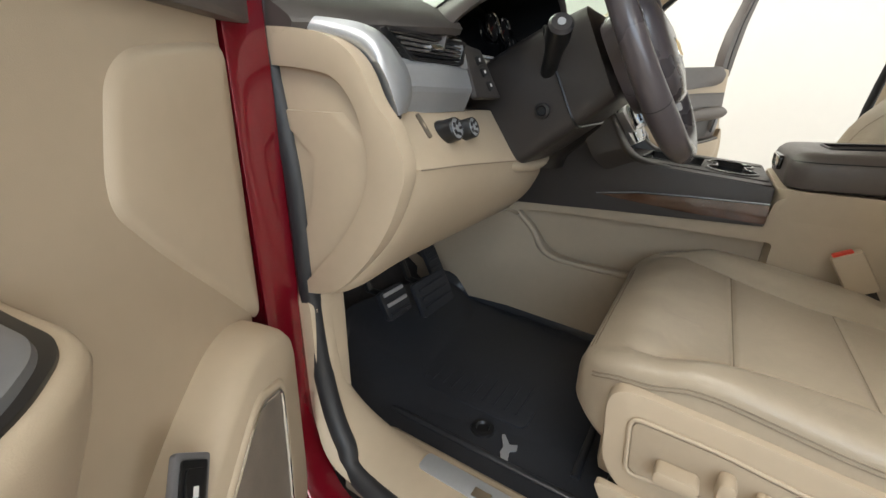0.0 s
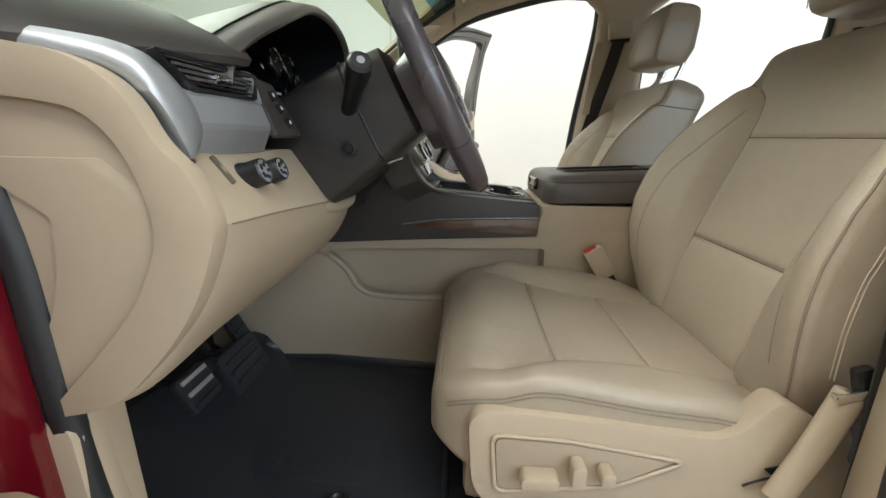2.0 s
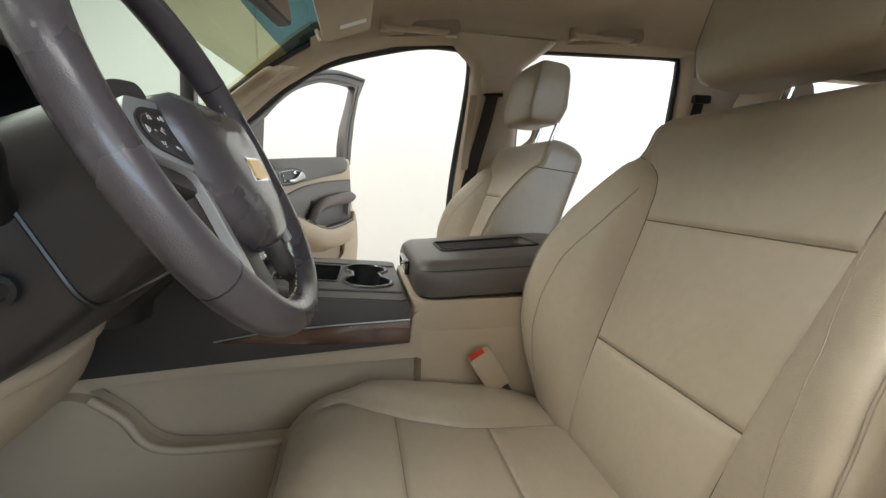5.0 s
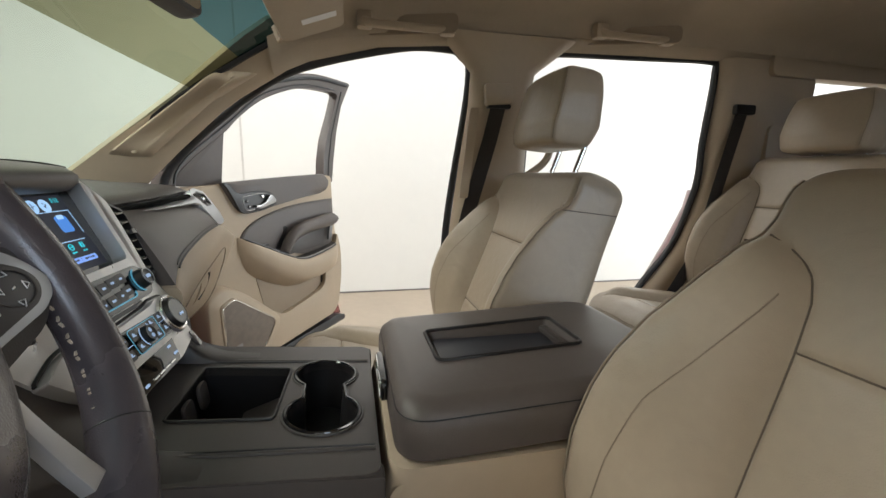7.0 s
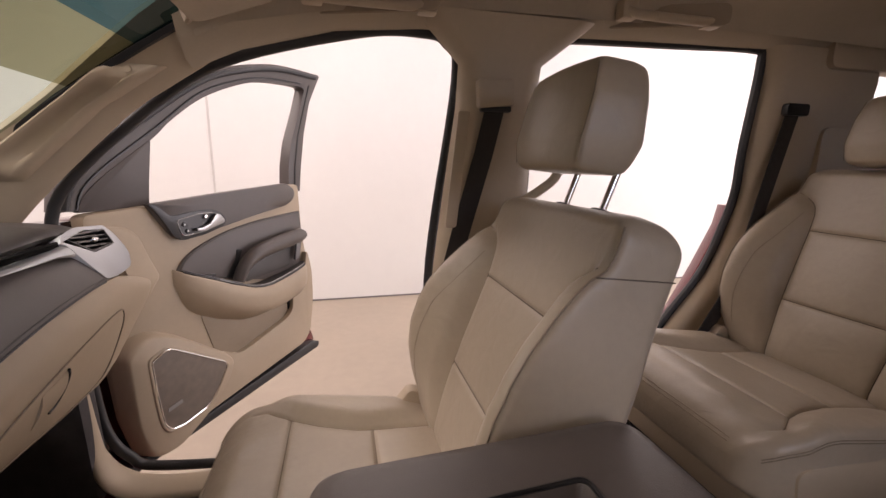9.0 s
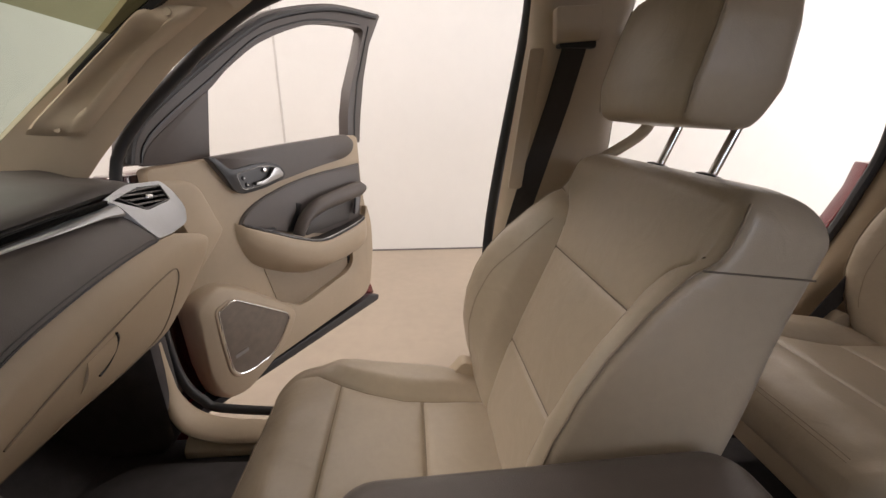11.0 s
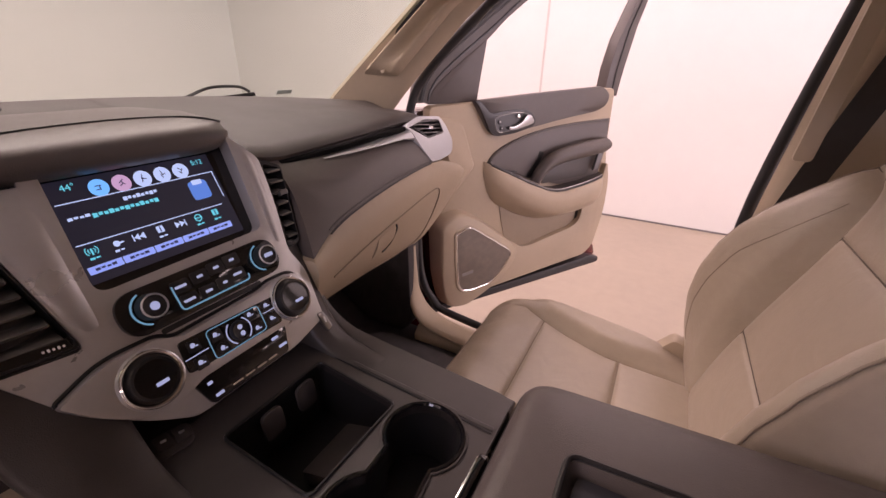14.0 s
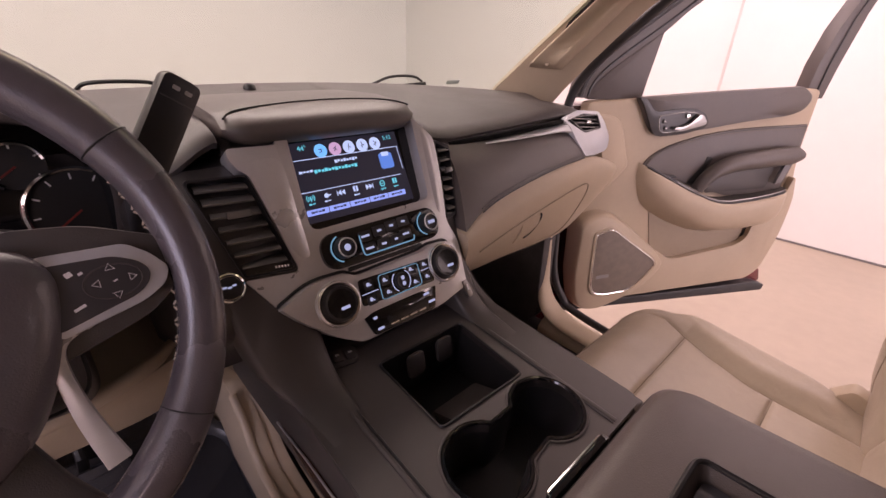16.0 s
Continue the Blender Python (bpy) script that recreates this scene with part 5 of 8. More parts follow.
for bx, by, bw in ((-0.034, 0.008, 0.016), (-0.010, 0.010, 0.009), (0.012, 0.012, 0.009), (0.034, 0.013, 0.008), (-0.032, -0.009, 0.016), (-0.008, -0.009, 0.010), (0.014, -0.008, 0.007), (0.033, -0.005, 0.014)):
    b = finish("button", Geo().plate(on_stack(0.006 + bx * 0.95, 0.0785 + by, 0.0078), rrect(0.020, 0.014, 0.003), 0.0010), BLACK, radio)
    finish("marking", Geo().plate(on_stack(0.006 + bx * 0.95, 0.0785 + by, 0.0090), rrect(bw * 0.8, 0.0030, 0.001), 0.0003), E_BTN, b, "lit marking")
finish("disc_slot", Geo().plate(on_stack(0.002, 0.0505, -0.001), rrect(0.125, 0.006, 0.003), 0.002), BLACK, stack, "dark disc slot")
# climate pod
pod_shape = rounded([(-0.160, 0.033), (-0.118, 0.050), (-0.068, 0.048), (-0.055, 0.039), (0.055, 0.042), (0.070, 0.046), (0.112, 0.044), (0.120, 0.015), (0.106, -0.012), (0.070, -0.014), (0.055, -0.012), (-0.050, -0.012), (-0.070, -0.018), (-0.112, -0.016), (-0.140, 0.008)], [0.004, 0.02, 0.016, 0.01, 0.01, 0.016, 0.024, 0.02, 0.024, 0.012, 0.006, 0.006, 0.014, 0.022, 0.02])
pod = finish("climate_pod", Geo().plate(on_stack(0, 0, -0.006), pod_shape, 0.018), SATIN, stack, "satin silver climate pod", bevel=0.004)
finish("pod_gap", Geo().tube([on_stack(x, y + 0.0035, 0.0006).translation for x, y in pod_shape if y > 0.030], 0.0022, 6), BLACK, pod, "dark gap over the pod")
for x in (-0.092, 0.085):
    k, m = knob(pod, x, 0.0155, 0.0235, 0.012, base=0.011, name="temperature_knob")
    finish("collar", Geo().turned(on_stack(x, 0.0155, 0.010), [(0.0305, 0.0), (0.0295, 0.005), (0.0270, 0.008), (0.0250, 0.005), (0.0250, 0.0)], 40), SATIN, k, "satin silver collar", sharp=40)
    finish("knob_cap", Geo().plate(m @ pose(0, 0, -0.001), circle(0.0185, 32), 0.0006), GLOSS, k, "gloss cap")
    finish("marking", Geo().plate(m @ pose(0.003, -0.006, 0.0002), rrect(0.012, 0.0038, 0.001), 0.0003), E_BTN, k, "lit marking")
clim = finish("climate_panel", Geo().plate(on_stack(0.001, 0.0135, 0.009), rounded([(-0.063, -0.014), (0.058, -0.019), (0.061, 0.016), (-0.060, 0.021)], 0.005), 0.005), GLOSS, pod, "gloss black climate panel", bevel=0.0012)
k, m = knob(clim, 0.004, 0.0135, 0.0110, 0.006, base=0.0140, ring=False, name="fan_knob")
for q in (-0.004, 0.004):
    finish("marking", Geo().plate(m @ pose(0, q, -0.0006), circle(0.0030, 12), 0.0004), E_BTN, k, "lit marking")
for a0, a1 in ((2.2, 4.1), (5.3, 7.2)):
    finish("ring", Geo().tube([on_stack(0.004, 0.0135, 0.0145) @ Vector((0.0150 * math.cos(a), 0.0150 * math.sin(a), 0)) for a in np.linspace(a0, a1, 20)], 0.0008, 5), E_BTN, clim, "lit arc")
finish("light_line", Geo().tube([on_stack(x, y, 0.0143).translation for x, y in rounded([(-0.030, 0.031), (-0.032, -0.002), (0.036, -0.002), (0.037, 0.029)], 0.005)], 0.0006, 5, closed=True), E_LINE, clim, "lit line")
finish("light_line", Geo().tube([on_stack(x, y, 0.0143).translation for x, y in ((-0.060, 0.014), (-0.034, 0.014))], 0.0006, 5), E_BTN, clim, "lit line")
finish("light_line", Geo().tube([on_stack(x, y, 0.0143).translation for x, y in ((0.040, 0.016), (0.058, 0.016))], 0.0006, 5), E_BTN, clim, "lit line")
for bx, by in ((-0.046, 0.024), (-0.047, 0.004), (-0.021, 0.022), (-0.020, 0.005), (0.024, 0.023), (0.026, 0.004), (0.048, 0.023), (0.048, 0.005)):
    b = finish("button", Geo().plate(on_stack(bx, by, 0.0138), rrect(0.014, 0.013, 0.002), 0.0006), BLACK, clim)
    finish("marking", Geo().plate(on_stack(bx - 0.001, by + 0.001, 0.0145), rounded([(-0.003, -0.002), (0.001, -0.0028), (0.003, 0.0005), (0.0005, 0.0028), (-0.002, 0.002)], 0.0006, 2), 0.0003), E_BTN, b, "lit marking")
    finish("marking", Geo().plate(on_stack(bx + 0.0025, by - 0.001, 0.0146), rrect(0.0030, 0.0014, 0.0004), 0.0003), E_BTN, b)
# lower control strip
lowc = finish("control_strip", Geo().plate(on_stack(0.0, -0.028, -0.002), rounded([(-0.062, 0.016), (-0.052, -0.017), (0.054, -0.017), (0.066, 0.016)], 0.006), 0.006), GLOSS, stack, "gloss black control strip", bevel=0.0015)
for bx, by, bw in ((-0.046, -0.022, 0.006), (-0.042, -0.038, 0.010), (0.044, -0.020, 0.010), (0.050, -0.033, 0.012)):
    finish("marking", Geo().plate(on_stack(bx, by, 0.0041), rrect(bw, 0.0035, 0.001), 0.0003), E_BTN, lowc, "lit marking")
for k in range(4):
    finish("toggle_bar", Geo().plate(on_stack(-0.020 + 0.0165 * k, -0.0385, 0.0041), rrect(0.013, 0.0018, 0.0006), 0.002), CHROME, lowc, "chrome toggle bar")
# vents beside the display
vp = rounded([(-0.182, 0.079), (-0.121, 0.071), (-0.145, 0.194), (-0.211, 0.197)], [0.004, 0.008, 0.006, 0.006])
rim = [[on_stack(0, 0, h) @ Vector((-0.164 + (x + 0.164) * q, 0.135 + (y - 0.135) * q, 0)) for x, y in vp] for h, q in ((-0.002, 1.0), (0.001, 0.99), (0.001, 0.95), (-0.030, 0.93))]
g = Geo().loft(rim, caps=False)
g.add(rim[-1], [tuple(range(len(vp)))])
v = finish("air_vent", g, BLACK, stack, "black louvred centre vent", sharp=40)
for k in range(7):
    s_ = 0.092 + 0.0155 * k
    xl, xr = lerp(s_, [0.079, 0.197], [-0.178, -0.205]), lerp(s_, [0.071, 0.194], [-0.126, -0.149])
    finish("slat", Geo().box(on_stack((xl + xr) / 2, s_, -0.006) @ pose(0, 0, 0, 40, 0, -4), xr - xl, 0.0030, 0.016), mat_slat, v, bevel=0.0008)
finish("tab", Geo().box(on_stack(-0.167, 0.150, 0.002) @ pose(0, 0, 0, 0, 0, -4), 0.026, 0.009, 0.008), mat_slat, v, "slider tab", bevel=0.002)
finish("vent_strip", Geo().plate(on_stack(0, 0, -0.001), rounded([(-0.1785, 0.0795), (-0.1265, 0.0735), (-0.128, 0.084), (-0.181, 0.090)], 0.002), 0.0015), GLOSS, v, "gloss black strip with small marks")
for k in range(5):
    finish("marking", Geo().plate(on_stack(-0.146 + 0.0035 * k, 0.0815 - 0.0005 * k, 0.0006), rrect(0.0018, 0.0024 + 0.0006 * (k % 2), 0.0004), 0.0002), WHITE, v)
vq = rounded([(0.129, 0.078), (0.150, 0.080), (0.176, 0.186), (0.149, 0.200)], 0.006)
rim = [[on_stack(0, 0, h) @ Vector((0.151 + (x - 0.151) * q, 0.137 + (y - 0.137) * q, 0)) for x, y in vq] for h, q in ((-0.020, 1.10), (-0.002, 1.04), (-0.002, 0.95), (-0.026, 0.92))]
g = Geo().loft(rim, caps=False)
g.add(rim[-1], [tuple(range(len(vq)))])
v = finish("air_vent", g, BLACK, stack, "black louvred centre vent", sharp=40)
for k in range(7):
    s_ = 0.093 + 0.0155 * k
    xl, xr = lerp(s_, [0.078, 0.2], [0.133, 0.152]), lerp(s_, [0.08, 0.186], [0.147, 0.172])
    finish("slat", Geo().box(on_stack((xl + xr) / 2, s_, -0.006) @ pose(0, 0, 0, 40), xr - xl, 0.0030, 0.014), mat_slat, v, bevel=0.0008)
finish("tab", Geo().box(on_stack(0.158, 0.150, 0.0), 0.014, 0.008, 0.008), mat_slat, v, "slider tab", bevel=0.002)
# start button
m = on_stack(-0.2005, 0.0745, 0.000)
k = finish("start_button", Geo().turned(m, [(0.0165, -0.006), (0.0165, 0.003), (0.0145, 0.0045), (0.0130, 0.003), (0.0, 0.003)], 32), CHROME, dash, "chrome-ringed start button", sharp=35)
finish("button_cap", Geo().turned(m, [(0.0125, 0.002), (0.0125, 0.0045), (0.001, 0.005)], 28), BLACK, k)
for q in range(3):
    finish("marking", Geo().plate(m @ pose(-0.005 + 0.005 * q, 0.0015 - 0.0012 * (q % 2), 0.0050), rrect(0.0042, 0.0022, 0.0006), 0.0003), E_BTN, k, "lit marking")
# dark facing between wheel and stack, its deep shade put into the colour
def facing(x, d):
    return (x, [(0.560 + (z - 1.062) * 0.5095 + d + 0.02 * (z > 1.22) + 0.16 * smooth01(1.10 - z, 0.0, 0.14), z) for z in (1.240, 1.20, 1.14, 1.10, 1.07, 1.03, 0.99, 0.965)])


finish("side_facing", profile_loft([facing(-0.262, 0.10), facing(-0.245, 0.055), facing(-0.228, 0.022), facing(-0.214, 0.009), facing(-0.180, 0.006), facing(-0.150, 0.010), facing(-0.12, 0.020)], 0.10), SHADEBROWN, dash, "dark brown facing beside the column, darkened as in shade", sharp=40)


# ---- steering wheel and column ----
WT = 0.4526
WM = Matrix(((1, 0, 0, -0.427), (0, math.sin(WT), -math.cos(WT), 0.497), (0, math.cos(WT), math.sin(WT), 1.214), (0, 0, 0, 1)))
WR = 0.186
mat_buttons = mat("button_grey", (0.035, 0.032, 0.034), 0.4, var=0.08)
wheel = thing("steering_wheel", (-0.427, 0.60, 1.165), "dark brown leather steering wheel with silver spokes", "steering wheel")
rim_pts = [WM @ Vector((WR * math.cos(a), WR * math.sin(a), 0)) for a in np.linspace(0, 2 * math.pi, 97)[:-1]]
wax = WM.to_3x3() @ Vector((0, 0, 1))
finish("rim", Geo().tube(rim_pts, [0.0165 + 0.0025 * abs(math.sin(2 * a)) ** 3 for a in np.linspace(0, 2 * math.pi, 97)[:-1]], 16, closed=True, up=tuple(wax)), WHEELL, wheel, "dark brown leather rim", sharp=80)
for a in (0.55, 2.59, 3.75, 5.67):
    ring = []
    c = Vector((WR * math.cos(a), WR * math.sin(a), 0))
    for b in np.linspace(0, 2 * math.pi, 17)[:-1]:
        ring.append(WM @ (c + Vector((math.cos(a) * 0.0180 * math.cos(b), math.sin(a) * 0.0180 * math.cos(b), 0.0180 * math.sin(b)))))
    finish("rim_joint", Geo().tube(ring, 0.0010, 5, closed=True), BLACK, wheel, "joint in the rim leather")
for a0, a1 in ((4.0, 5.5), (5.75, 6.7), (2.7, 3.6)):
    for k, a in enumerate(np.linspace(a0, a1, 26)):
        q = WM @ pose(0, 0, 0, 0, 0, math.degrees(a)) @ pose(WR - 0.0165, 0, 0, 0, 0, 35 if k % 2 else -35)
        finish("stitch", Geo().box(q, 0.0012, 0.0060, 0.0016), SEAML, wheel)
pad_poly = rounded([(-0.088, 0.050), (0.088, 0.050), (0.112, 0.030), (0.108, 0.0), (0.096, -0.036), (0.072, -0.078), (0.034, -0.102), (-0.034, -0.102), (-0.072, -0.078), (-0.096, -0.036), (-0.108, 0.0), (-0.112, 0.030)], 0.018)
rings = []
for s_, h in ((0.90, -0.045), (1.0, -0.02), (1.0, 0.004), (0.97, 0.016), (0.86, 0.024), (0.5, 0.030), (0.15, 0.031)):
    rings.append([WM @ Vector((x * s_, (y + 0.026) * s_ - 0.036, h)) for x, y in pad_poly])
pad = finish("airbag_cover", Geo().loft(rings), WHEELL, wheel, "dark brown airbag cover", sharp=60)
bow = rounded([(-0.036, -0.013), (0.030, -0.013), (0.036, 0.013), (-0.030, 0.013)], 0.002, 2)
bd = finish("badge", Geo().plate(WM @ pose(0, -0.036, 0.0290), [(x * 0.86, y * 0.98) for x, y in bow], 0.003), CHROME, pad, "plain slanted badge with a chrome edge", bevel=0.0008)
finish("badge_field", Geo().plate(WM @ pose(0, -0.036, 0.0320), [(x * 0.76, y * 0.76) for x, y in bow], 0.0012), GOLD, bd, "gold badge field")
for s in (1, -1):
    sp = rounded([(s * 0.085, 0.050), (s * 0.130, 0.044), (s * 0.176, 0.024), (s * 0.178, -0.008), (s * 0.155, -0.028), (s * 0.085, -0.048)], 0.012)
    p = finish("spoke", Geo().plate(WM @ pose(0, 0, -0.016), sp, 0.018), BROWN, wheel, "dark spoke with buttons", bevel=0.004)
    band = rounded([(s * 0.100, 0.0275), (s * 0.149, 0.0245), (s * 0.161, 0.0145), (s * 0.1705, 0.001), (s * 0.165, -0.0105), (s * 0.150, -0.0185), (s * 0.100, -0.0290)], 0.005)
    finish("silver_band", Geo().plate(WM @ pose(0, 0, 0.0), band, 0.0095), SILVER, p, "satin silver band", bevel=0.0015)
    face = rounded([(s * 0.100, 0.0205), (s * 0.140, 0.0175), (s * 0.154, 0.0100), (s * 0.1590, 0.001), (s * 0.1550, -0.0075), (s * 0.147, -0.0130), (s * 0.100, -0.0245)], 0.005)
    finish("button_plate", Geo().plate(WM @ pose(0, 0, 0.008), face, 0.0030), mat_buttons, p, "dark button plate", bevel=0.0008)
    ringc = WM @ pose(s * 0.1365, 0.0005, 0.0112)
    finish("button_ring", Geo().tube([ringc @ Vector((0.0165 * math.cos(a), 0.0115 * math.sin(a), 0)) for a in np.linspace(0, 2 * math.pi, 33)[:-1]], 0.0006, 5, closed=True), BROWN, p, "thin ring groove")
    for dx, dy, ang in ((0.1365, 0.0105, 0), (0.1475, 0.0005, -90), (0.1270, 0.0010, 90), (0.1365, -0.0095, 180)):
        tri_ = [Vector((-0.0026, -0.0018, 0)), Vector((0.0026, -0.0018, 0)), Vector((0, 0.0024, 0))]
        finish("marking", Geo().tube([(WM @ pose(s * dx, dy, 0.0114, 0, 0, ang)) @ q for q in tri_], 0.0004, 4, closed=True), WHITE, p, "pale button marking")
    for dx, dy, w, h in ((0.1150, 0.0115, 0.004, 0.0035), (0.1210, 0.0105, 0.0028, 0.0018), (0.1150, -0.0115, 0.007, 0.0020), (0.1375, 0.0005, 0.0028, 0.0010)):
        finish("marking", Geo().plate(WM @ pose(s * dx, dy, 0.0111, 0, 0, s * 20), rrect(w, h, 0.0006), 0.0004), WHITE, p, "pale button marking")
    mid = spline([(s * 0.118, -0.0240, 0), (s * 0.104, -0.0275, 0), (s * 0.0965, -0.036, 0), (s * 0.0950, -0.052, 0), (s * 0.0970, -0.075, 0), (s * 0.1010, -0.098, 0), (s * 0.1060, -0.120, 0)], 6)
    strip_l, strip_r = [], []
    for i, q in enumerate(mid):
        t_ = (mid[min(i + 1, len(mid) - 1)] - mid[max(i - 1, 0)]).normalized()
        n_ = Vector((-t_.y, t_.x, 0)) * lerp(i / (len(mid) - 1), [0, 0.2, 0.6, 1], [0.0015, 0.0030, 0.0050, 0.0075])
        strip_l.append((q.x + n_.x, q.y + n_.y))
        strip_r.append((q.x - n_.x, q.y - n_.y))
    finish("silver_edge", Geo().plate(WM @ pose(0, 0, -0.002), strip_l + strip_r[::-1], 0.009), SATIN, p, "satin silver edge", bevel=0.001)
    lo = rounded([(s * 0.030, -0.092), (s * 0.066, -0.078), (s * 0.080, -0.118), (s * 0.098, -0.152), (s * 0.070, -0.172), (s * 0.036, -0.150)], 0.010)
    finish("lower_spoke", Geo().plate(WM @ pose(0, 0, -0.014), lo, 0.014), SHADEBROWN, wheel, "dark lower spoke", bevel=0.004)
# column shroud
rings = []
for h, w, ht, dy in ((-0.045, 0.075, 0.055, -0.006), (-0.055, 0.092, 0.070, -0.006), (-0.12, 0.098, 0.080, -0.012), (-0.19, 0.098, 0.088, -0.020), (-0.28, 0.096, 0.092, -0.030)):
    rings.append([WM @ Vector((x, y + dy, h)) for x, y in rrect(2 * w, 2 * ht, 0.028, 6)])
col = thing("steering_column", (-0.427, 0.70, 1.10), "dark brown plastic steering column shroud with stalks", "steering column")
# shade under the wheel is in the shroud's darker brown
finish("shroud", Geo().loft(rings), SHADEBROWN, col, "dark brown column shroud, darkened as in shade", sharp=50)
finish("shroud_gap", Geo().tube([WM @ Vector((x * 1.004, y * 1.004 - 0.012, -0.118)) for x, y in rrect(0.196, 0.160, 0.028, 6)], 0.0022, 6, closed=True), BLACK, col, "gap in the shroud")
finish("key_lock", Geo().turned(Matrix.Translation((-0.528, 0.615, 1.102)) @ pose(0, 0, 0, 0, -90, 0), [(0.012, 0), (0.012, 0.005), (0.008, 0.006), (0.006, 0.003)], 20), BLACK, col, "small round lock", sharp=35)
tip = Vector((-0.595, 0.578, 1.212))
root = Vector((-0.505, 0.622, 1.150))
st = finish("stalk", Geo().tube([root, root.lerp(tip, 0.3), root.lerp(tip, 0.55), root.lerp(tip, 0.8), tip], [0.013, 0.012, 0.013, 0.017, 0.017], 18), BLACK, col, "black indicator stalk", sharp=50)
ad = (tip - root).normalized()
finish("stalk_cap", Geo().tube([tip, tip + ad * 0.004], [0.0165, 0.013], 20), mat_buttons, st, "grey end cap")
finish("marking", Geo().tube([tip + ad * 0.0042, tip + ad * 0.005], [0.0055, 0.0055], 14), SILVER, st, "small round marking")
finish("stalk_boot", Geo().tube([root - ad * 0.025, root], [0.024, 0.022], 20), BLACK, col, "black stalk boot")
# gear lever on the column
gt, gb = Vector((-0.1995, 0.585, 1.341)), Vector((-0.250, 0.572, 1.264))
gz = (gt - gb).normalized()
gx = Vector((0.83, 0.12, -0.55)).normalized()
gx = (gx - gz * gx.dot(gz)).normalized()
gy = gz.cross(gx)
GM = Matrix((gx, gz, -gy)).transposed().to_4x4()
GM.translation = (gt + gb) / 2
lev = finish("gear_lever", Geo().plate(GM @ pose(0, 0, -0.010), rrect(0.032, 0.094, 0.008, 5), 0.018), BLACK, col, "black gear lever handle", bevel=0.005)
for q in (-0.004, 0.006):
    finish("marking", Geo().plate(GM @ pose(q, 0.036, 0.0081), rrect(0.006, 0.0035, 0.001), 0.0004), HANDLE, lev)
finish("lever_joint", Geo().box(GM @ pose(0, 0.026, 0.0080), 0.026, 0.0012, 0.0006), mat_buttons, lev, "thin joint line")
finish("lever_arm", Geo().tube([gb + gz * 0.005, gb - gz * 0.015, Vector((-0.262, 0.590, 1.19)), Vector((-0.29, 0.605, 1.13)), Vector((-0.345, 0.63, 1.10))], 0.007, 12), BLACK, col, "black lever arm")


# ---- centre console ----
con = thing("centre_console", (0, 0.3, 0.53), "dark brown and tan centre console with cup holders", "centre console")
DS = radians(4.5)
DM = pose(0, 0.40, 0.982, 4.5)
cup = []
for k in range(25):
    a = math.radians(38 + (360 - 76) * k / 24)
    cup.append((-0.049 + 0.045 * math.cos(a), -0.066 + 0.045 * math.sin(a)))
for k in range(25):
    a = math.radians(180 + 38 + (360 - 76) * k / 24)
    cup.append((0.062 + 0.043 * math.cos(a), -0.064 + 0.043 * math.sin(a)))
bin_ = rounded([(-0.060, -0.006), (0.082, -0.010), (0.088, 0.117), (-0.059, 0.120)], 0.008, 4)
deck_o = rounded([(-0.172, -0.135), (0.172, -0.135), (0.172, 0.10), (0.165, 0.165), (-0.165, 0.165), (-0.172, 0.10)], 0.02)
finish("deck", plate_holes(DM, deck_o, [cup, bin_], 0.012), BROWN, con, "dark brown deck", sharp=40)
for hole, dep, nm, sc in ((cup, 0.075, "cup_holder", 0.90), (bin_, 0.085, "storage_bin", 0.96)):
    cxm = sum(p[0] for p in hole) / len(hole)
    cym = sum(p[1] for p in hole) / len(hole)
    rr = [[DM @ Vector((x, y, 0.0015)) for x, y in hole], [DM @ Vector((x, y, -0.02)) for x, y in hole], [DM @ Vector((cxm + (x - cxm) * sc, cym + (y - cym) * sc, -dep)) for x, y in hole]]
    g = Geo().loft(rr, caps=False)
    g.add(rr[-1], [tuple(range(len(hole)))])
    w = finish(nm, g, BLACK, con, "black moulded recess", sharp=50)
    if nm == "cup_holder":
        for off, r in ((1.06, 0.0028), (1.15, 0.0016)):
            finish("rim", Geo().tube([DM @ Vector((x + (x - (-0.049 if k < 25 else 0.062)) * (off - 1), y + (y + 0.065) * (off - 1), 0.001)) for k, (x, y) in enumerate(hole)], r, 6, closed=True), GLOSS if off < 1.1 else BROWN, w, "raised rim")
    else:
        finish("rim", Geo().tube([DM @ Vector((x, y, 0.0008)) for x, y in hole], 0.0020, 6, closed=True), BLACK, w, "dark rim")
        usb = finish("socket_panel", Geo().box(DM @ pose(0.030, 0.026, -0.062, -24), 0.085, 0.060, 0.020), BROWN, w, "socket panel", bevel=0.004)
        for q in (-0.022, 0.022):
            finish("socket", Geo().box(DM @ pose(0.030 + q, 0.022, -0.0515, -24), 0.014, 0.006, 0.003), CHROME, usb, "bright socket edge")
        for q in (-0.014, 0.040):
            finish("socket_cover", Geo().plate(DM @ pose(q + 0.012, 0.112, -0.026, 78), rrect(0.030, 0.038, 0.010, 5), 0.006), BROWN, w, "socket cover flap", bevel=0.002)
hm = finish("heat_panel", Geo().plate(DM @ pose(-0.088, 0.163, 0.0), rounded([(-0.028, -0.016), (0.012, -0.024), (0.024, 0.006), (-0.016, 0.016)], 0.010), 0.003), BROWN, con, "raised button panel", bevel=0.0015)
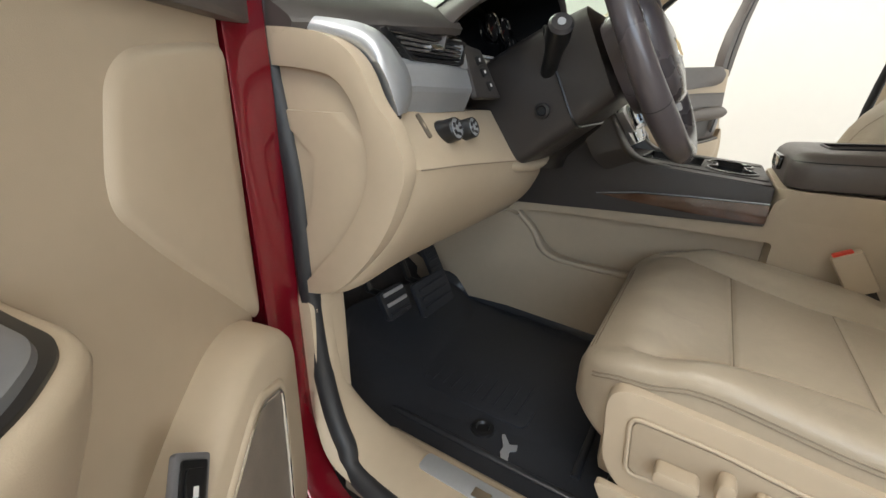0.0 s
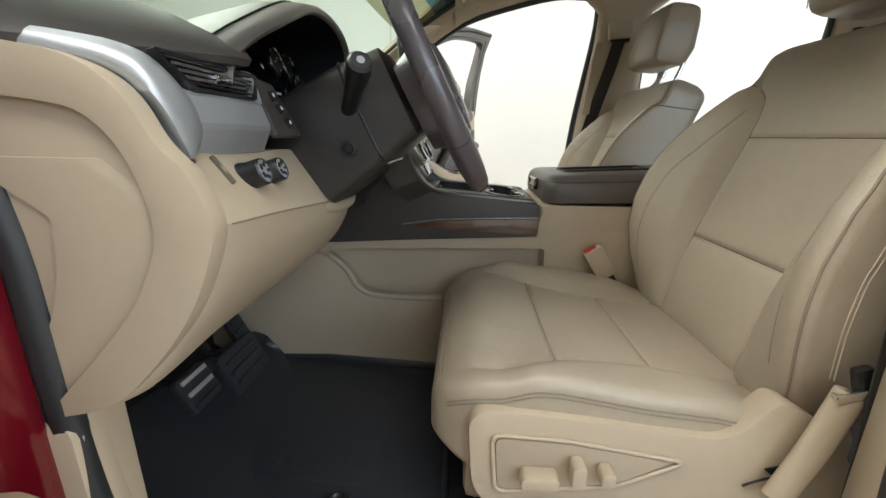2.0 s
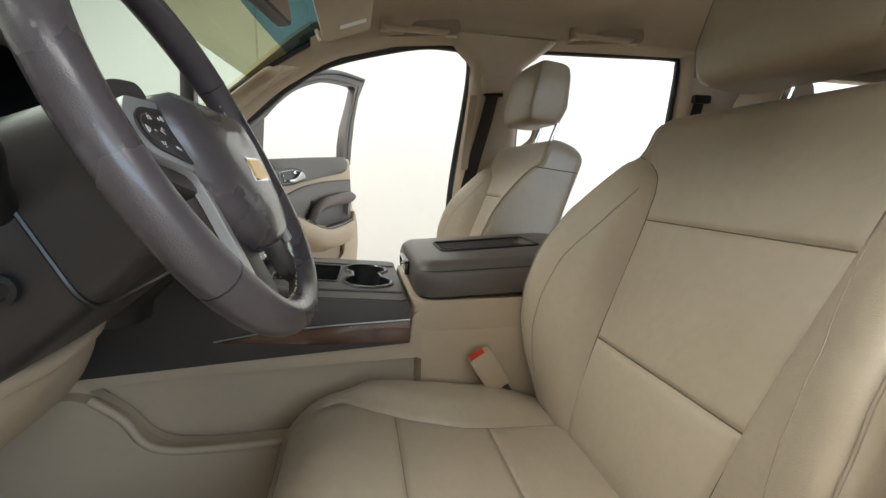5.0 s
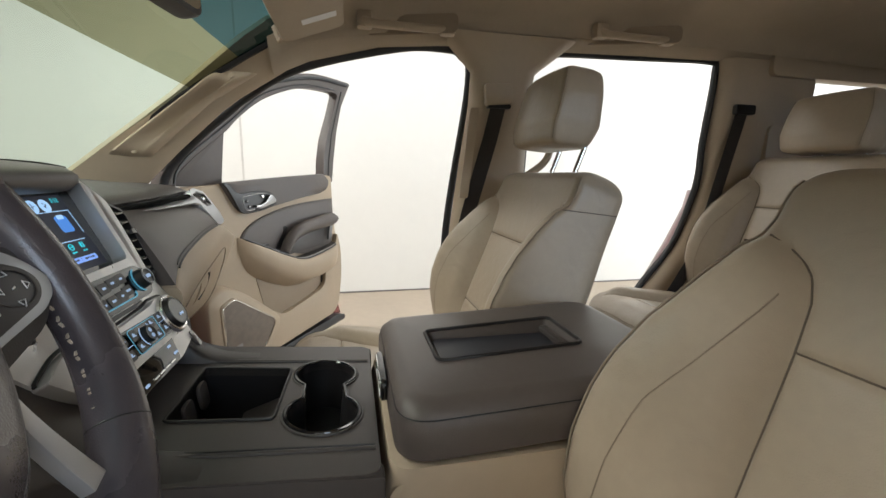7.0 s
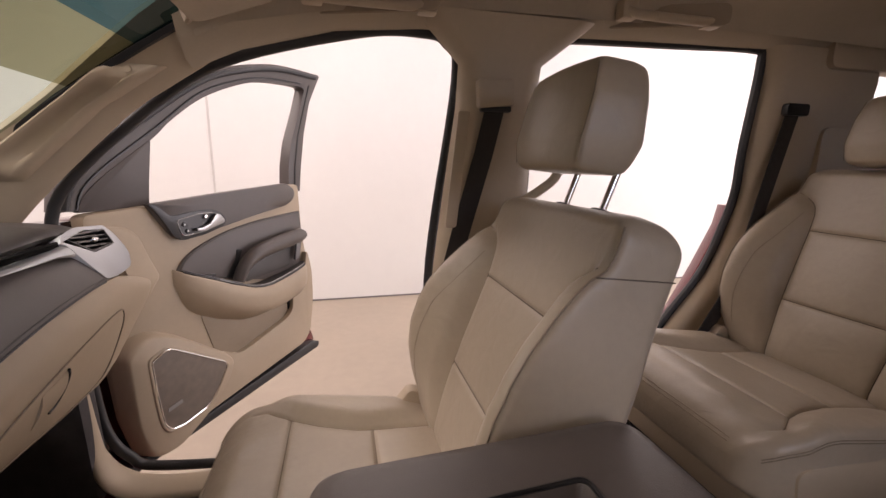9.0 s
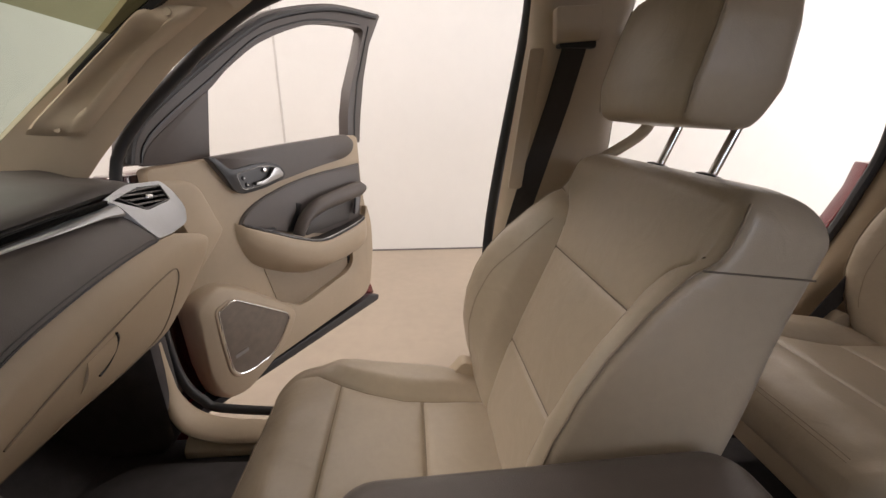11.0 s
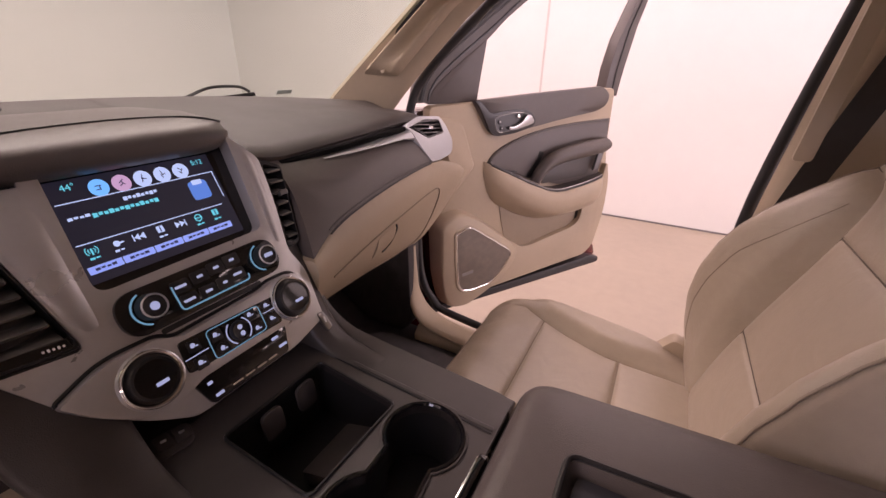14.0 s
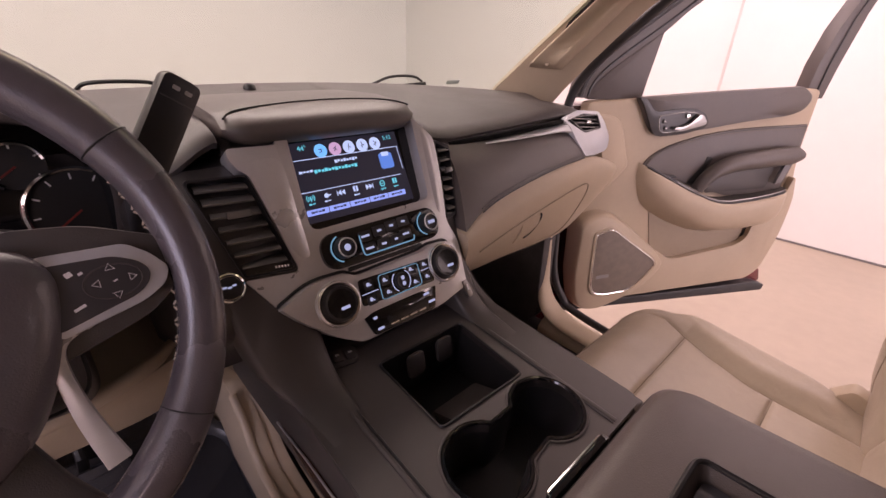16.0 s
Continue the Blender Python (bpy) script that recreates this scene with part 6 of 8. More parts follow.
for k in range(2):
    m = DM @ pose(-0.096 + 0.017 * k, 0.162 - 0.004 * k, 0.003, 0, 0, -12)
    b = finish("seat_heat_button", Geo().plate(m, rrect(0.015, 0.022, 0.004), 0.003), BROWN, hm, "seat heating button", bevel=0.001)
    finish("marking", Geo().plate(m @ pose(0, 0, 0.0031), rrect(0.0055, 0.0035, 0.001), 0.0004), WHITE, b)
m = Matrix(((0.42, 0, 0.908, 0.1205), (0.75, 0.56, -0.345, 0.545), (-0.51, 0.828, 0.236, 1.008), (0, 0, 0, 1)))
sd = finish("side_switch", Geo().plate(on_stack(0.125, -0.040, -0.004), rounded([(-0.007, 0.014), (0.004, 0.014), (0.009, -0.013), (-0.002, -0.016)], 0.004), 0.0062), HANDLE, con, "silver side switch", bevel=0.002)
finish("marking", Geo().plate(on_stack(0.125, -0.038, 0.0032), rrect(0.003, 0.009, 0.001), 0.0004), WHITE, sd)
for xa, xb in ((0.104, 0.152), (-0.170, -0.112)):
    curve = spline([on_stack(0, 0.085, -0.004).translation, on_stack(0, 0.02, -0.004).translation, on_stack(0, -0.035, -0.004).translation, Vector((0.003, 0.526, 1.006)), Vector((0.003, 0.500, 0.9945)), Vector((0.003, 0.455, 0.9868)), Vector((0.003, 0.40, 0.9790))], 5)
    rings = []
    for i, q in enumerate(curve):
        e = smooth01(i, 0, 8)
        a_, b_ = (xa, xb) if xa > 0 else (xa - 0.034 * (1 - smooth01(i, 2, 22)), xb)
        rings.append([(a_, q.y + 0.004, q.z - 0.004), (a_ + 0.006, q.y, q.z), (b_ - 0.008, q.y, q.z), (b_ - 0.002, q.y + 0.003, q.z - 0.003), (b_, q.y + 0.010, q.z - 0.008), (b_, q.y + 0.06, q.z - 0.03), (a_, q.y + 0.06, q.z - 0.03)])
    finish("console_flange", Geo().loft(rings), BROWN, con, "dark brown flange sweeping up to the stack", sharp=50)
for q in (-0.121, 0.106):
    finish("deck_groove", Geo().tube([DM @ Vector((q, y, 0.0004)) for y in np.linspace(-0.13, 0.165, 8)], 0.0016, 6), BLACK, con, "dark groove along the deck edge")
    finish("deck_ridge", Geo().tube([DM @ Vector((q + math.copysign(0.006, q), y, 0.0)) for y in np.linspace(-0.13, 0.165, 8)], 0.0035, 8, flat=0.7), BROWN, con, "raised deck border", sharp=80)
for s in (1, -1):
    x0 = s * 0.150
    g = Geo()
    side_plate(g, x0, rounded([(0.262, 0.968), (0.44, 0.984), (0.53, 0.993), (0.575, 1.02), (0.61, 1.08), (0.80, 1.08), (0.80, 0.86), (0.55, 0.875), (0.262, 0.890)], [0.004, 0.03, 0.03, 0.04, 0.02, 0.01, 0.01, 0.05, 0.004]), s * 0.024)
    finish("side_cheek", g, BROWN, con, "dark brown side cheek", bevel=0.006)
    g = Geo()
    side_plate(g, s * 0.172, rounded([(0.262, 0.934), (0.40, 0.930), (0.50, 0.925), (0.585, 0.912), (0.50, 0.905), (0.40, 0.898), (0.262, 0.896)], 0.006), s * 0.006)
    finish("wood_strip", g, WOOD, con, "glossy dark wood strip", bevel=0.003)
    finish("chrome_line", Geo().tube([(s * 0.178, 0.262, 0.937), (s * 0.178, 0.40, 0.933), (s * 0.178, 0.50, 0.928), (s * 0.177, 0.59, 0.914)], 0.0014, 6), SILVER, con, "thin silver line")
    pocket = rounded([(0.785, 0.838), (0.738, 0.800), (0.702, 0.748), (0.668, 0.731), (0.60, 0.724), (0.24, 0.728), (0.24, 0.858), (0.55, 0.852), (0.72, 0.846)], [0.006, 0.03, 0.03, 0.03, 0.03, 0.01, 0.01, 0.03, 0.02])
    PM = Matrix(((0, 0, 1, max(s * 0.145, s * 0.165)), (1, 0, 0, 0), (0, 1, 0, 0), (0, 0, 0, 1)))
    finish("side_panel", plate_holes(PM, rounded([(0.262, 0.893), (0.55, 0.878), (0.80, 0.862), (1.15, 0.862), (1.15, 0.52), (-0.16, 0.52), (-0.14, 0.80), (0.0, 0.93), (0.255, 0.950)], 0.02), [pocket], 0.020), TAN, con, "tan plastic console side", bevel=0.004)
    finish("pocket_back", side_plate(Geo(), s * 0.131, [(0.50 + (y - 0.50) * 1.05, 0.78 + (z - 0.78) * 1.12) for y, z in pocket], s * 0.006), TAN, con, "tan back of the map pocket")
    g = Geo()
    side_plate(g, s * 0.164, rounded([(1.10, 0.52), (1.10, 0.70), (0.80, 0.845), (0.728, 0.80), (0.690, 0.737), (0.60, 0.728), (0.20, 0.735), (0.20, 0.52)], [0.01, 0.05, 0.03, 0.05, 0.05, 0.05, 0.02, 0.01]), s * 0.028)
    finish("pocket_lip", Geo().tube(spline([(s * 0.190, 0.77, 0.834), (s * 0.190, 0.728, 0.797), (s * 0.190, 0.705, 0.757), (s * 0.190, 0.672, 0.736), (s * 0.190, 0.60, 0.729), (s * 0.190, 0.40, 0.731), (s * 0.190, 0.20, 0.735)], 6), 0.0075, 10), TAN, con, "rounded pocket lip", sharp=80)
    finish("pocket_panel", g, TAN, con, "tan map pocket moulding", bevel=0.006)
finish("pedestal", Geo().loft([[(x, y, z) for x, y in rrect(w, d, 0.03, 5, 0, cy)] for z, w, d, cy in ((0.52, 0.32, 0.40, 0.05), (0.85, 0.32, 0.40, 0.05), (0.93, 0.334, 0.42, 0.055), (0.966, 0.330, 0.40, 0.055))]), TAN, con, "tan armrest pedestal", sharp=50)
finish("front_infill", Geo().box(pose(0, 0.66, 0.93), 0.29, 0.16, 0.12), BROWN, con, bevel=0.01)

# armrest lid with its tray
arm = thing("armrest_lid", (0, 0.05, 0.966), "dark brown padded armrest lid with a phone tray", "armrest")
def lid_ring(inset, z, hole=None):
    if hole is None:
        return [(x, y, z + 0.012 * smooth01(-y, -0.20, 0.1)) for x, y in rrect(0.332 - 2 * inset, 0.42 - 2 * inset, max(0.01, 0.045 - inset * 0.5), 8, 0, 0.040)]
    w, d, r, cx_, cy_ = hole
    return [(x, y, z + 0.012 * smooth01(-y, -0.20, 0.1)) for x, y in rrect(w, d, r, 8, cx_, cy_)]
tray = (0.112, 0.218, 0.014, 0.006, 0.070)
g = Geo().loft([lid_ring(0.012, 0.966), lid_ring(0.002, 0.972), lid_ring(0.0, 0.985), lid_ring(0.0, 1.008), lid_ring(0.005, 1.024), lid_ring(0.016, 1.034), lid_ring(0.030, 1.037), lid_ring(0, 1.037, tray), lid_ring(0, 1.030, (0.104, 0.210, 0.012, 0.006, 0.070)), lid_ring(0, 1.016, (0.096, 0.200, 0.010, 0.006, 0.070))])
finish("lid", g, BROWNL, arm, "dark brown padded lid", sharp=45)
finish("tray_frame", Geo().tube(lid_ring(0, 1.038, (0.114, 0.220, 0.014, 0.006, 0.070)), 0.0030, 8, closed=True), BLACK, arm, "black tray frame")
finish("tray_mat", Geo().plate(pose(0.006, 0.070, 1.024), rrect(0.094, 0.198, 0.010), 0.002), RUBBER, arm, "black rubber tray mat")
finish("tray_grip", Geo().box(pose(0.006, -0.020, 1.038, 0, 0, 0), 0.075, 0.014, 0.010), BROWN, arm, "raised grip", bevel=0.003)
finish("lid_seam", Geo().tube(lid_ring(0.004, 1.020), 0.0012, 5, closed=True), BLACK, arm, "stitched seam")
lt = finish("latch", Geo().plate(pose(-0.01, 0.2505, 1.005, 90, 0, 180), rrect(0.105, 0.030, 0.010), 0.008), GLOSS, arm, "black latch", bevel=0.002)
finish("latch_line", Geo().tube([(-0.01 + x, 0.259, 1.005 + z) for x, z in rrect(0.098, 0.024, 0.008)], 0.0012, 5, closed=True), CHROME, lt, "chrome edge")


# ---- front doors ----
def car_door(side, hinge, degrees, name, label, badge=True):
    """A door swung open about its hinge; local u runs from the hinge to the rear edge, z up, w into the cabin."""
    a = radians(degrees)
    d = Vector((side * math.sin(a), -math.cos(a), 0))
    nn = Vector((-side * math.cos(a), -math.sin(a), 0))
    M = Matrix((d, Vector((0, 0, 1)), nn)).transposed().to_4x4()
    M.translation = Vector((hinge[0], hinge[1], 0))
    at = thing(name, (hinge[0] + d.x * 0.5, hinge[1] + d.y * 0.5, 0.47), label, "car door", "front doors")

    def line(pts, w):
        return [M @ Vector((p[0], p[1], w)) for p in pts]

    def sp(pts, n=6):
        return [(q.x, q.y) for q in spline([(x, y, 0) for x, y in pts], n)]

    def dome(poly, steps, cu, cz):
        """A soft-edged plate: the outline drawn in about a centre while it rises."""
        return Geo().loft([[M @ Vector((cu + (x - cu) * f, cz + (y - cz) * f, w)) for x, y in poly] for f, w in steps])

    body = rounded([(0.02, 0.47), (1.05, 0.50), (1.03, 0.70), (1.02, 1.0), (0.99, 1.25), (0.28, 1.235), (0.06, 1.22), (0.03, 0.9)], 0.03)
    finish("outer_skin", Geo().plate(M @ pose(0, 0, -0.13), body, 0.075), RED, at, "red painted outer skin", bevel=0.008)
    panel = rounded([(0.165, 0.495), (0.92, 0.545), (0.972, 0.59), (1.006, 0.75), (1.004, 0.90), (0.972, 1.06), (0.962, 1.285), (0.27, 1.246), (0.09, 1.235), (0.095, 1.0), (0.112, 0.84), (0.125, 0.60)], [0.05, 0.03, 0.04, 0.05, 0.05, 0.04, 0.025, 0.02, 0.02, 0.03, 0.05, 0.04])
    inner = finish("inner_panel", Geo().plate(M @ pose(0, 0, -0.055), panel, 0.055), TAN, at, "tan plastic inner panel", bevel=0.010)
    finish("bottom_seal", Geo().plate(M @ pose(0, 0, -0.075), rounded([(0.06, 0.455), (1.04, 0.474), (1.046, 0.500), (0.985, 0.520), (0.06, 0.482)], 0.008), 0.085), SEAL, at, "dark sill seal", bevel=0.006)
    finish("door_foot", Geo().plate(M @ pose(0, 0, -0.06), rounded([(0.90, 0.495), (1.05, 0.503), (1.028, 0.56), (0.98, 0.575)], 0.01), 0.035), RED, at, "red painted lower corner", bevel=0.006)
    # passenger side: shade painted in by a darker copy of the red
    finish("shut_face", Geo().plate(M @ pose(0, 0, -0.12), rounded([(0.0, 0.50), (0.16, 0.50), (0.16, 1.0), (0.11, 1.05), (0.10, 1.22), (0.02, 1.22)], 0.01), 0.075), SHADERED if badge else RED, at, "painted front shut face", bevel=0.004)
    for z in (0.60, 0.68, 0.86, 0.93) if badge else (0.68, 0.86):
        finish("hinge_bolt", Geo().turned(M @ pose(0.06, z, -0.046), [(0.009, 0), (0.009, 0.004), (0.005, 0.006)], 10), BLACK, at, "dark hinge bolt", sharp=35)
    # window frame
    outer = sp([(0.055, 1.245), (0.075, 1.325), (0.135, 1.394), (0.315, 1.532), (0.485, 1.645), (0.604, 1.702), (0.791, 1.755), (0.948, 1.781), (1.195, 1.792)]) + [(1.205, 1.785), (1.119, 1.66), (1.066, 1.518), (1.030, 1.36), (1.012, 1.25)]
    inn = [(0.934, 1.25), (0.944, 1.36), (0.972, 1.467), (1.040, 1.606)] + sp([(1.082, 1.705), (1.045, 1.716), (0.842, 1.698), (0.696, 1.662), (0.529, 1.592), (0.401, 1.506), (0.325, 1.440), (0.195, 1.350), (0.125, 1.290), (0.11, 1.245)])
    fr = finish("window_frame", plate_holes(M @ pose(0, 0, -0.030), outer + inn, [], 0.05), mat_frame, at, "dark brown window frame", bevel=0.004)
    up_line = sp([(0.07, 1.25), (0.092, 1.315), (0.150, 1.382), (0.328, 1.516), (0.495, 1.628), (0.612, 1.684), (0.795, 1.738), (0.95, 1.764), (1.165, 1.776)])
    finish("frame_seal", Geo().tube(line(up_line, -0.026), 0.0105, 8), SEAL, fr, "black rubber seal")
    lo_line = sp([(0.10, 1.25), (0.118, 1.298), (0.182, 1.360), (0.345, 1.478), (0.515, 1.604), (0.690, 1.676), (0.842, 1.712), (1.055, 1.730)])
    finish("frame_groove", Geo().tube(line(lo_line, -0.029), 0.0035, 6), BLACK, fr, "dark groove along the frame")
    finish("rear_groove", Geo().tube(line([(0.975, 1.25), (0.986, 1.36), (1.018, 1.50), (1.078, 1.640), (1.118, 1.730)], -0.029), 0.0035, 6), BLACK, fr, "dark groove along the rear post")
    finish("sail_panel", Geo().plate(M @ pose(0, 0, -0.05), sp([(0.10, 1.24), (0.12, 1.285), (0.195, 1.350), (0.318, 1.438)], 4) + [(0.292, 1.24)], 0.022), mat_frame, fr, "dark brown mirror corner panel", bevel=0.003)
    finish("window_guide", Geo().tube(line([(0.296, 1.25), (0.326, 1.44)], -0.045), 0.006, 8), SEAL, fr, "window guide")
    # belt strip: padded leather with a rounded rear end
    if badge:
        belt_o = rounded([(0.252, 1.252), (0.536, 1.273), (0.829, 1.290), (0.876, 1.292), (0.926, 1.258), (0.908, 1.218), (0.854, 1.197), (0.688, 1.178), (0.518, 1.150), (0.36, 1.132), (0.32, 1.15)], [0.006, 0.1, 0.06, 0.03, 0.03, 0.03, 0.06, 0.1, 0.06, 0.02, 0.02])
    else:
        belt_o = rounded([(0.0, 1.245), (0.276, 1.252), (0.90, 1.290), (0.926, 1.258), (0.854, 1.197), (0.50, 1.186), (0.225, 1.186), (0.0, 1.192)], 0.012)
    finish("belt_strip", dome(belt_o, ((1.0, -0.002), (1.0, 0.008), (0.992, 0.013), (0.97, 0.016), (0.5, 0.017)), 0.58, 1.215), BROWNL, inner, "dark brown leather belt strip", sharp=60)
    # handle in its surround
    hu = 0.0 if badge else 0.12
    sur = rounded([(0.252, 1.250), (0.266, 1.236), (0.292, 1.198), (0.322, 1.145), (0.350, 1.130), (0.438, 1.137), (0.516, 1.157), (0.527, 1.176), (0.508, 1.202), (0.474, 1.218), (0.418, 1.220), (0.316, 1.208), (0.290, 1.238), (0.268, 1.252)], [0.004, 0.01, 0.03, 0.012, 0.012, 0.03, 0.012, 0.01, 0.012, 0.016, 0.03, 0.02, 0.02, 0.004])
    hs = finish("handle_surround", Geo().plate(M @ pose(hu, 0, 0.006), sur, 0.016), BLACK, inner, "black handle surround", bevel=0.004)
    cup_o = rounded([(0.335, 1.196), (0.420, 1.209), (0.474, 1.206), (0.502, 1.192), (0.512, 1.172), (0.440, 1.150), (0.362, 1.142), (0.345, 1.152)], 0.012)
    finish("handle_bezel", Geo().tube([M @ Vector((x + hu, y, 0.0225)) for x, y in cup_o], 0.0016, 6, closed=True), HANDLE, hs, "thin satin bezel")
    finish("handle_cup", Geo().plate(M @ pose(hu, 0, 0.0222), cup_o, 0.0006), BLACK, hs)
    lever = rounded([(0.392, 1.153), (0.430, 1.152), (0.464, 1.160), (0.505, 1.170), (0.507, 1.180), (0.490, 1.200), (0.474, 1.203), (0.462, 1.190), (0.448, 1.174), (0.420, 1.164), (0.394, 1.163)], 0.006, 3)
    finish("door_handle", Geo().plate(M @ pose(hu, 0, 0.024), lever, 0.012), HANDLE, hs, "satin silver door handle", bevel=0.003)
    finish("lock_knob", Geo().plate(M @ pose(0.437 + hu, 1.197, 0.023), circle(0.0065, 14), 0.008), CHROME, hs, "chrome lock knob", bevel=0.001)
    for q, z in ((0.358, 1.180), (0.368, 1.158)):
        finish("lock_button", Geo().plate(M @ pose(q + hu, z, 0.0226), circle(0.0075, 14), 0.004), BLACK, hs, "round lock button", bevel=0.001)
        finish("marking", Geo().plate(M @ pose(q + hu, z, 0.0268), rrect(0.005, 0.005, 0.001), 0.0004), WHITE, hs)
    # leather insert with its stitched edge
    if badge:
        top_i = sp([(0.330, 1.032), (0.351, 1.060), (0.395, 1.088), (0.468, 1.114), (0.574, 1.138), (0.722, 1.155), (0.950, 1.166)], 5)
        ins = top_i + [(0.958, 1.05), (0.93, 0.92), (0.70, 0.91), (0.55, 0.95), (0.40, 1.0)]
        finish("leather_insert", dome(ins, ((1.0, -0.002), (1.0, 0.004), (0.992, 0.009), (0.96, 0.010)), 0.65, 1.03), BROWNL, inner, "dark brown stitched leather insert", sharp=60)
        for e in (0.008, 0.013):
            finish("insert_seam", Geo().tube(line([(0.65 + (x - 0.65) * (1 - e * 2.4), 1.03 + (z - 1.03) * (1 - e * 6)) for x, z in top_i], 0.0098), 0.0009, 5), BLACK if e < 0.01 else SEAM, inner, "stitched seam")
    us = np.linspace(0, 1, 33)
    if badge:
        # armrest ledge: its edge line falls from the front tip and rises to the rear
        def edge_z(u):
            return lerp(u, [0.318, 0.345, 0.417, 0.50, 0.593, 0.640, 0.686, 0.791, 0.90, 0.945], [1.036, 1.018, 0.984, 0.944, 0.908, 0.897, 0.894, 0.903, 0.919, 0.926])

        def ledge_w(u):
            return lerp(u, [0.318, 0.335, 0.37, 0.45, 0.60, 0.70, 0.86, 0.92, 0.945], [0.006, 0.030, 0.050, 0.066, 0.074, 0.074, 0.066, 0.056, 0.030])

        rings, tops = [], []
        for t in us:
            u = 0.318 + 0.627 * t
            zt, w = edge_z(u), ledge_w(u)
            zb = lerp(u, [0.318, 0.34, 0.40, 0.474, 0.581, 0.674, 0.779, 0.89, 0.945], [1.01, 0.955, 0.905, 0.860, 0.811, 0.790, 0.791, 0.806, 0.83])
            zu = zb - lerp(u, [0.318, 0.36, 0.55, 0.80, 0.945], [0.02, 0.05, 0.035, 0.012, 0.0])
            h = zt - zb
            rings.append([M @ Vector((u, z, ww)) for z, ww in ((zt + 0.004, -0.01), (zt + 0.004, w * 0.80), (zt + 0.001, w * 0.93), (zt - 0.006, w), (zt - 0.35 * h, w * 1.03), (zt - 0.65 * h, w * 1.0), (zt - 0.88 * h, w * 0.88), (zb, w * 0.68), (zu, 0.004), (zu, -0.01))])
            if u > 0.335:
                tops.append([M @ Vector((u, zt + e, ww)) for ww, e in ((-0.005, 0.010), (w * 0.55, 0.010), (w * 0.76, 0.0085), (w * 0.80, 0.004), (w * 0.78, -0.004), (-0.005, -0.004))])
        ar = finish("armrest", Geo().loft(rings), TAN, inner, "tan armrest ledge", sharp=50)
        finish("armrest_top", Geo().loft(tops), BROWN, ar, "dark brown armrest top", sharp=45)
        finish("edge_gap", Geo().tube([M @ Vector((u, edge_z(u) + 0.0045, ledge_w(u) * 0.84)) for u in np.linspace(0.335, 0.93, 28)], 0.0028, 6), BLACK, ar, "dark gap along the ledge")
        finish("edge_line", Geo().tube([M @ Vector((u, edge_z(u) + 0.0095, ledge_w(u) * 0.72)) for u in np.linspace(0.45, 0.93, 24)], 0.0022, 6), HANDLE, ar, "thin satin line")
        swp = [(0.350, 0.010), (0.362, 0.028), (0.40, 0.040), (0.545, 0.056), (0.560, 0.030), (0.44, 0.014)]
        finish("switch_plate", Geo().loft([[M @ Vector((u, edge_z(u) + 0.010 + e, w)) for u, w in swp] for e in (0.0, 0.0035)]), mat_switch, ar, "grey window switch plate", bevel=0.001)
        finish("window_switch", Geo().loft([[M @ Vector((u, edge_z(0.425) + 0.012 + e, w)) for u, w in ((0.405, 0.022), (0.445, 0.026), (0.445, 0.040), (0.405, 0.034))] for e in (0.0, 0.007)]), BLACK, ar, "black window switch", bevel=0.002)
        # padded pull that rises from the ledge and runs to the rear edge
        path = spline([(0.545, 0.945, 0.045), (0.572, 0.992, 0.050), (0.610, 1.022, 0.054), (0.665, 1.040, 0.056), (0.75, 1.050, 0.054), (0.86, 1.060, 0.050), (0.935, 1.064, 0.042)], 7)
        rings = []
        for i, p in enumerate(path):
            t = i / (len(path) - 1)
            r = lerp(t, [0, 0.15, 0.4, 0.8, 0.94, 1], [0.016, 0.021, 0.029, 0.033, 0.031, 0.020])
            q = path[min(i + 1, len(path) - 1)] - path[max(i - 1, 0)]
            tx = Vector((q.x, q.y)).normalized()
            rings.append([M @ Vector((p.x - tx.y * r * math.sin(b), p.y + tx.x * r * math.sin(b), p.z - 0.012 + 0.026 * math.cos(b))) for b in np.linspace(0, 2 * math.pi, 19)[:-1]])
        finish("arm_pad", Geo().loft(rings), BROWNL, ar, "dark brown padded pull", sharp=60)
        finish("pad_seam", Geo().tube([r[5] + nn * 0.0006 for r in rings[6:-2]], 0.0009, 5), SEAM, ar, "stitched seam")
        finish("pull_slot", Geo().plate(M @ pose(0, 0, 0.009), rounded([(0.515, 0.965), (0.548, 0.962), (0.596, 1.052), (0.572, 1.060), (0.568, 1.030)], 0.006), 0.004), BLACK, ar, "dark pull slot")
        finish("pull_bracket", Geo().plate(M @ pose(0, 0, 0.022), rounded([(0.872, 0.955), (0.900, 0.965), (0.912, 1.025), (0.888, 1.030)], 0.008), 0.012), mat_switch, ar, "grey pull bracket", bevel=0.003)
        # flat darker plate paints the shade of the hollow behind the pull
        finish("cup_shade", Geo().plate(M @ pose(0, 0, 0.008), rounded([(0.60, 0.925), (0.86, 0.935), (0.872, 1.02), (0.68, 1.01), (0.62, 0.97)], 0.012), 0.004), BROWN, ar, "dark brown plate for the shade in the pull cup", bevel=0.001)
    else:
        def flat_up(z):
            return Matrix(((d.x, nn.x, 0, hinge[0]), (d.y, nn.y, 0, hinge[1]), (0, 0, 1, z), (0, 0, 0, 1)))
        outer_a = rounded([(0.355, -0.03), (0.373, 0.0), (0.386, 0.030), (0.401, 0.066), (0.413, 0.082), (0.432, 0.094), (0.470, 0.112), (0.95, 0.106), (0.95, -0.03)], [0.002, 0.02, 0.03, 0.02, 0.02, 0.03, 0.05, 0.01, 0.002])
        def grown(f, e):
            return [(0.66 + (x - 0.66) * f, y - e if y > 0 else y) for x, y in outer_a]
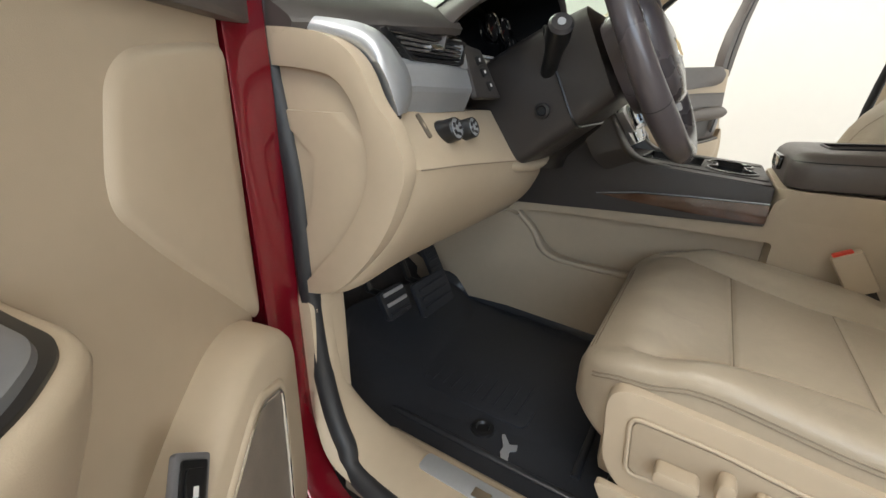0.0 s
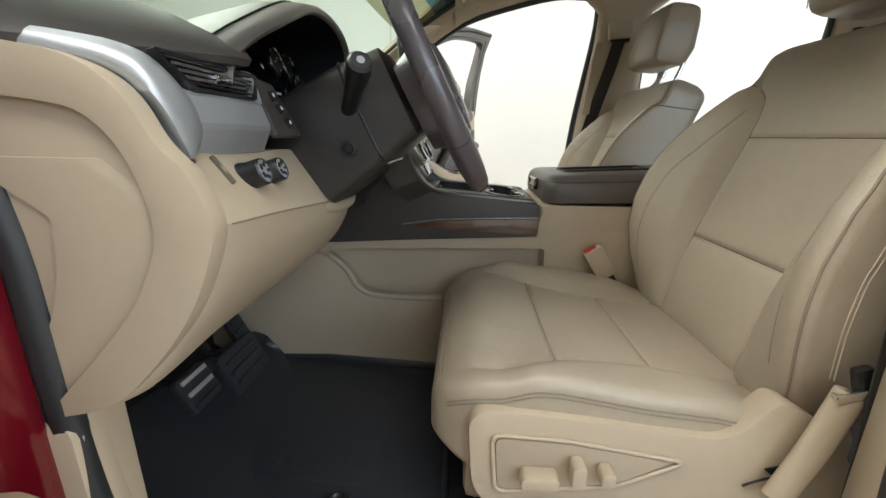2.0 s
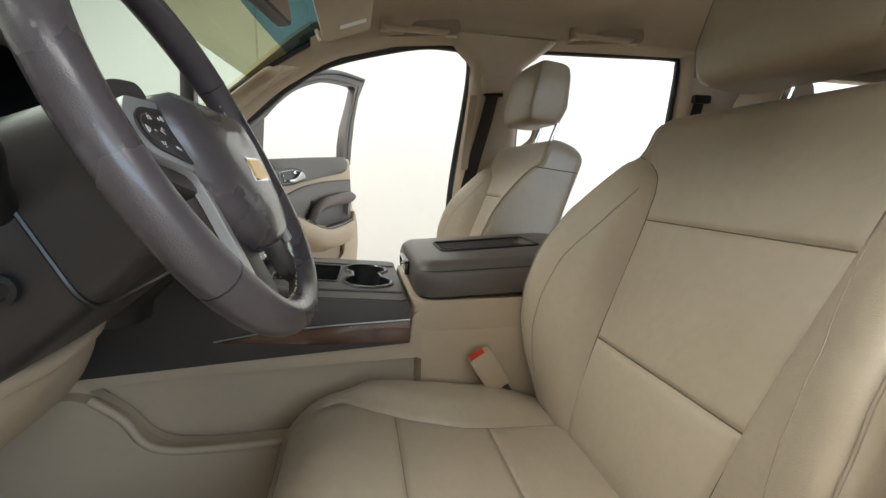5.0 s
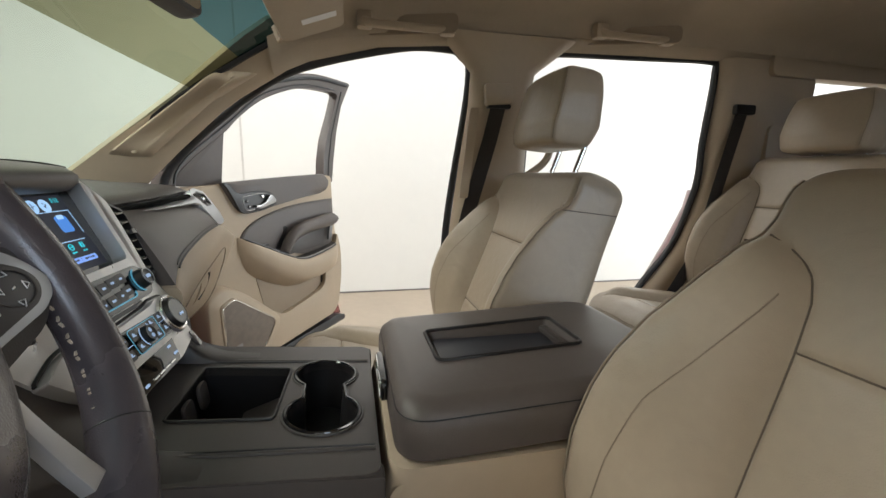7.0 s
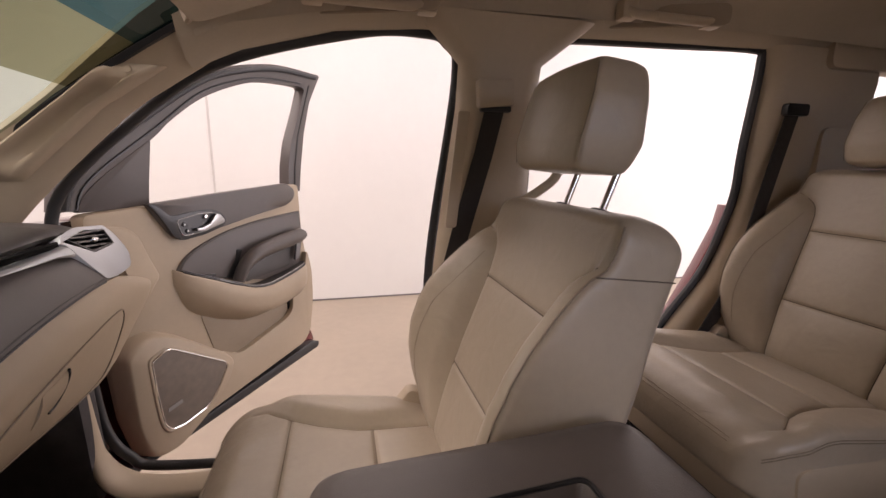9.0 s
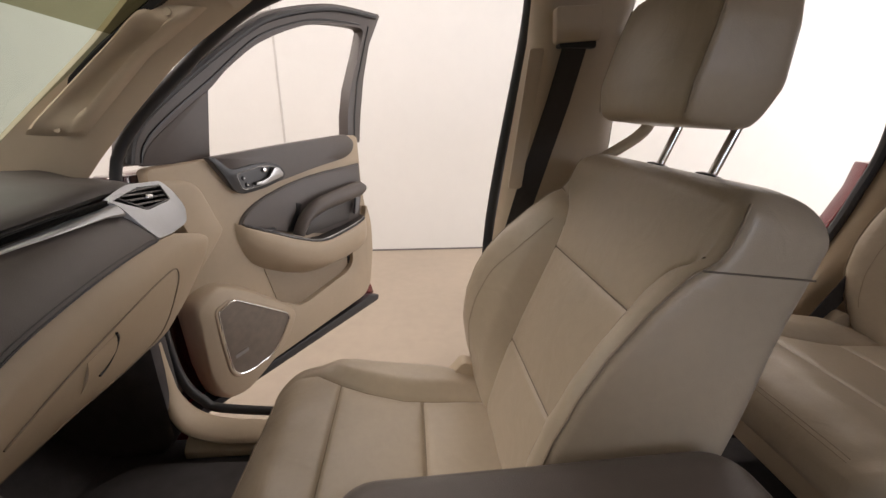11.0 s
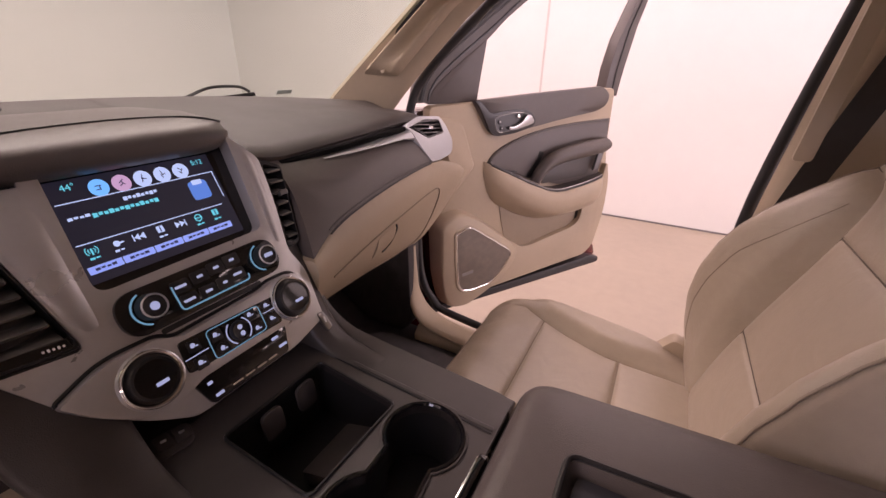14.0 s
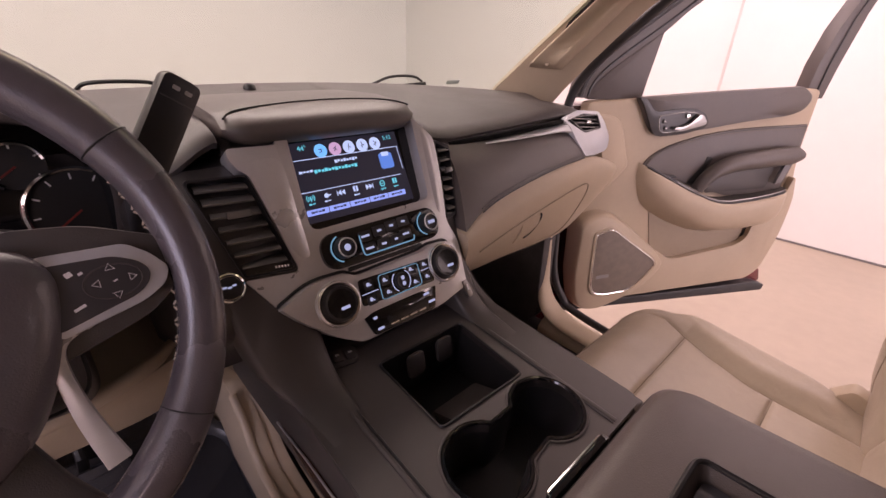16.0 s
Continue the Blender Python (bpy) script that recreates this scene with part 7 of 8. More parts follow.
        rings = [[flat_up(z) @ Vector((x, y, 0)) for x, y in grown(f, e)] for z, f, e in ((0.83, 0.86, 0.066), (0.88, 0.90, 0.040), (0.94, 0.95, 0.016), (0.985, 0.985, 0.003), (1.006, 1.0, 0.0), (1.013, 0.996, 0.003), (1.015, 0.985, 0.008))]
        ar = finish("armrest", Geo().loft(rings), TAN, inner, "tan armrest ledge", sharp=50)
        plate_a = rounded([(0.372, -0.02), (0.398, 0.032), (0.414, 0.068), (0.428, 0.082), (0.456, 0.096), (0.480, 0.101), (0.660, 0.098), (0.660, -0.02)], [0.002, 0.02, 0.015, 0.012, 0.02, 0.02, 0.01, 0.002])
        finish("plate_rim", Geo().plate(flat_up(1.0145), plate_a, 0.003), BLACK, ar, "black plate rim", bevel=0.001)
        top = finish("switch_plate", Geo().loft([[flat_up(z) @ Vector((0.55 + (x - 0.55) * f, 0.03 + (y - 0.03) * f, 0)) for x, y in plate_a] for z, f in ((1.0172, 0.95), (1.0215, 0.94), (1.0235, 0.91))]), mat_switch, ar, "grey window switch plate", sharp=40)
        finish("mirror_knob", Geo().turned(flat_up(1.0232) @ pose(0.462, 0.050, 0), [(0.017, 0), (0.0165, 0.003), (0.013, 0.0042), (0.0, 0.0038)], 28), mat_switch, top, "round mirror knob", sharp=35)
        finish("knob_ring", Geo().tube([flat_up(1.0236) @ Vector((0.462 + 0.0185 * math.cos(b), 0.050 + 0.0185 * math.sin(b), 0)) for b in np.linspace(0, 2 * math.pi, 33)[:-1]], 0.0007, 5, closed=True), BLACK, top, "dark ring round the knob")
        for k in range(4):
            finish("window_switch", Geo().plate(flat_up(1.0232) @ pose(0.515 + 0.032 * k, 0.045, 0), rrect(0.022, 0.026, 0.004), 0.006), BLACK, top, "black window switch", bevel=0.002)
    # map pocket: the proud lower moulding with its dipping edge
    # thin plate in darker tan: the pocket's shade is in its colour
    finish("pocket_back", Geo().plate(M @ pose(0, 0, -0.004), rounded([(0.40, 0.86), (0.60, 0.80), (0.858, 0.83), (0.852, 0.715), (0.80, 0.690), (0.55, 0.650), (0.45, 0.68)], 0.01), 0.007), mat_shadow, inner, "tan pocket back, shade put into its darker colour", bevel=0.002)
    finish("pocket_front", Geo().plate(M @ pose(0, 0, -0.005), rounded([(0.36, 0.512), (0.915, 0.552), (0.962, 0.592), (0.996, 0.75), (0.994, 0.895), (0.965, 0.985), (0.945, 0.90), (0.872, 0.855), (0.852, 0.80), (0.846, 0.735), (0.806, 0.708), (0.666, 0.684), (0.568, 0.666), (0.520, 0.666), (0.470, 0.700), (0.40, 0.72)], [0.02, 0.03, 0.04, 0.05, 0.05, 0.02, 0.03, 0.02, 0.03, 0.03, 0.03, 0.1, 0.04, 0.03, 0.04, 0.02]), 0.030), TAN, inner, "tan pocket front", bevel=0.010)
    if badge:
        finish("pocket_gap", Geo().plate(M @ pose(0, 0, 0.003), rounded([(0.836, 0.735), (0.848, 0.738), (0.853, 0.812), (0.838, 0.812)], 0.003), 0.004), BLACK, inner, "dark gap at the pocket's end")
    # speaker pod
    bump = rounded([(0.116, 0.600), (0.112, 0.835), (0.140, 0.860), (0.181, 0.873), (0.222, 0.868), (0.290, 0.833), (0.455, 0.705), (0.492, 0.662), (0.450, 0.590), (0.375, 0.530), (0.240, 0.468), (0.170, 0.478), (0.138, 0.520)], [0.05, 0.02, 0.03, 0.03, 0.03, 0.05, 0.05, 0.03, 0.05, 0.05, 0.04, 0.03, 0.04])
    sb = finish("speaker_pod", dome(bump, ((1.03, -0.01), (1.005, 0.020), (0.985, 0.038), (0.955, 0.048), (0.92, 0.052), (0.3, 0.052)), 0.285, 0.675), TAN, inner, "tan speaker pod", sharp=50)
    grille = rounded([(0.178, 0.797), (0.230, 0.816), (0.252, 0.806), (0.432, 0.682), (0.440, 0.662), (0.394, 0.595), (0.348, 0.558), (0.254, 0.547), (0.213, 0.556), (0.193, 0.585), (0.183, 0.690)], [0.012, 0.012, 0.012, 0.012, 0.01, 0.03, 0.02, 0.02, 0.014, 0.02, 0.03])
    sg = finish("speaker_grille", Geo().plate(M @ pose(0, 0, 0.050), grille, 0.0035), mat_grille, sb, "grey-brown mesh speaker grille", bevel=0.002)
    finish("grille_lip", Geo().tube(line([(0.30 + (x - 0.30) * 1.05, 0.675 + (z - 0.675) * 1.05) for x, z in grille], 0.051), 0.0055, 8, closed=True), TAN, sb, "rounded lip round the grille", sharp=80)
    finish("chrome_ring", Geo().tube(line(grille, 0.0545), 0.0026, 8, closed=True), CHROME, sb, "bright speaker ring")
    if badge:
        finish("speaker_badge", Geo().plate(M @ pose(0.234, 0.626, 0.0533, 0, 0, 6), rrect(0.050, 0.013, 0.002), 0.002), HANDLE, sg, "small pale badge")
    else:
        bmx = M @ Matrix.Translation((0.344, 0.826, 0.046)) @ pose(0, 0, 0, -12, 8, 45)
        tb = finish("release_button", Geo().plate(bmx, rrect(0.042, 0.066, 0.005), 0.006), mat_switch, sb, "grey-framed release button", bevel=0.002)
        finish("button_face", Geo().plate(bmx @ pose(0, 0, 0.006), rrect(0.031, 0.054, 0.003), 0.0015), BLACK, tb, bevel=0.0006)
        finish("button_key", Geo().plate(bmx @ pose(0, 0.004, 0.0075), rrect(0.023, 0.034, 0.003), 0.002), BLACK, tb, bevel=0.0008)
        finish("marking", Geo().plate(bmx @ pose(0, 0.004, 0.0096), rrect(0.006, 0.008, 0.001), 0.0003), WHITE, tb)
    # soft raised field ahead of the handle
    rec = rounded([(0.10, 1.200), (0.150, 1.199), (0.196, 1.190), (0.224, 1.165), (0.243, 1.112), (0.262, 1.060), (0.276, 1.030), (0.240, 0.985), (0.185, 0.93), (0.105, 0.85)], [0.01, 0.03, 0.02, 0.03, 0.06, 0.03, 0.02, 0.04, 0.05, 0.01]) if badge else rounded([(0.10, 1.165), (0.150, 1.162), (0.236, 1.149), (0.262, 1.130), (0.272, 1.10), (0.284, 1.06), (0.284, 1.035), (0.242, 0.986), (0.185, 0.93), (0.105, 0.848)], [0.01, 0.03, 0.03, 0.02, 0.03, 0.02, 0.02, 0.04, 0.05, 0.01])
    finish("front_field", dome(rec, ((1.02, -0.002), (1.0, 0.0022), (0.97, 0.0052), (0.93, 0.007), (0.5, 0.0075)), 0.15, 1.05), TAN, inner, "tan raised field", sharp=80)
    return at


mat_frame = mat("frame_brown", (0.075, 0.062, 0.058), 0.45, var=0.08)
mat_switch = mat("switch_grey", (0.16, 0.16, 0.17), 0.35, var=0.06)
mat_grille = mat("grille_mesh", (0.20, 0.165, 0.135), 0.6, var=0.15, scale=40, bump=0.8, bscale=900)
# TAN scaled down, paints the shade of the pocket and handle recesses
mat_shadow = mat("shaded_tan", (0.33, 0.265, 0.195), 0.6, var=0.06)
car_door(1, (0.90, 0.90), 58, "passenger_door", "open front passenger door, tan and dark brown inside, red outside")
car_door(-1, (-0.825, 0.885), 58.4, "driver_door", "open driver door, tan inside, red outside", badge=False)

# ---- footwell ----
fm = thing("floor_mat", (-0.45, 0.6, 0.52), "black moulded rubber floor mat with raised edges", "floor mat")
rings = []
mo = rounded([(-0.70, 0.26), (-0.19, 0.26), (-0.18, 0.98), (-0.60, 1.02), (-0.735, 0.90), (-0.745, 0.60)], 0.06)
def mat_z(y):
    return 0.512 + 0.13 * smooth01(y, 0.84, 1.06)
for s_, h in ((1.0, 0.0), (1.0, 0.026), (0.985, 0.030), (0.965, 0.026), (0.955, 0.010), (0.5, 0.009), (0.1, 0.009)):
    rings.append([(-0.45 + (x + 0.45) * s_, 0.62 + (y - 0.62) * s_, mat_z(0.62 + (y - 0.62) * s_) + h) for x, y in mo])
finish("tray", Geo().loft(rings), RUBBER, fm, "black rubber tray", sharp=50)
finish("heel_pad", Geo().plate(pose(-0.42, 0.70, 0.5205), rounded([(-0.15, -0.13), (0.13, -0.13), (0.13, 0.13), (-0.15, 0.13)], 0.02), 0.007), RUBBER, fm, "raised heel pad", bevel=0.003)
for k in range(9):
    finish("rib", Geo().box(pose(-0.43, 0.60 + 0.025 * k, 0.5285), 0.23, 0.006, 0.004), RUBBER, fm, bevel=0.0015)
for xa, ya, xb, yb in ((-0.66, 0.40, -0.66, 0.82), (-0.24, 0.36, -0.24, 0.90), (-0.62, 0.36, -0.28, 0.36), (-0.62, 0.46, -0.28, 0.46)):
    finish("channel_ridge", Geo().tube([(xa, ya, 0.5225), (xb, yb, 0.5225)], 0.008, 8, flat=0.6), RUBBER, fm, "raised ridge", sharp=80)
for x, y in ((-0.608, 0.640), (-0.318, 0.655)):
    r = finish("retainer", Geo().turned(pose(x, y, 0.520), [(0.024, 0), (0.022, 0.006), (0.014, 0.008), (0.011, 0.003), (0.0, 0.003)], 24), BLACK, fm, "black mat retainer", sharp=35)
finish("mat_badge", Geo().plate(pose(-0.632, 0.578, 0.521, 0, 0, 15), rounded([(-0.034, -0.004), (0.0, -0.004), (0.006, -0.016), (0.018, -0.016), (0.014, -0.002), (0.036, 0.010), (0.034, 0.016), (0.006, 0.008), (-0.006, 0.012), (-0.034, 0.004)], 0.002, 3), 0.004), SILVER, fm, "small silver badge")
pm = thing("passenger_floor_mat", (0.45, 0.6, 0.52), "dark carpeted passenger floor mat", "floor mat")
finish("mat_sheet", Geo().plate(pose(0, 0, 0.503), rounded([(0.19, 0.26), (0.70, 0.26), (0.735, 0.88), (0.60, 1.0), (0.19, 0.98)], 0.05), 0.014), CARPET, pm, "dark carpet mat", bevel=0.005)
sc = thing("sill_plate", (-0.78, 0.4, 0.567), "brushed metal sill plate with raised letters", "sill plate")
finish("plate", Geo().plate(pose(-0.772, 0.30, 0.5665), rounded([(-0.022, -0.40), (0.020, -0.40), (0.024, 0.37), (-0.010, 0.37)], 0.01), 0.003), SILVER, sc, "brushed metal plate", bevel=0.001)
for k in range(9):
    finish("letter_bar", Geo().box(pose(-0.772, 0.56 - 0.05 * k, 0.5705), 0.016, 0.028, 0.0015), CHROME, sc, "raised bar")
ped = thing("pedals", (-0.45, 1.02, 0.70), "black rubber pedals on dark arms", "pedals")
for nm, x, y, z, w, h in (("brake_pedal", -0.415, 0.895, 0.660, 0.13, 0.085), ("parking_pedal", -0.588, 0.875, 0.715, 0.075, 0.062), ("accelerator_pedal", -0.265, 0.985, 0.645, 0.055, 0.16)):
    m = pose(x, y, z, 62, 0, 0)
    p = finish(nm, Geo().plate(m, rrect(w, h, 0.010), 0.014), RUBBER, ped, "black rubber pedal", bevel=0.004)
    for k in range(3 if nm != "accelerator_pedal" else 6):
        finish("tread", Geo().box(m @ pose(0, (k - (1 if nm != "accelerator_pedal" else 2.5)) * 0.022, 0.016), w * 0.8, 0.008, 0.004), SILVER if nm == "parking_pedal" and k else RUBBER, p, bevel=0.0015)
    finish("pedal_arm", Geo().tube([m @ Vector((0, h * 0.2, 0)), m @ Vector((0, h * 0.6, -0.05)), Vector((x, y + 0.16, z + 0.22))], 0.009, 8), BLACK, ped, "black pedal arm")
finish("footrest", Geo().plate(pose(-0.685, 1.02, 0.60, 55, 0, 0), rrect(0.09, 0.22, 0.02), 0.02), RUBBER, ped, "black footrest", bevel=0.005)

# ---- belts, handles, visors ----
def belt(name, pts, w, label, at):
    t = thing(name, at, label, "seat belt", "seat belts")
    pts = [Vector(p) for p in pts]
    rings = []
    for i, p in enumerate(pts):
        dr = (pts[min(i + 1, len(pts) - 1)] - pts[max(i - 1, 0)]).normalized()
        sd = Vector((0, 1, 0)) if abs(dr.y) < 0.9 else Vector((0, 0, 1))
        sd = (sd - dr * sd.dot(dr)).normalized()
        nn = dr.cross(sd)
        rings.append([p + sd * a * w / 2 + nn * b * 0.001 for a, b in ((-1, -1), (1, -1), (1, 1), (-1, 1))])
    finish("webbing", Geo().loft(rings), BELT, t, "dark woven webbing", sharp=50)
    return t


for s in (1, -1):
    b = belt("seat_belt", [(-0.722, -0.110, 1.515), (-0.722, -0.085, 1.40), (-0.730, -0.060, 1.28), (-0.732, -0.052, 1.17), (-0.730, -0.045, 1.05), (-0.735, -0.035, 0.92), (-0.742, -0.035, 0.78), (-0.745, -0.04, 0.62)] if s < 0 else [(s * 0.708, -0.165, 1.515), (s * 0.715, -0.14, 1.40), (s * 0.735, -0.09, 1.20), (s * 0.76, -0.06, 1.05), (s * 0.775, -0.05, 0.80), (s * 0.78, -0.05, 0.62)], 0.048, "dark seat belt hanging from the centre pillar", (s * 0.72, -0.12, 1.0))
    finish("belt_guide", Geo().plate(Matrix(((0, 0, -s, s * 0.722), (1, 0, 0, -0.165), (0, 1, 0, 1.535), (0, 0, 0, 1))), rounded([(-0.045, -0.022), (0.045, -0.030), (0.050, 0.035), (-0.040, 0.040)], 0.010), 0.026), TAN, b, "tan belt guide", bevel=0.006)
    finish("guide_slot", Geo().plate(Matrix(((0, 0, -s, s * 0.7205), (1, 0, 0, -0.165), (0, 1, 0, 1.506), (0, 0, 0, 1))), rrect(0.075, 0.014, 0.005), 0.020), BLACK, b, "black guide slot", bevel=0.002)
    g = Geo()
    side_plate(g, s * 0.724, rounded([(-0.105, 1.50), (-0.075, 1.50), (-0.045, 1.22), (-0.075, 1.22)], 0.008), -s * 0.008)
    finish("guide_rail", g, TAN, b, "tan height adjuster rail", bevel=0.003)
    h = thing("grab_handle", (s * 0.72, -0.26, 1.38), "tan plastic grab handle on the centre pillar", "grab handle", "grab handles")
    finish("grip", Geo().tube(spline([(s * 0.735, -0.27, 1.52), (s * 0.715, -0.325, 1.47), (s * 0.712, -0.345, 1.40), (s * 0.720, -0.335, 1.34), (s * 0.745, -0.26, 1.28)], 6), 0.020, 12, flat=0.6), TAN, h, "tan grip", sharp=80)
    ty = 0.035 if s < 0 else 0.0
    tongue = thing("belt_tongue", (s * 0.69, -0.09 + ty, 1.12), "tan belt tongue with a metal blade", "belt tongue", "belt tongues")
    finish("tongue_body", Geo().box(pose(s * 0.700, -0.095 + ty, 1.110, 10, 0, 0), 0.022, 0.052, 0.030), TAN, tongue, bevel=0.006)
    finish("tongue_blade", Geo().box(pose(s * 0.700, -0.068 + ty, 1.120, 10, 0, 0), 0.004, 0.040, 0.020), CHROME, tongue, "metal blade", bevel=0.001)
    # buckle beside the console
    bk = thing("seat_belt_buckle", (s * 0.185, 0.09, 0.78), "tan seat belt buckle with a red button", "buckle", "buckles")
    m = Matrix.Translation((s * 0.192, 0.115, 0.835)) @ pose(0, 0, 0, -32, 0, 0)
    finish("buckle_body", Geo().box(m, 0.026, 0.046, 0.080), TAN, bk, bevel=0.006)
    finish("release", Geo().box(m @ pose(0, 0.004, 0.040), 0.016, 0.030, 0.008), ORANGE, bk, "red release button", bevel=0.002)
    finish("strap", Geo().box(m @ pose(0, 0, -0.075), 0.012, 0.034, 0.08), BELT, bk, "black strap", bevel=0.003)
    # roof grab handles
    for y0, y1, z in ((0.265, -0.010, 1.708), (-0.455, -0.735, 1.738)):
        h = thing("grab_handle", (s * 0.67, (y0 + y1) / 2, z), "tan folding roof grab handle above the door", "grab handle", "grab handles")
        # flat darker plate that paints the shade behind the grip
        finish("recess", Geo().plate(Matrix(((0.35, 0, -s * 0.94, s * 0.684), (1, 0, 0, (y0 + y1) / 2), (0, 1, 0.34, z), (0, 0, 0, 1))), rrect(abs(y1 - y0), 0.050, 0.018), 0.004), mat_shadow, h, "darker tan plate shaded as the recess behind the handle")
        gp = spline([(s * 0.685, y0 - 0.012, z + 0.012), (s * 0.660, y0 - 0.022, z - 0.006), (s * 0.652, y0 - 0.06, z - 0.014), (s * 0.652, y1 + 0.06, z - 0.014), (s * 0.660, y1 + 0.022, z - 0.006), (s * 0.685, y1 + 0.012, z + 0.012)], 6)
        finish("grip", Geo().tube(gp, 0.011, 10), TAN, h, "tan grip", sharp=80)
        for yy in (y0 - 0.02, y1 + 0.02):
            finish("end_cap", Geo().box(pose(s * 0.674, yy, z), 0.034, 0.042, 0.044), TAN, h, bevel=0.008)
    # A pillar grab handle: a moulded panel with a finger recess
    h = thing("pillar_handle", (s * 0.75, 0.80, 1.42), "tan grab handle moulded on the windscreen pillar", "grab handle", "grab handles")
    def on_pillar(t, q, out):
        z = 1.335 + 0.235 * t
        yi = lerp(z, [1.20, 1.272, 1.39, 1.507, 1.645, 1.70], [1.15, 1.075, 0.92, 0.765, 0.585, 0.50])
        yo = lerp(z, [1.20, 1.27, 1.344, 1.49, 1.59, 1.70], [0.93, 0.865, 0.79, 0.63, 0.46, 0.30])
        x0 = lerp(z, [1.20, 1.5, 1.70], [0.80, 0.765, 0.70])
        return Vector((s * (x0 - 0.022 + 0.03 * q - out), yi - 0.03 + (yo + 0.03 - yi + 0.03) * q, z - 0.004))
    rings = []
    for i, t in enumerate(np.linspace(0, 1, 17)):
        e = min(1, min(t, 1 - t) / 0.12)
        e = math.sin(e * math.pi / 2)
        dip = 0.012 * smooth01(t, 0.18, 0.28) * (1 - smooth01(t, 0.78, 0.9))
        rings.append([on_pillar(t, 0.12, -0.01), on_pillar(t, 0.13, 0.012 * e), on_pillar(t, 0.20, 0.020 * e), on_pillar(t, 0.28, 0.020 * e), on_pillar(t, 0.34, 0.018 * e - dip), on_pillar(t, 0.62, 0.014 * e - dip), on_pillar(t, 0.68, 0.018 * e), on_pillar(t, 0.76, 0.018 * e), on_pillar(t, 0.84, 0.008 * e), on_pillar(t, 0.86, -0.012)])
    finish("grip", Geo().loft(rings), TAN, h, "tan moulded grip", sharp=50)
    for q in (0.06, 0.95):
        finish("screw_cover", Geo().turned(Matrix.Translation(on_pillar(q, 0.5, 0.008)) @ pose(0, 0, 0, 0, -90 * s, 0), [(0.008, 0), (0.007, 0.003)], 14), TAN, h, "small screw cover")
    # sun visors
    v = thing("sun_visor", (s * 0.42, 0.38, 1.67), "tan fabric sun visor folded against the roof", "sun visor", "sun visors")
    m = Matrix.Translation((s * 0.43, 0.375, 1.648)) @ pose(0, 0, 0, -20, 0, 0)
    finish("panel", Geo().plate(m, rrect(0.42, 0.165, 0.03), 0.018), HEADLINER, v, "tan visor panel", bevel=0.007)
    finish("label_sticker", Geo().plate(m @ pose(s * 0.10, -0.02, -0.0012), rrect(0.032, 0.085, 0.003), 0.001), WHITE, v, "white warning sticker")
    finish("hinge_arm", Geo().tube([m @ Vector((s * 0.19, 0.08, 0.01)), m @ Vector((s * 0.215, 0.09, 0.012)), m @ Vector((s * 0.22, 0.09, 0.05))], 0.007, 8), TAN, v, "hinge arm")
ov = thing("overhead_console", (0, 0.25, 1.76), "tan overhead console with map lamps", "overhead console")
finish("housing", Geo().loft([[(x, y, z) for x, y in rrect(w, d, 0.03, 5, 0, 0.24)] for z, w, d in ((1.80, 0.26, 0.36), (1.765, 0.26, 0.36), (1.752, 0.23, 0.32))]), HEADLINER, ov, "tan housing", sharp=50)
for s in (1, -1):
    finish("map_lamp", Geo().plate(pose(s * 0.05, 0.20, 1.752, 180), rrect(0.06, 0.09, 0.01), 0.004), WHITE, ov, "pale lamp lens", bevel=0.001)
mr = thing("rear_view_mirror", (0.0, 0.62, 1.55), "black-framed interior rear-view mirror on the windscreen", "mirror")
m = Matrix.Translation((-0.03, 0.535, 1.520)) @ pose(0, 0, 0, 80, 0, -12)
finish("housing", Geo().plate(m, rrect(0.25, 0.075, 0.028), 0.028), BLACK, mr, "black housing", bevel=0.008)
finish("glass", Geo().plate(m @ pose(0, 0, 0.0275), rrect(0.232, 0.060, 0.022), 0.002), MIRROR, mr, "mirror glass")
finish("stem", Geo().tube([(-0.02, 0.555, 1.525), (0.0, 0.60, 1.56), (0.0, 0.63, 1.625)], [0.012, 0.012, 0.022], 12), BLACK, mr, "black stem")
finish("sensor_cover", Geo().loft([[(x, y, z) for x, y in rrect(w, 0.03, 0.01, 4, 0.02, yc)] for z, w, yc in ((1.60, 0.06, 0.660), (1.66, 0.09, 0.575), (1.72, 0.10, 0.49))]), BLACK, mr, "black sensor cover", sharp=50)

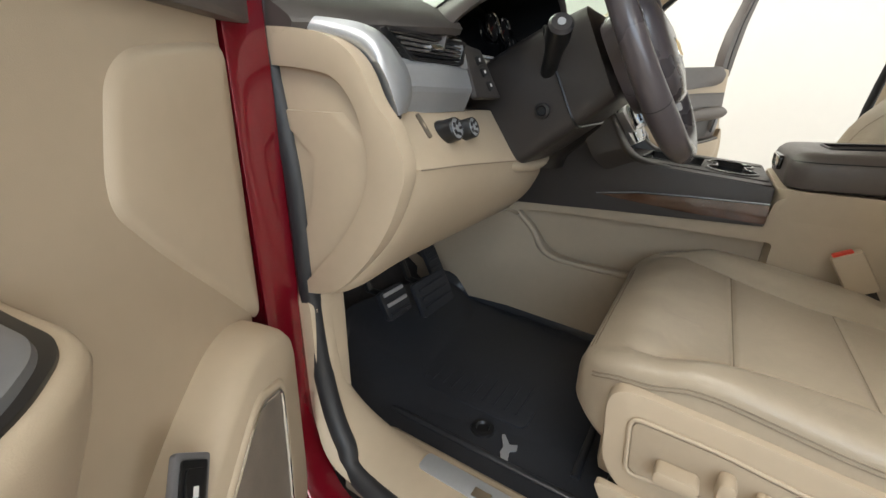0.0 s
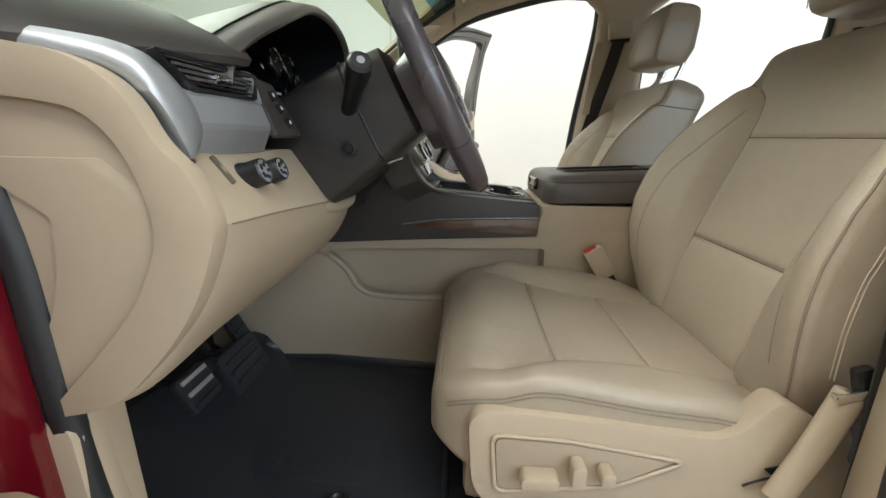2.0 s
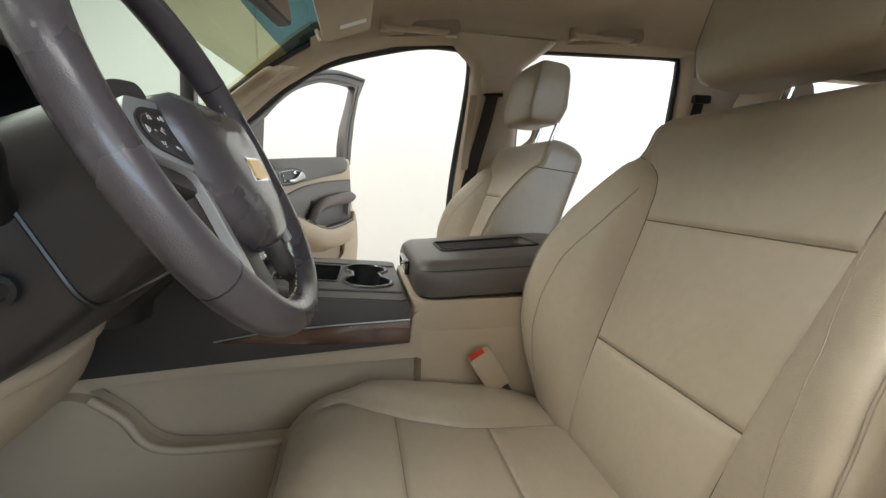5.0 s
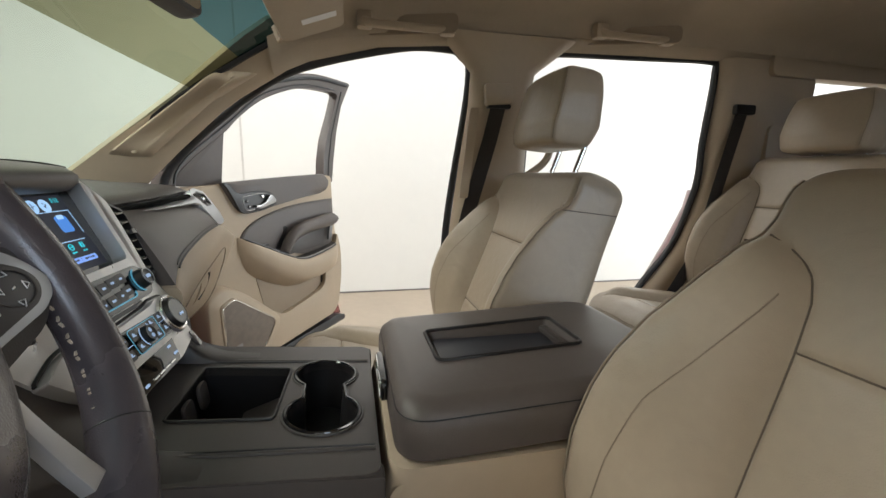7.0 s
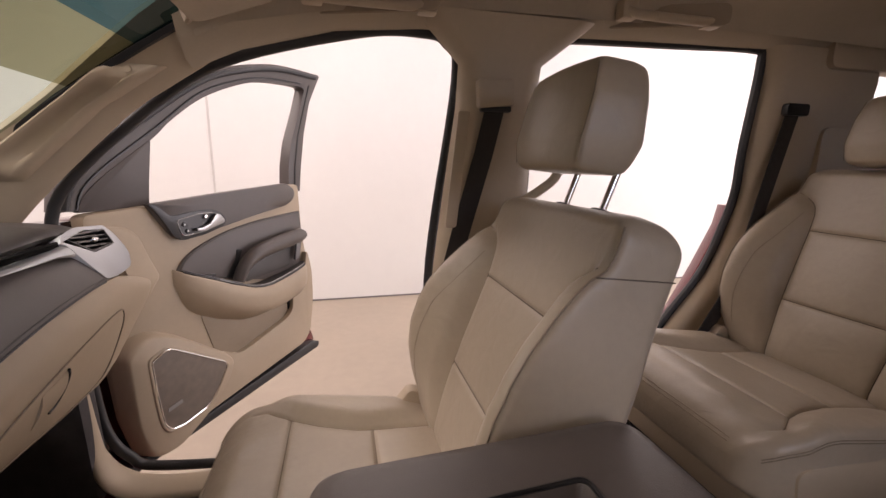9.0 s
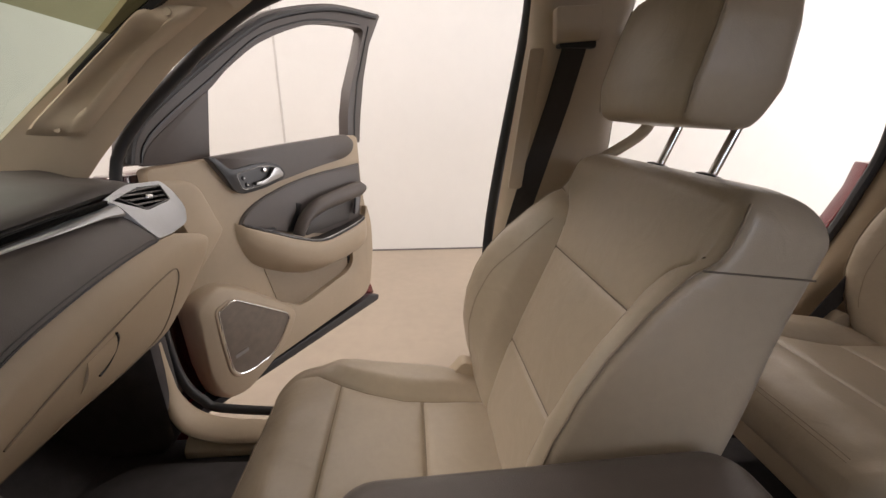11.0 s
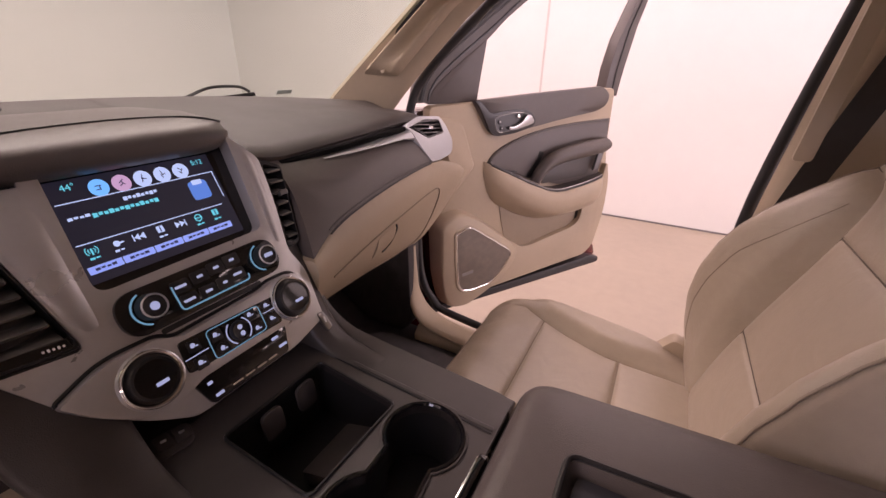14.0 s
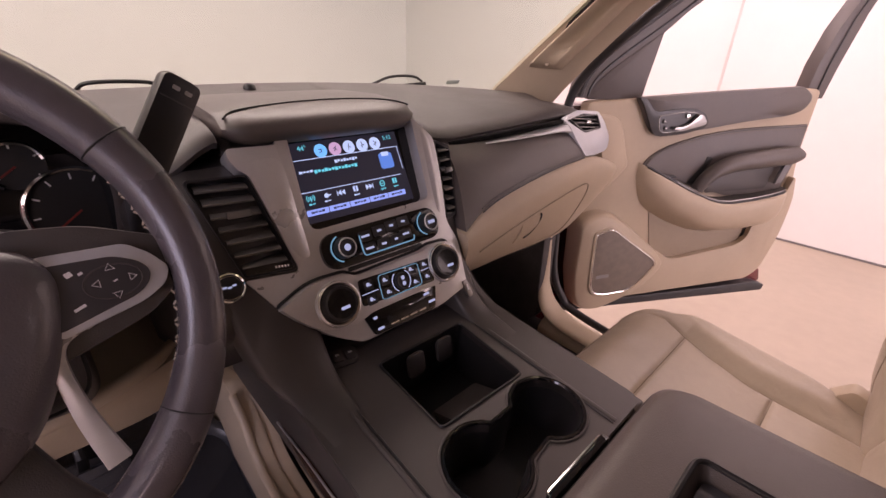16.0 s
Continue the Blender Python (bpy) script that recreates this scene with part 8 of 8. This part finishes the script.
# ---- outside the windscreen ----
for x0, x1, xt in ((-0.30, -0.08, -0.21), (0.44, 0.66, 0.55)):
    w = thing("windscreen_wiper", (x0, 1.30, 1.22), "black windscreen wiper arm at rest", "wiper", "wipers")
    finish("arm", Geo().tube(spline([(x0, 1.36, 1.245), (x0 + 0.06, 1.34, 1.268), (xt, 1.31, 1.290), (x1 - 0.03, 1.30, 1.290), (x1, 1.29, 1.275)], 6), 0.007, 8, flat=0.6), BLACK, w, "black wiper arm")
    finish("blade", Geo().tube([(x0 - 0.25, 1.345, 1.235), (x0, 1.335, 1.250), (x1 + 0.02, 1.295, 1.268)], 0.006, 6), BLACK, w, "rubber blade")
finish("cowl", Geo().loft([[(-0.85, y, z), (0.85, y, z), (0.85, y, z - 0.05), (-0.85, y, z - 0.05)] for y, z in ((1.14, 1.20), (1.30, 1.225), (1.45, 1.215))]), BLACK, car, "black cowl panel")
finish("bonnet", Geo().loft([[(x, y, z - 0.05 * (x / 0.9) ** 2) for x in np.linspace(-0.9, 0.9, 13)] + [(x, y, z - 0.12) for x in np.linspace(0.9, -0.9, 13)] for y, z in ((1.45, 1.20), (1.9, 1.19), (2.4, 1.12), (2.6, 1.02))]), RED, car, "red painted bonnet", sharp=50)
solid("dash_sensor", Geo().turned(pose(0.007, 1.02, 1.293), [(0.012, 0), (0.011, 0.006), (0.006, 0.011)], 18), BLACK, "small black light sensor on the dashboard", "sensor", sharp=60)
sk = thing("windscreen_sticker", (0.62, 1.05, 1.29), "small pale label plate at the foot of the windscreen", "label")
finish("label_strip", Geo().box(pose(0.60, 1.08, 1.288, 35, 0, 0), 0.05, 0.002, 0.012), WHITE, sk)

# ---- second row ----
for s in (1, -1):
    src = SEAT_R if s > 0 else SEAT_L
    cp = copy_thing(src, pose(src.location.x + s * 0.04, -0.79, 0.60))
    for ch in cp.children:
        if ch.name.startswith("headrest") and not ch.name.startswith("headrest_post"):
            ch.location += Vector((0, 0.019, -0.052))
    tagged(cp, "tan leather second-row captain seat with stitched bolsters", "seat", "rear seats")
    rb = belt("seat_belt", [(s * 0.735, -1.115, 1.56), (s * 0.738, -1.105, 1.50), (s * 0.738, -1.05, 1.263), (s * 0.735, -1.03, 1.186), (s * 0.735, -0.975, 0.989), (s * 0.735, -0.885, 0.841), (s * 0.735, -0.86, 0.66)], 0.050, "dark rear seat belt along the rear pillar", (s * 0.735, -1.0, 1.0))
    finish("belt_guide", Geo().plate(Matrix(((0, 0, -s, s * 0.748), (1, 0, 0, -1.12), (0, 1, 0, 1.545), (0, 0, 0, 1))), rrect(0.085, 0.035, 0.010), 0.022), BLACK, rb, "black belt guide", bevel=0.004)
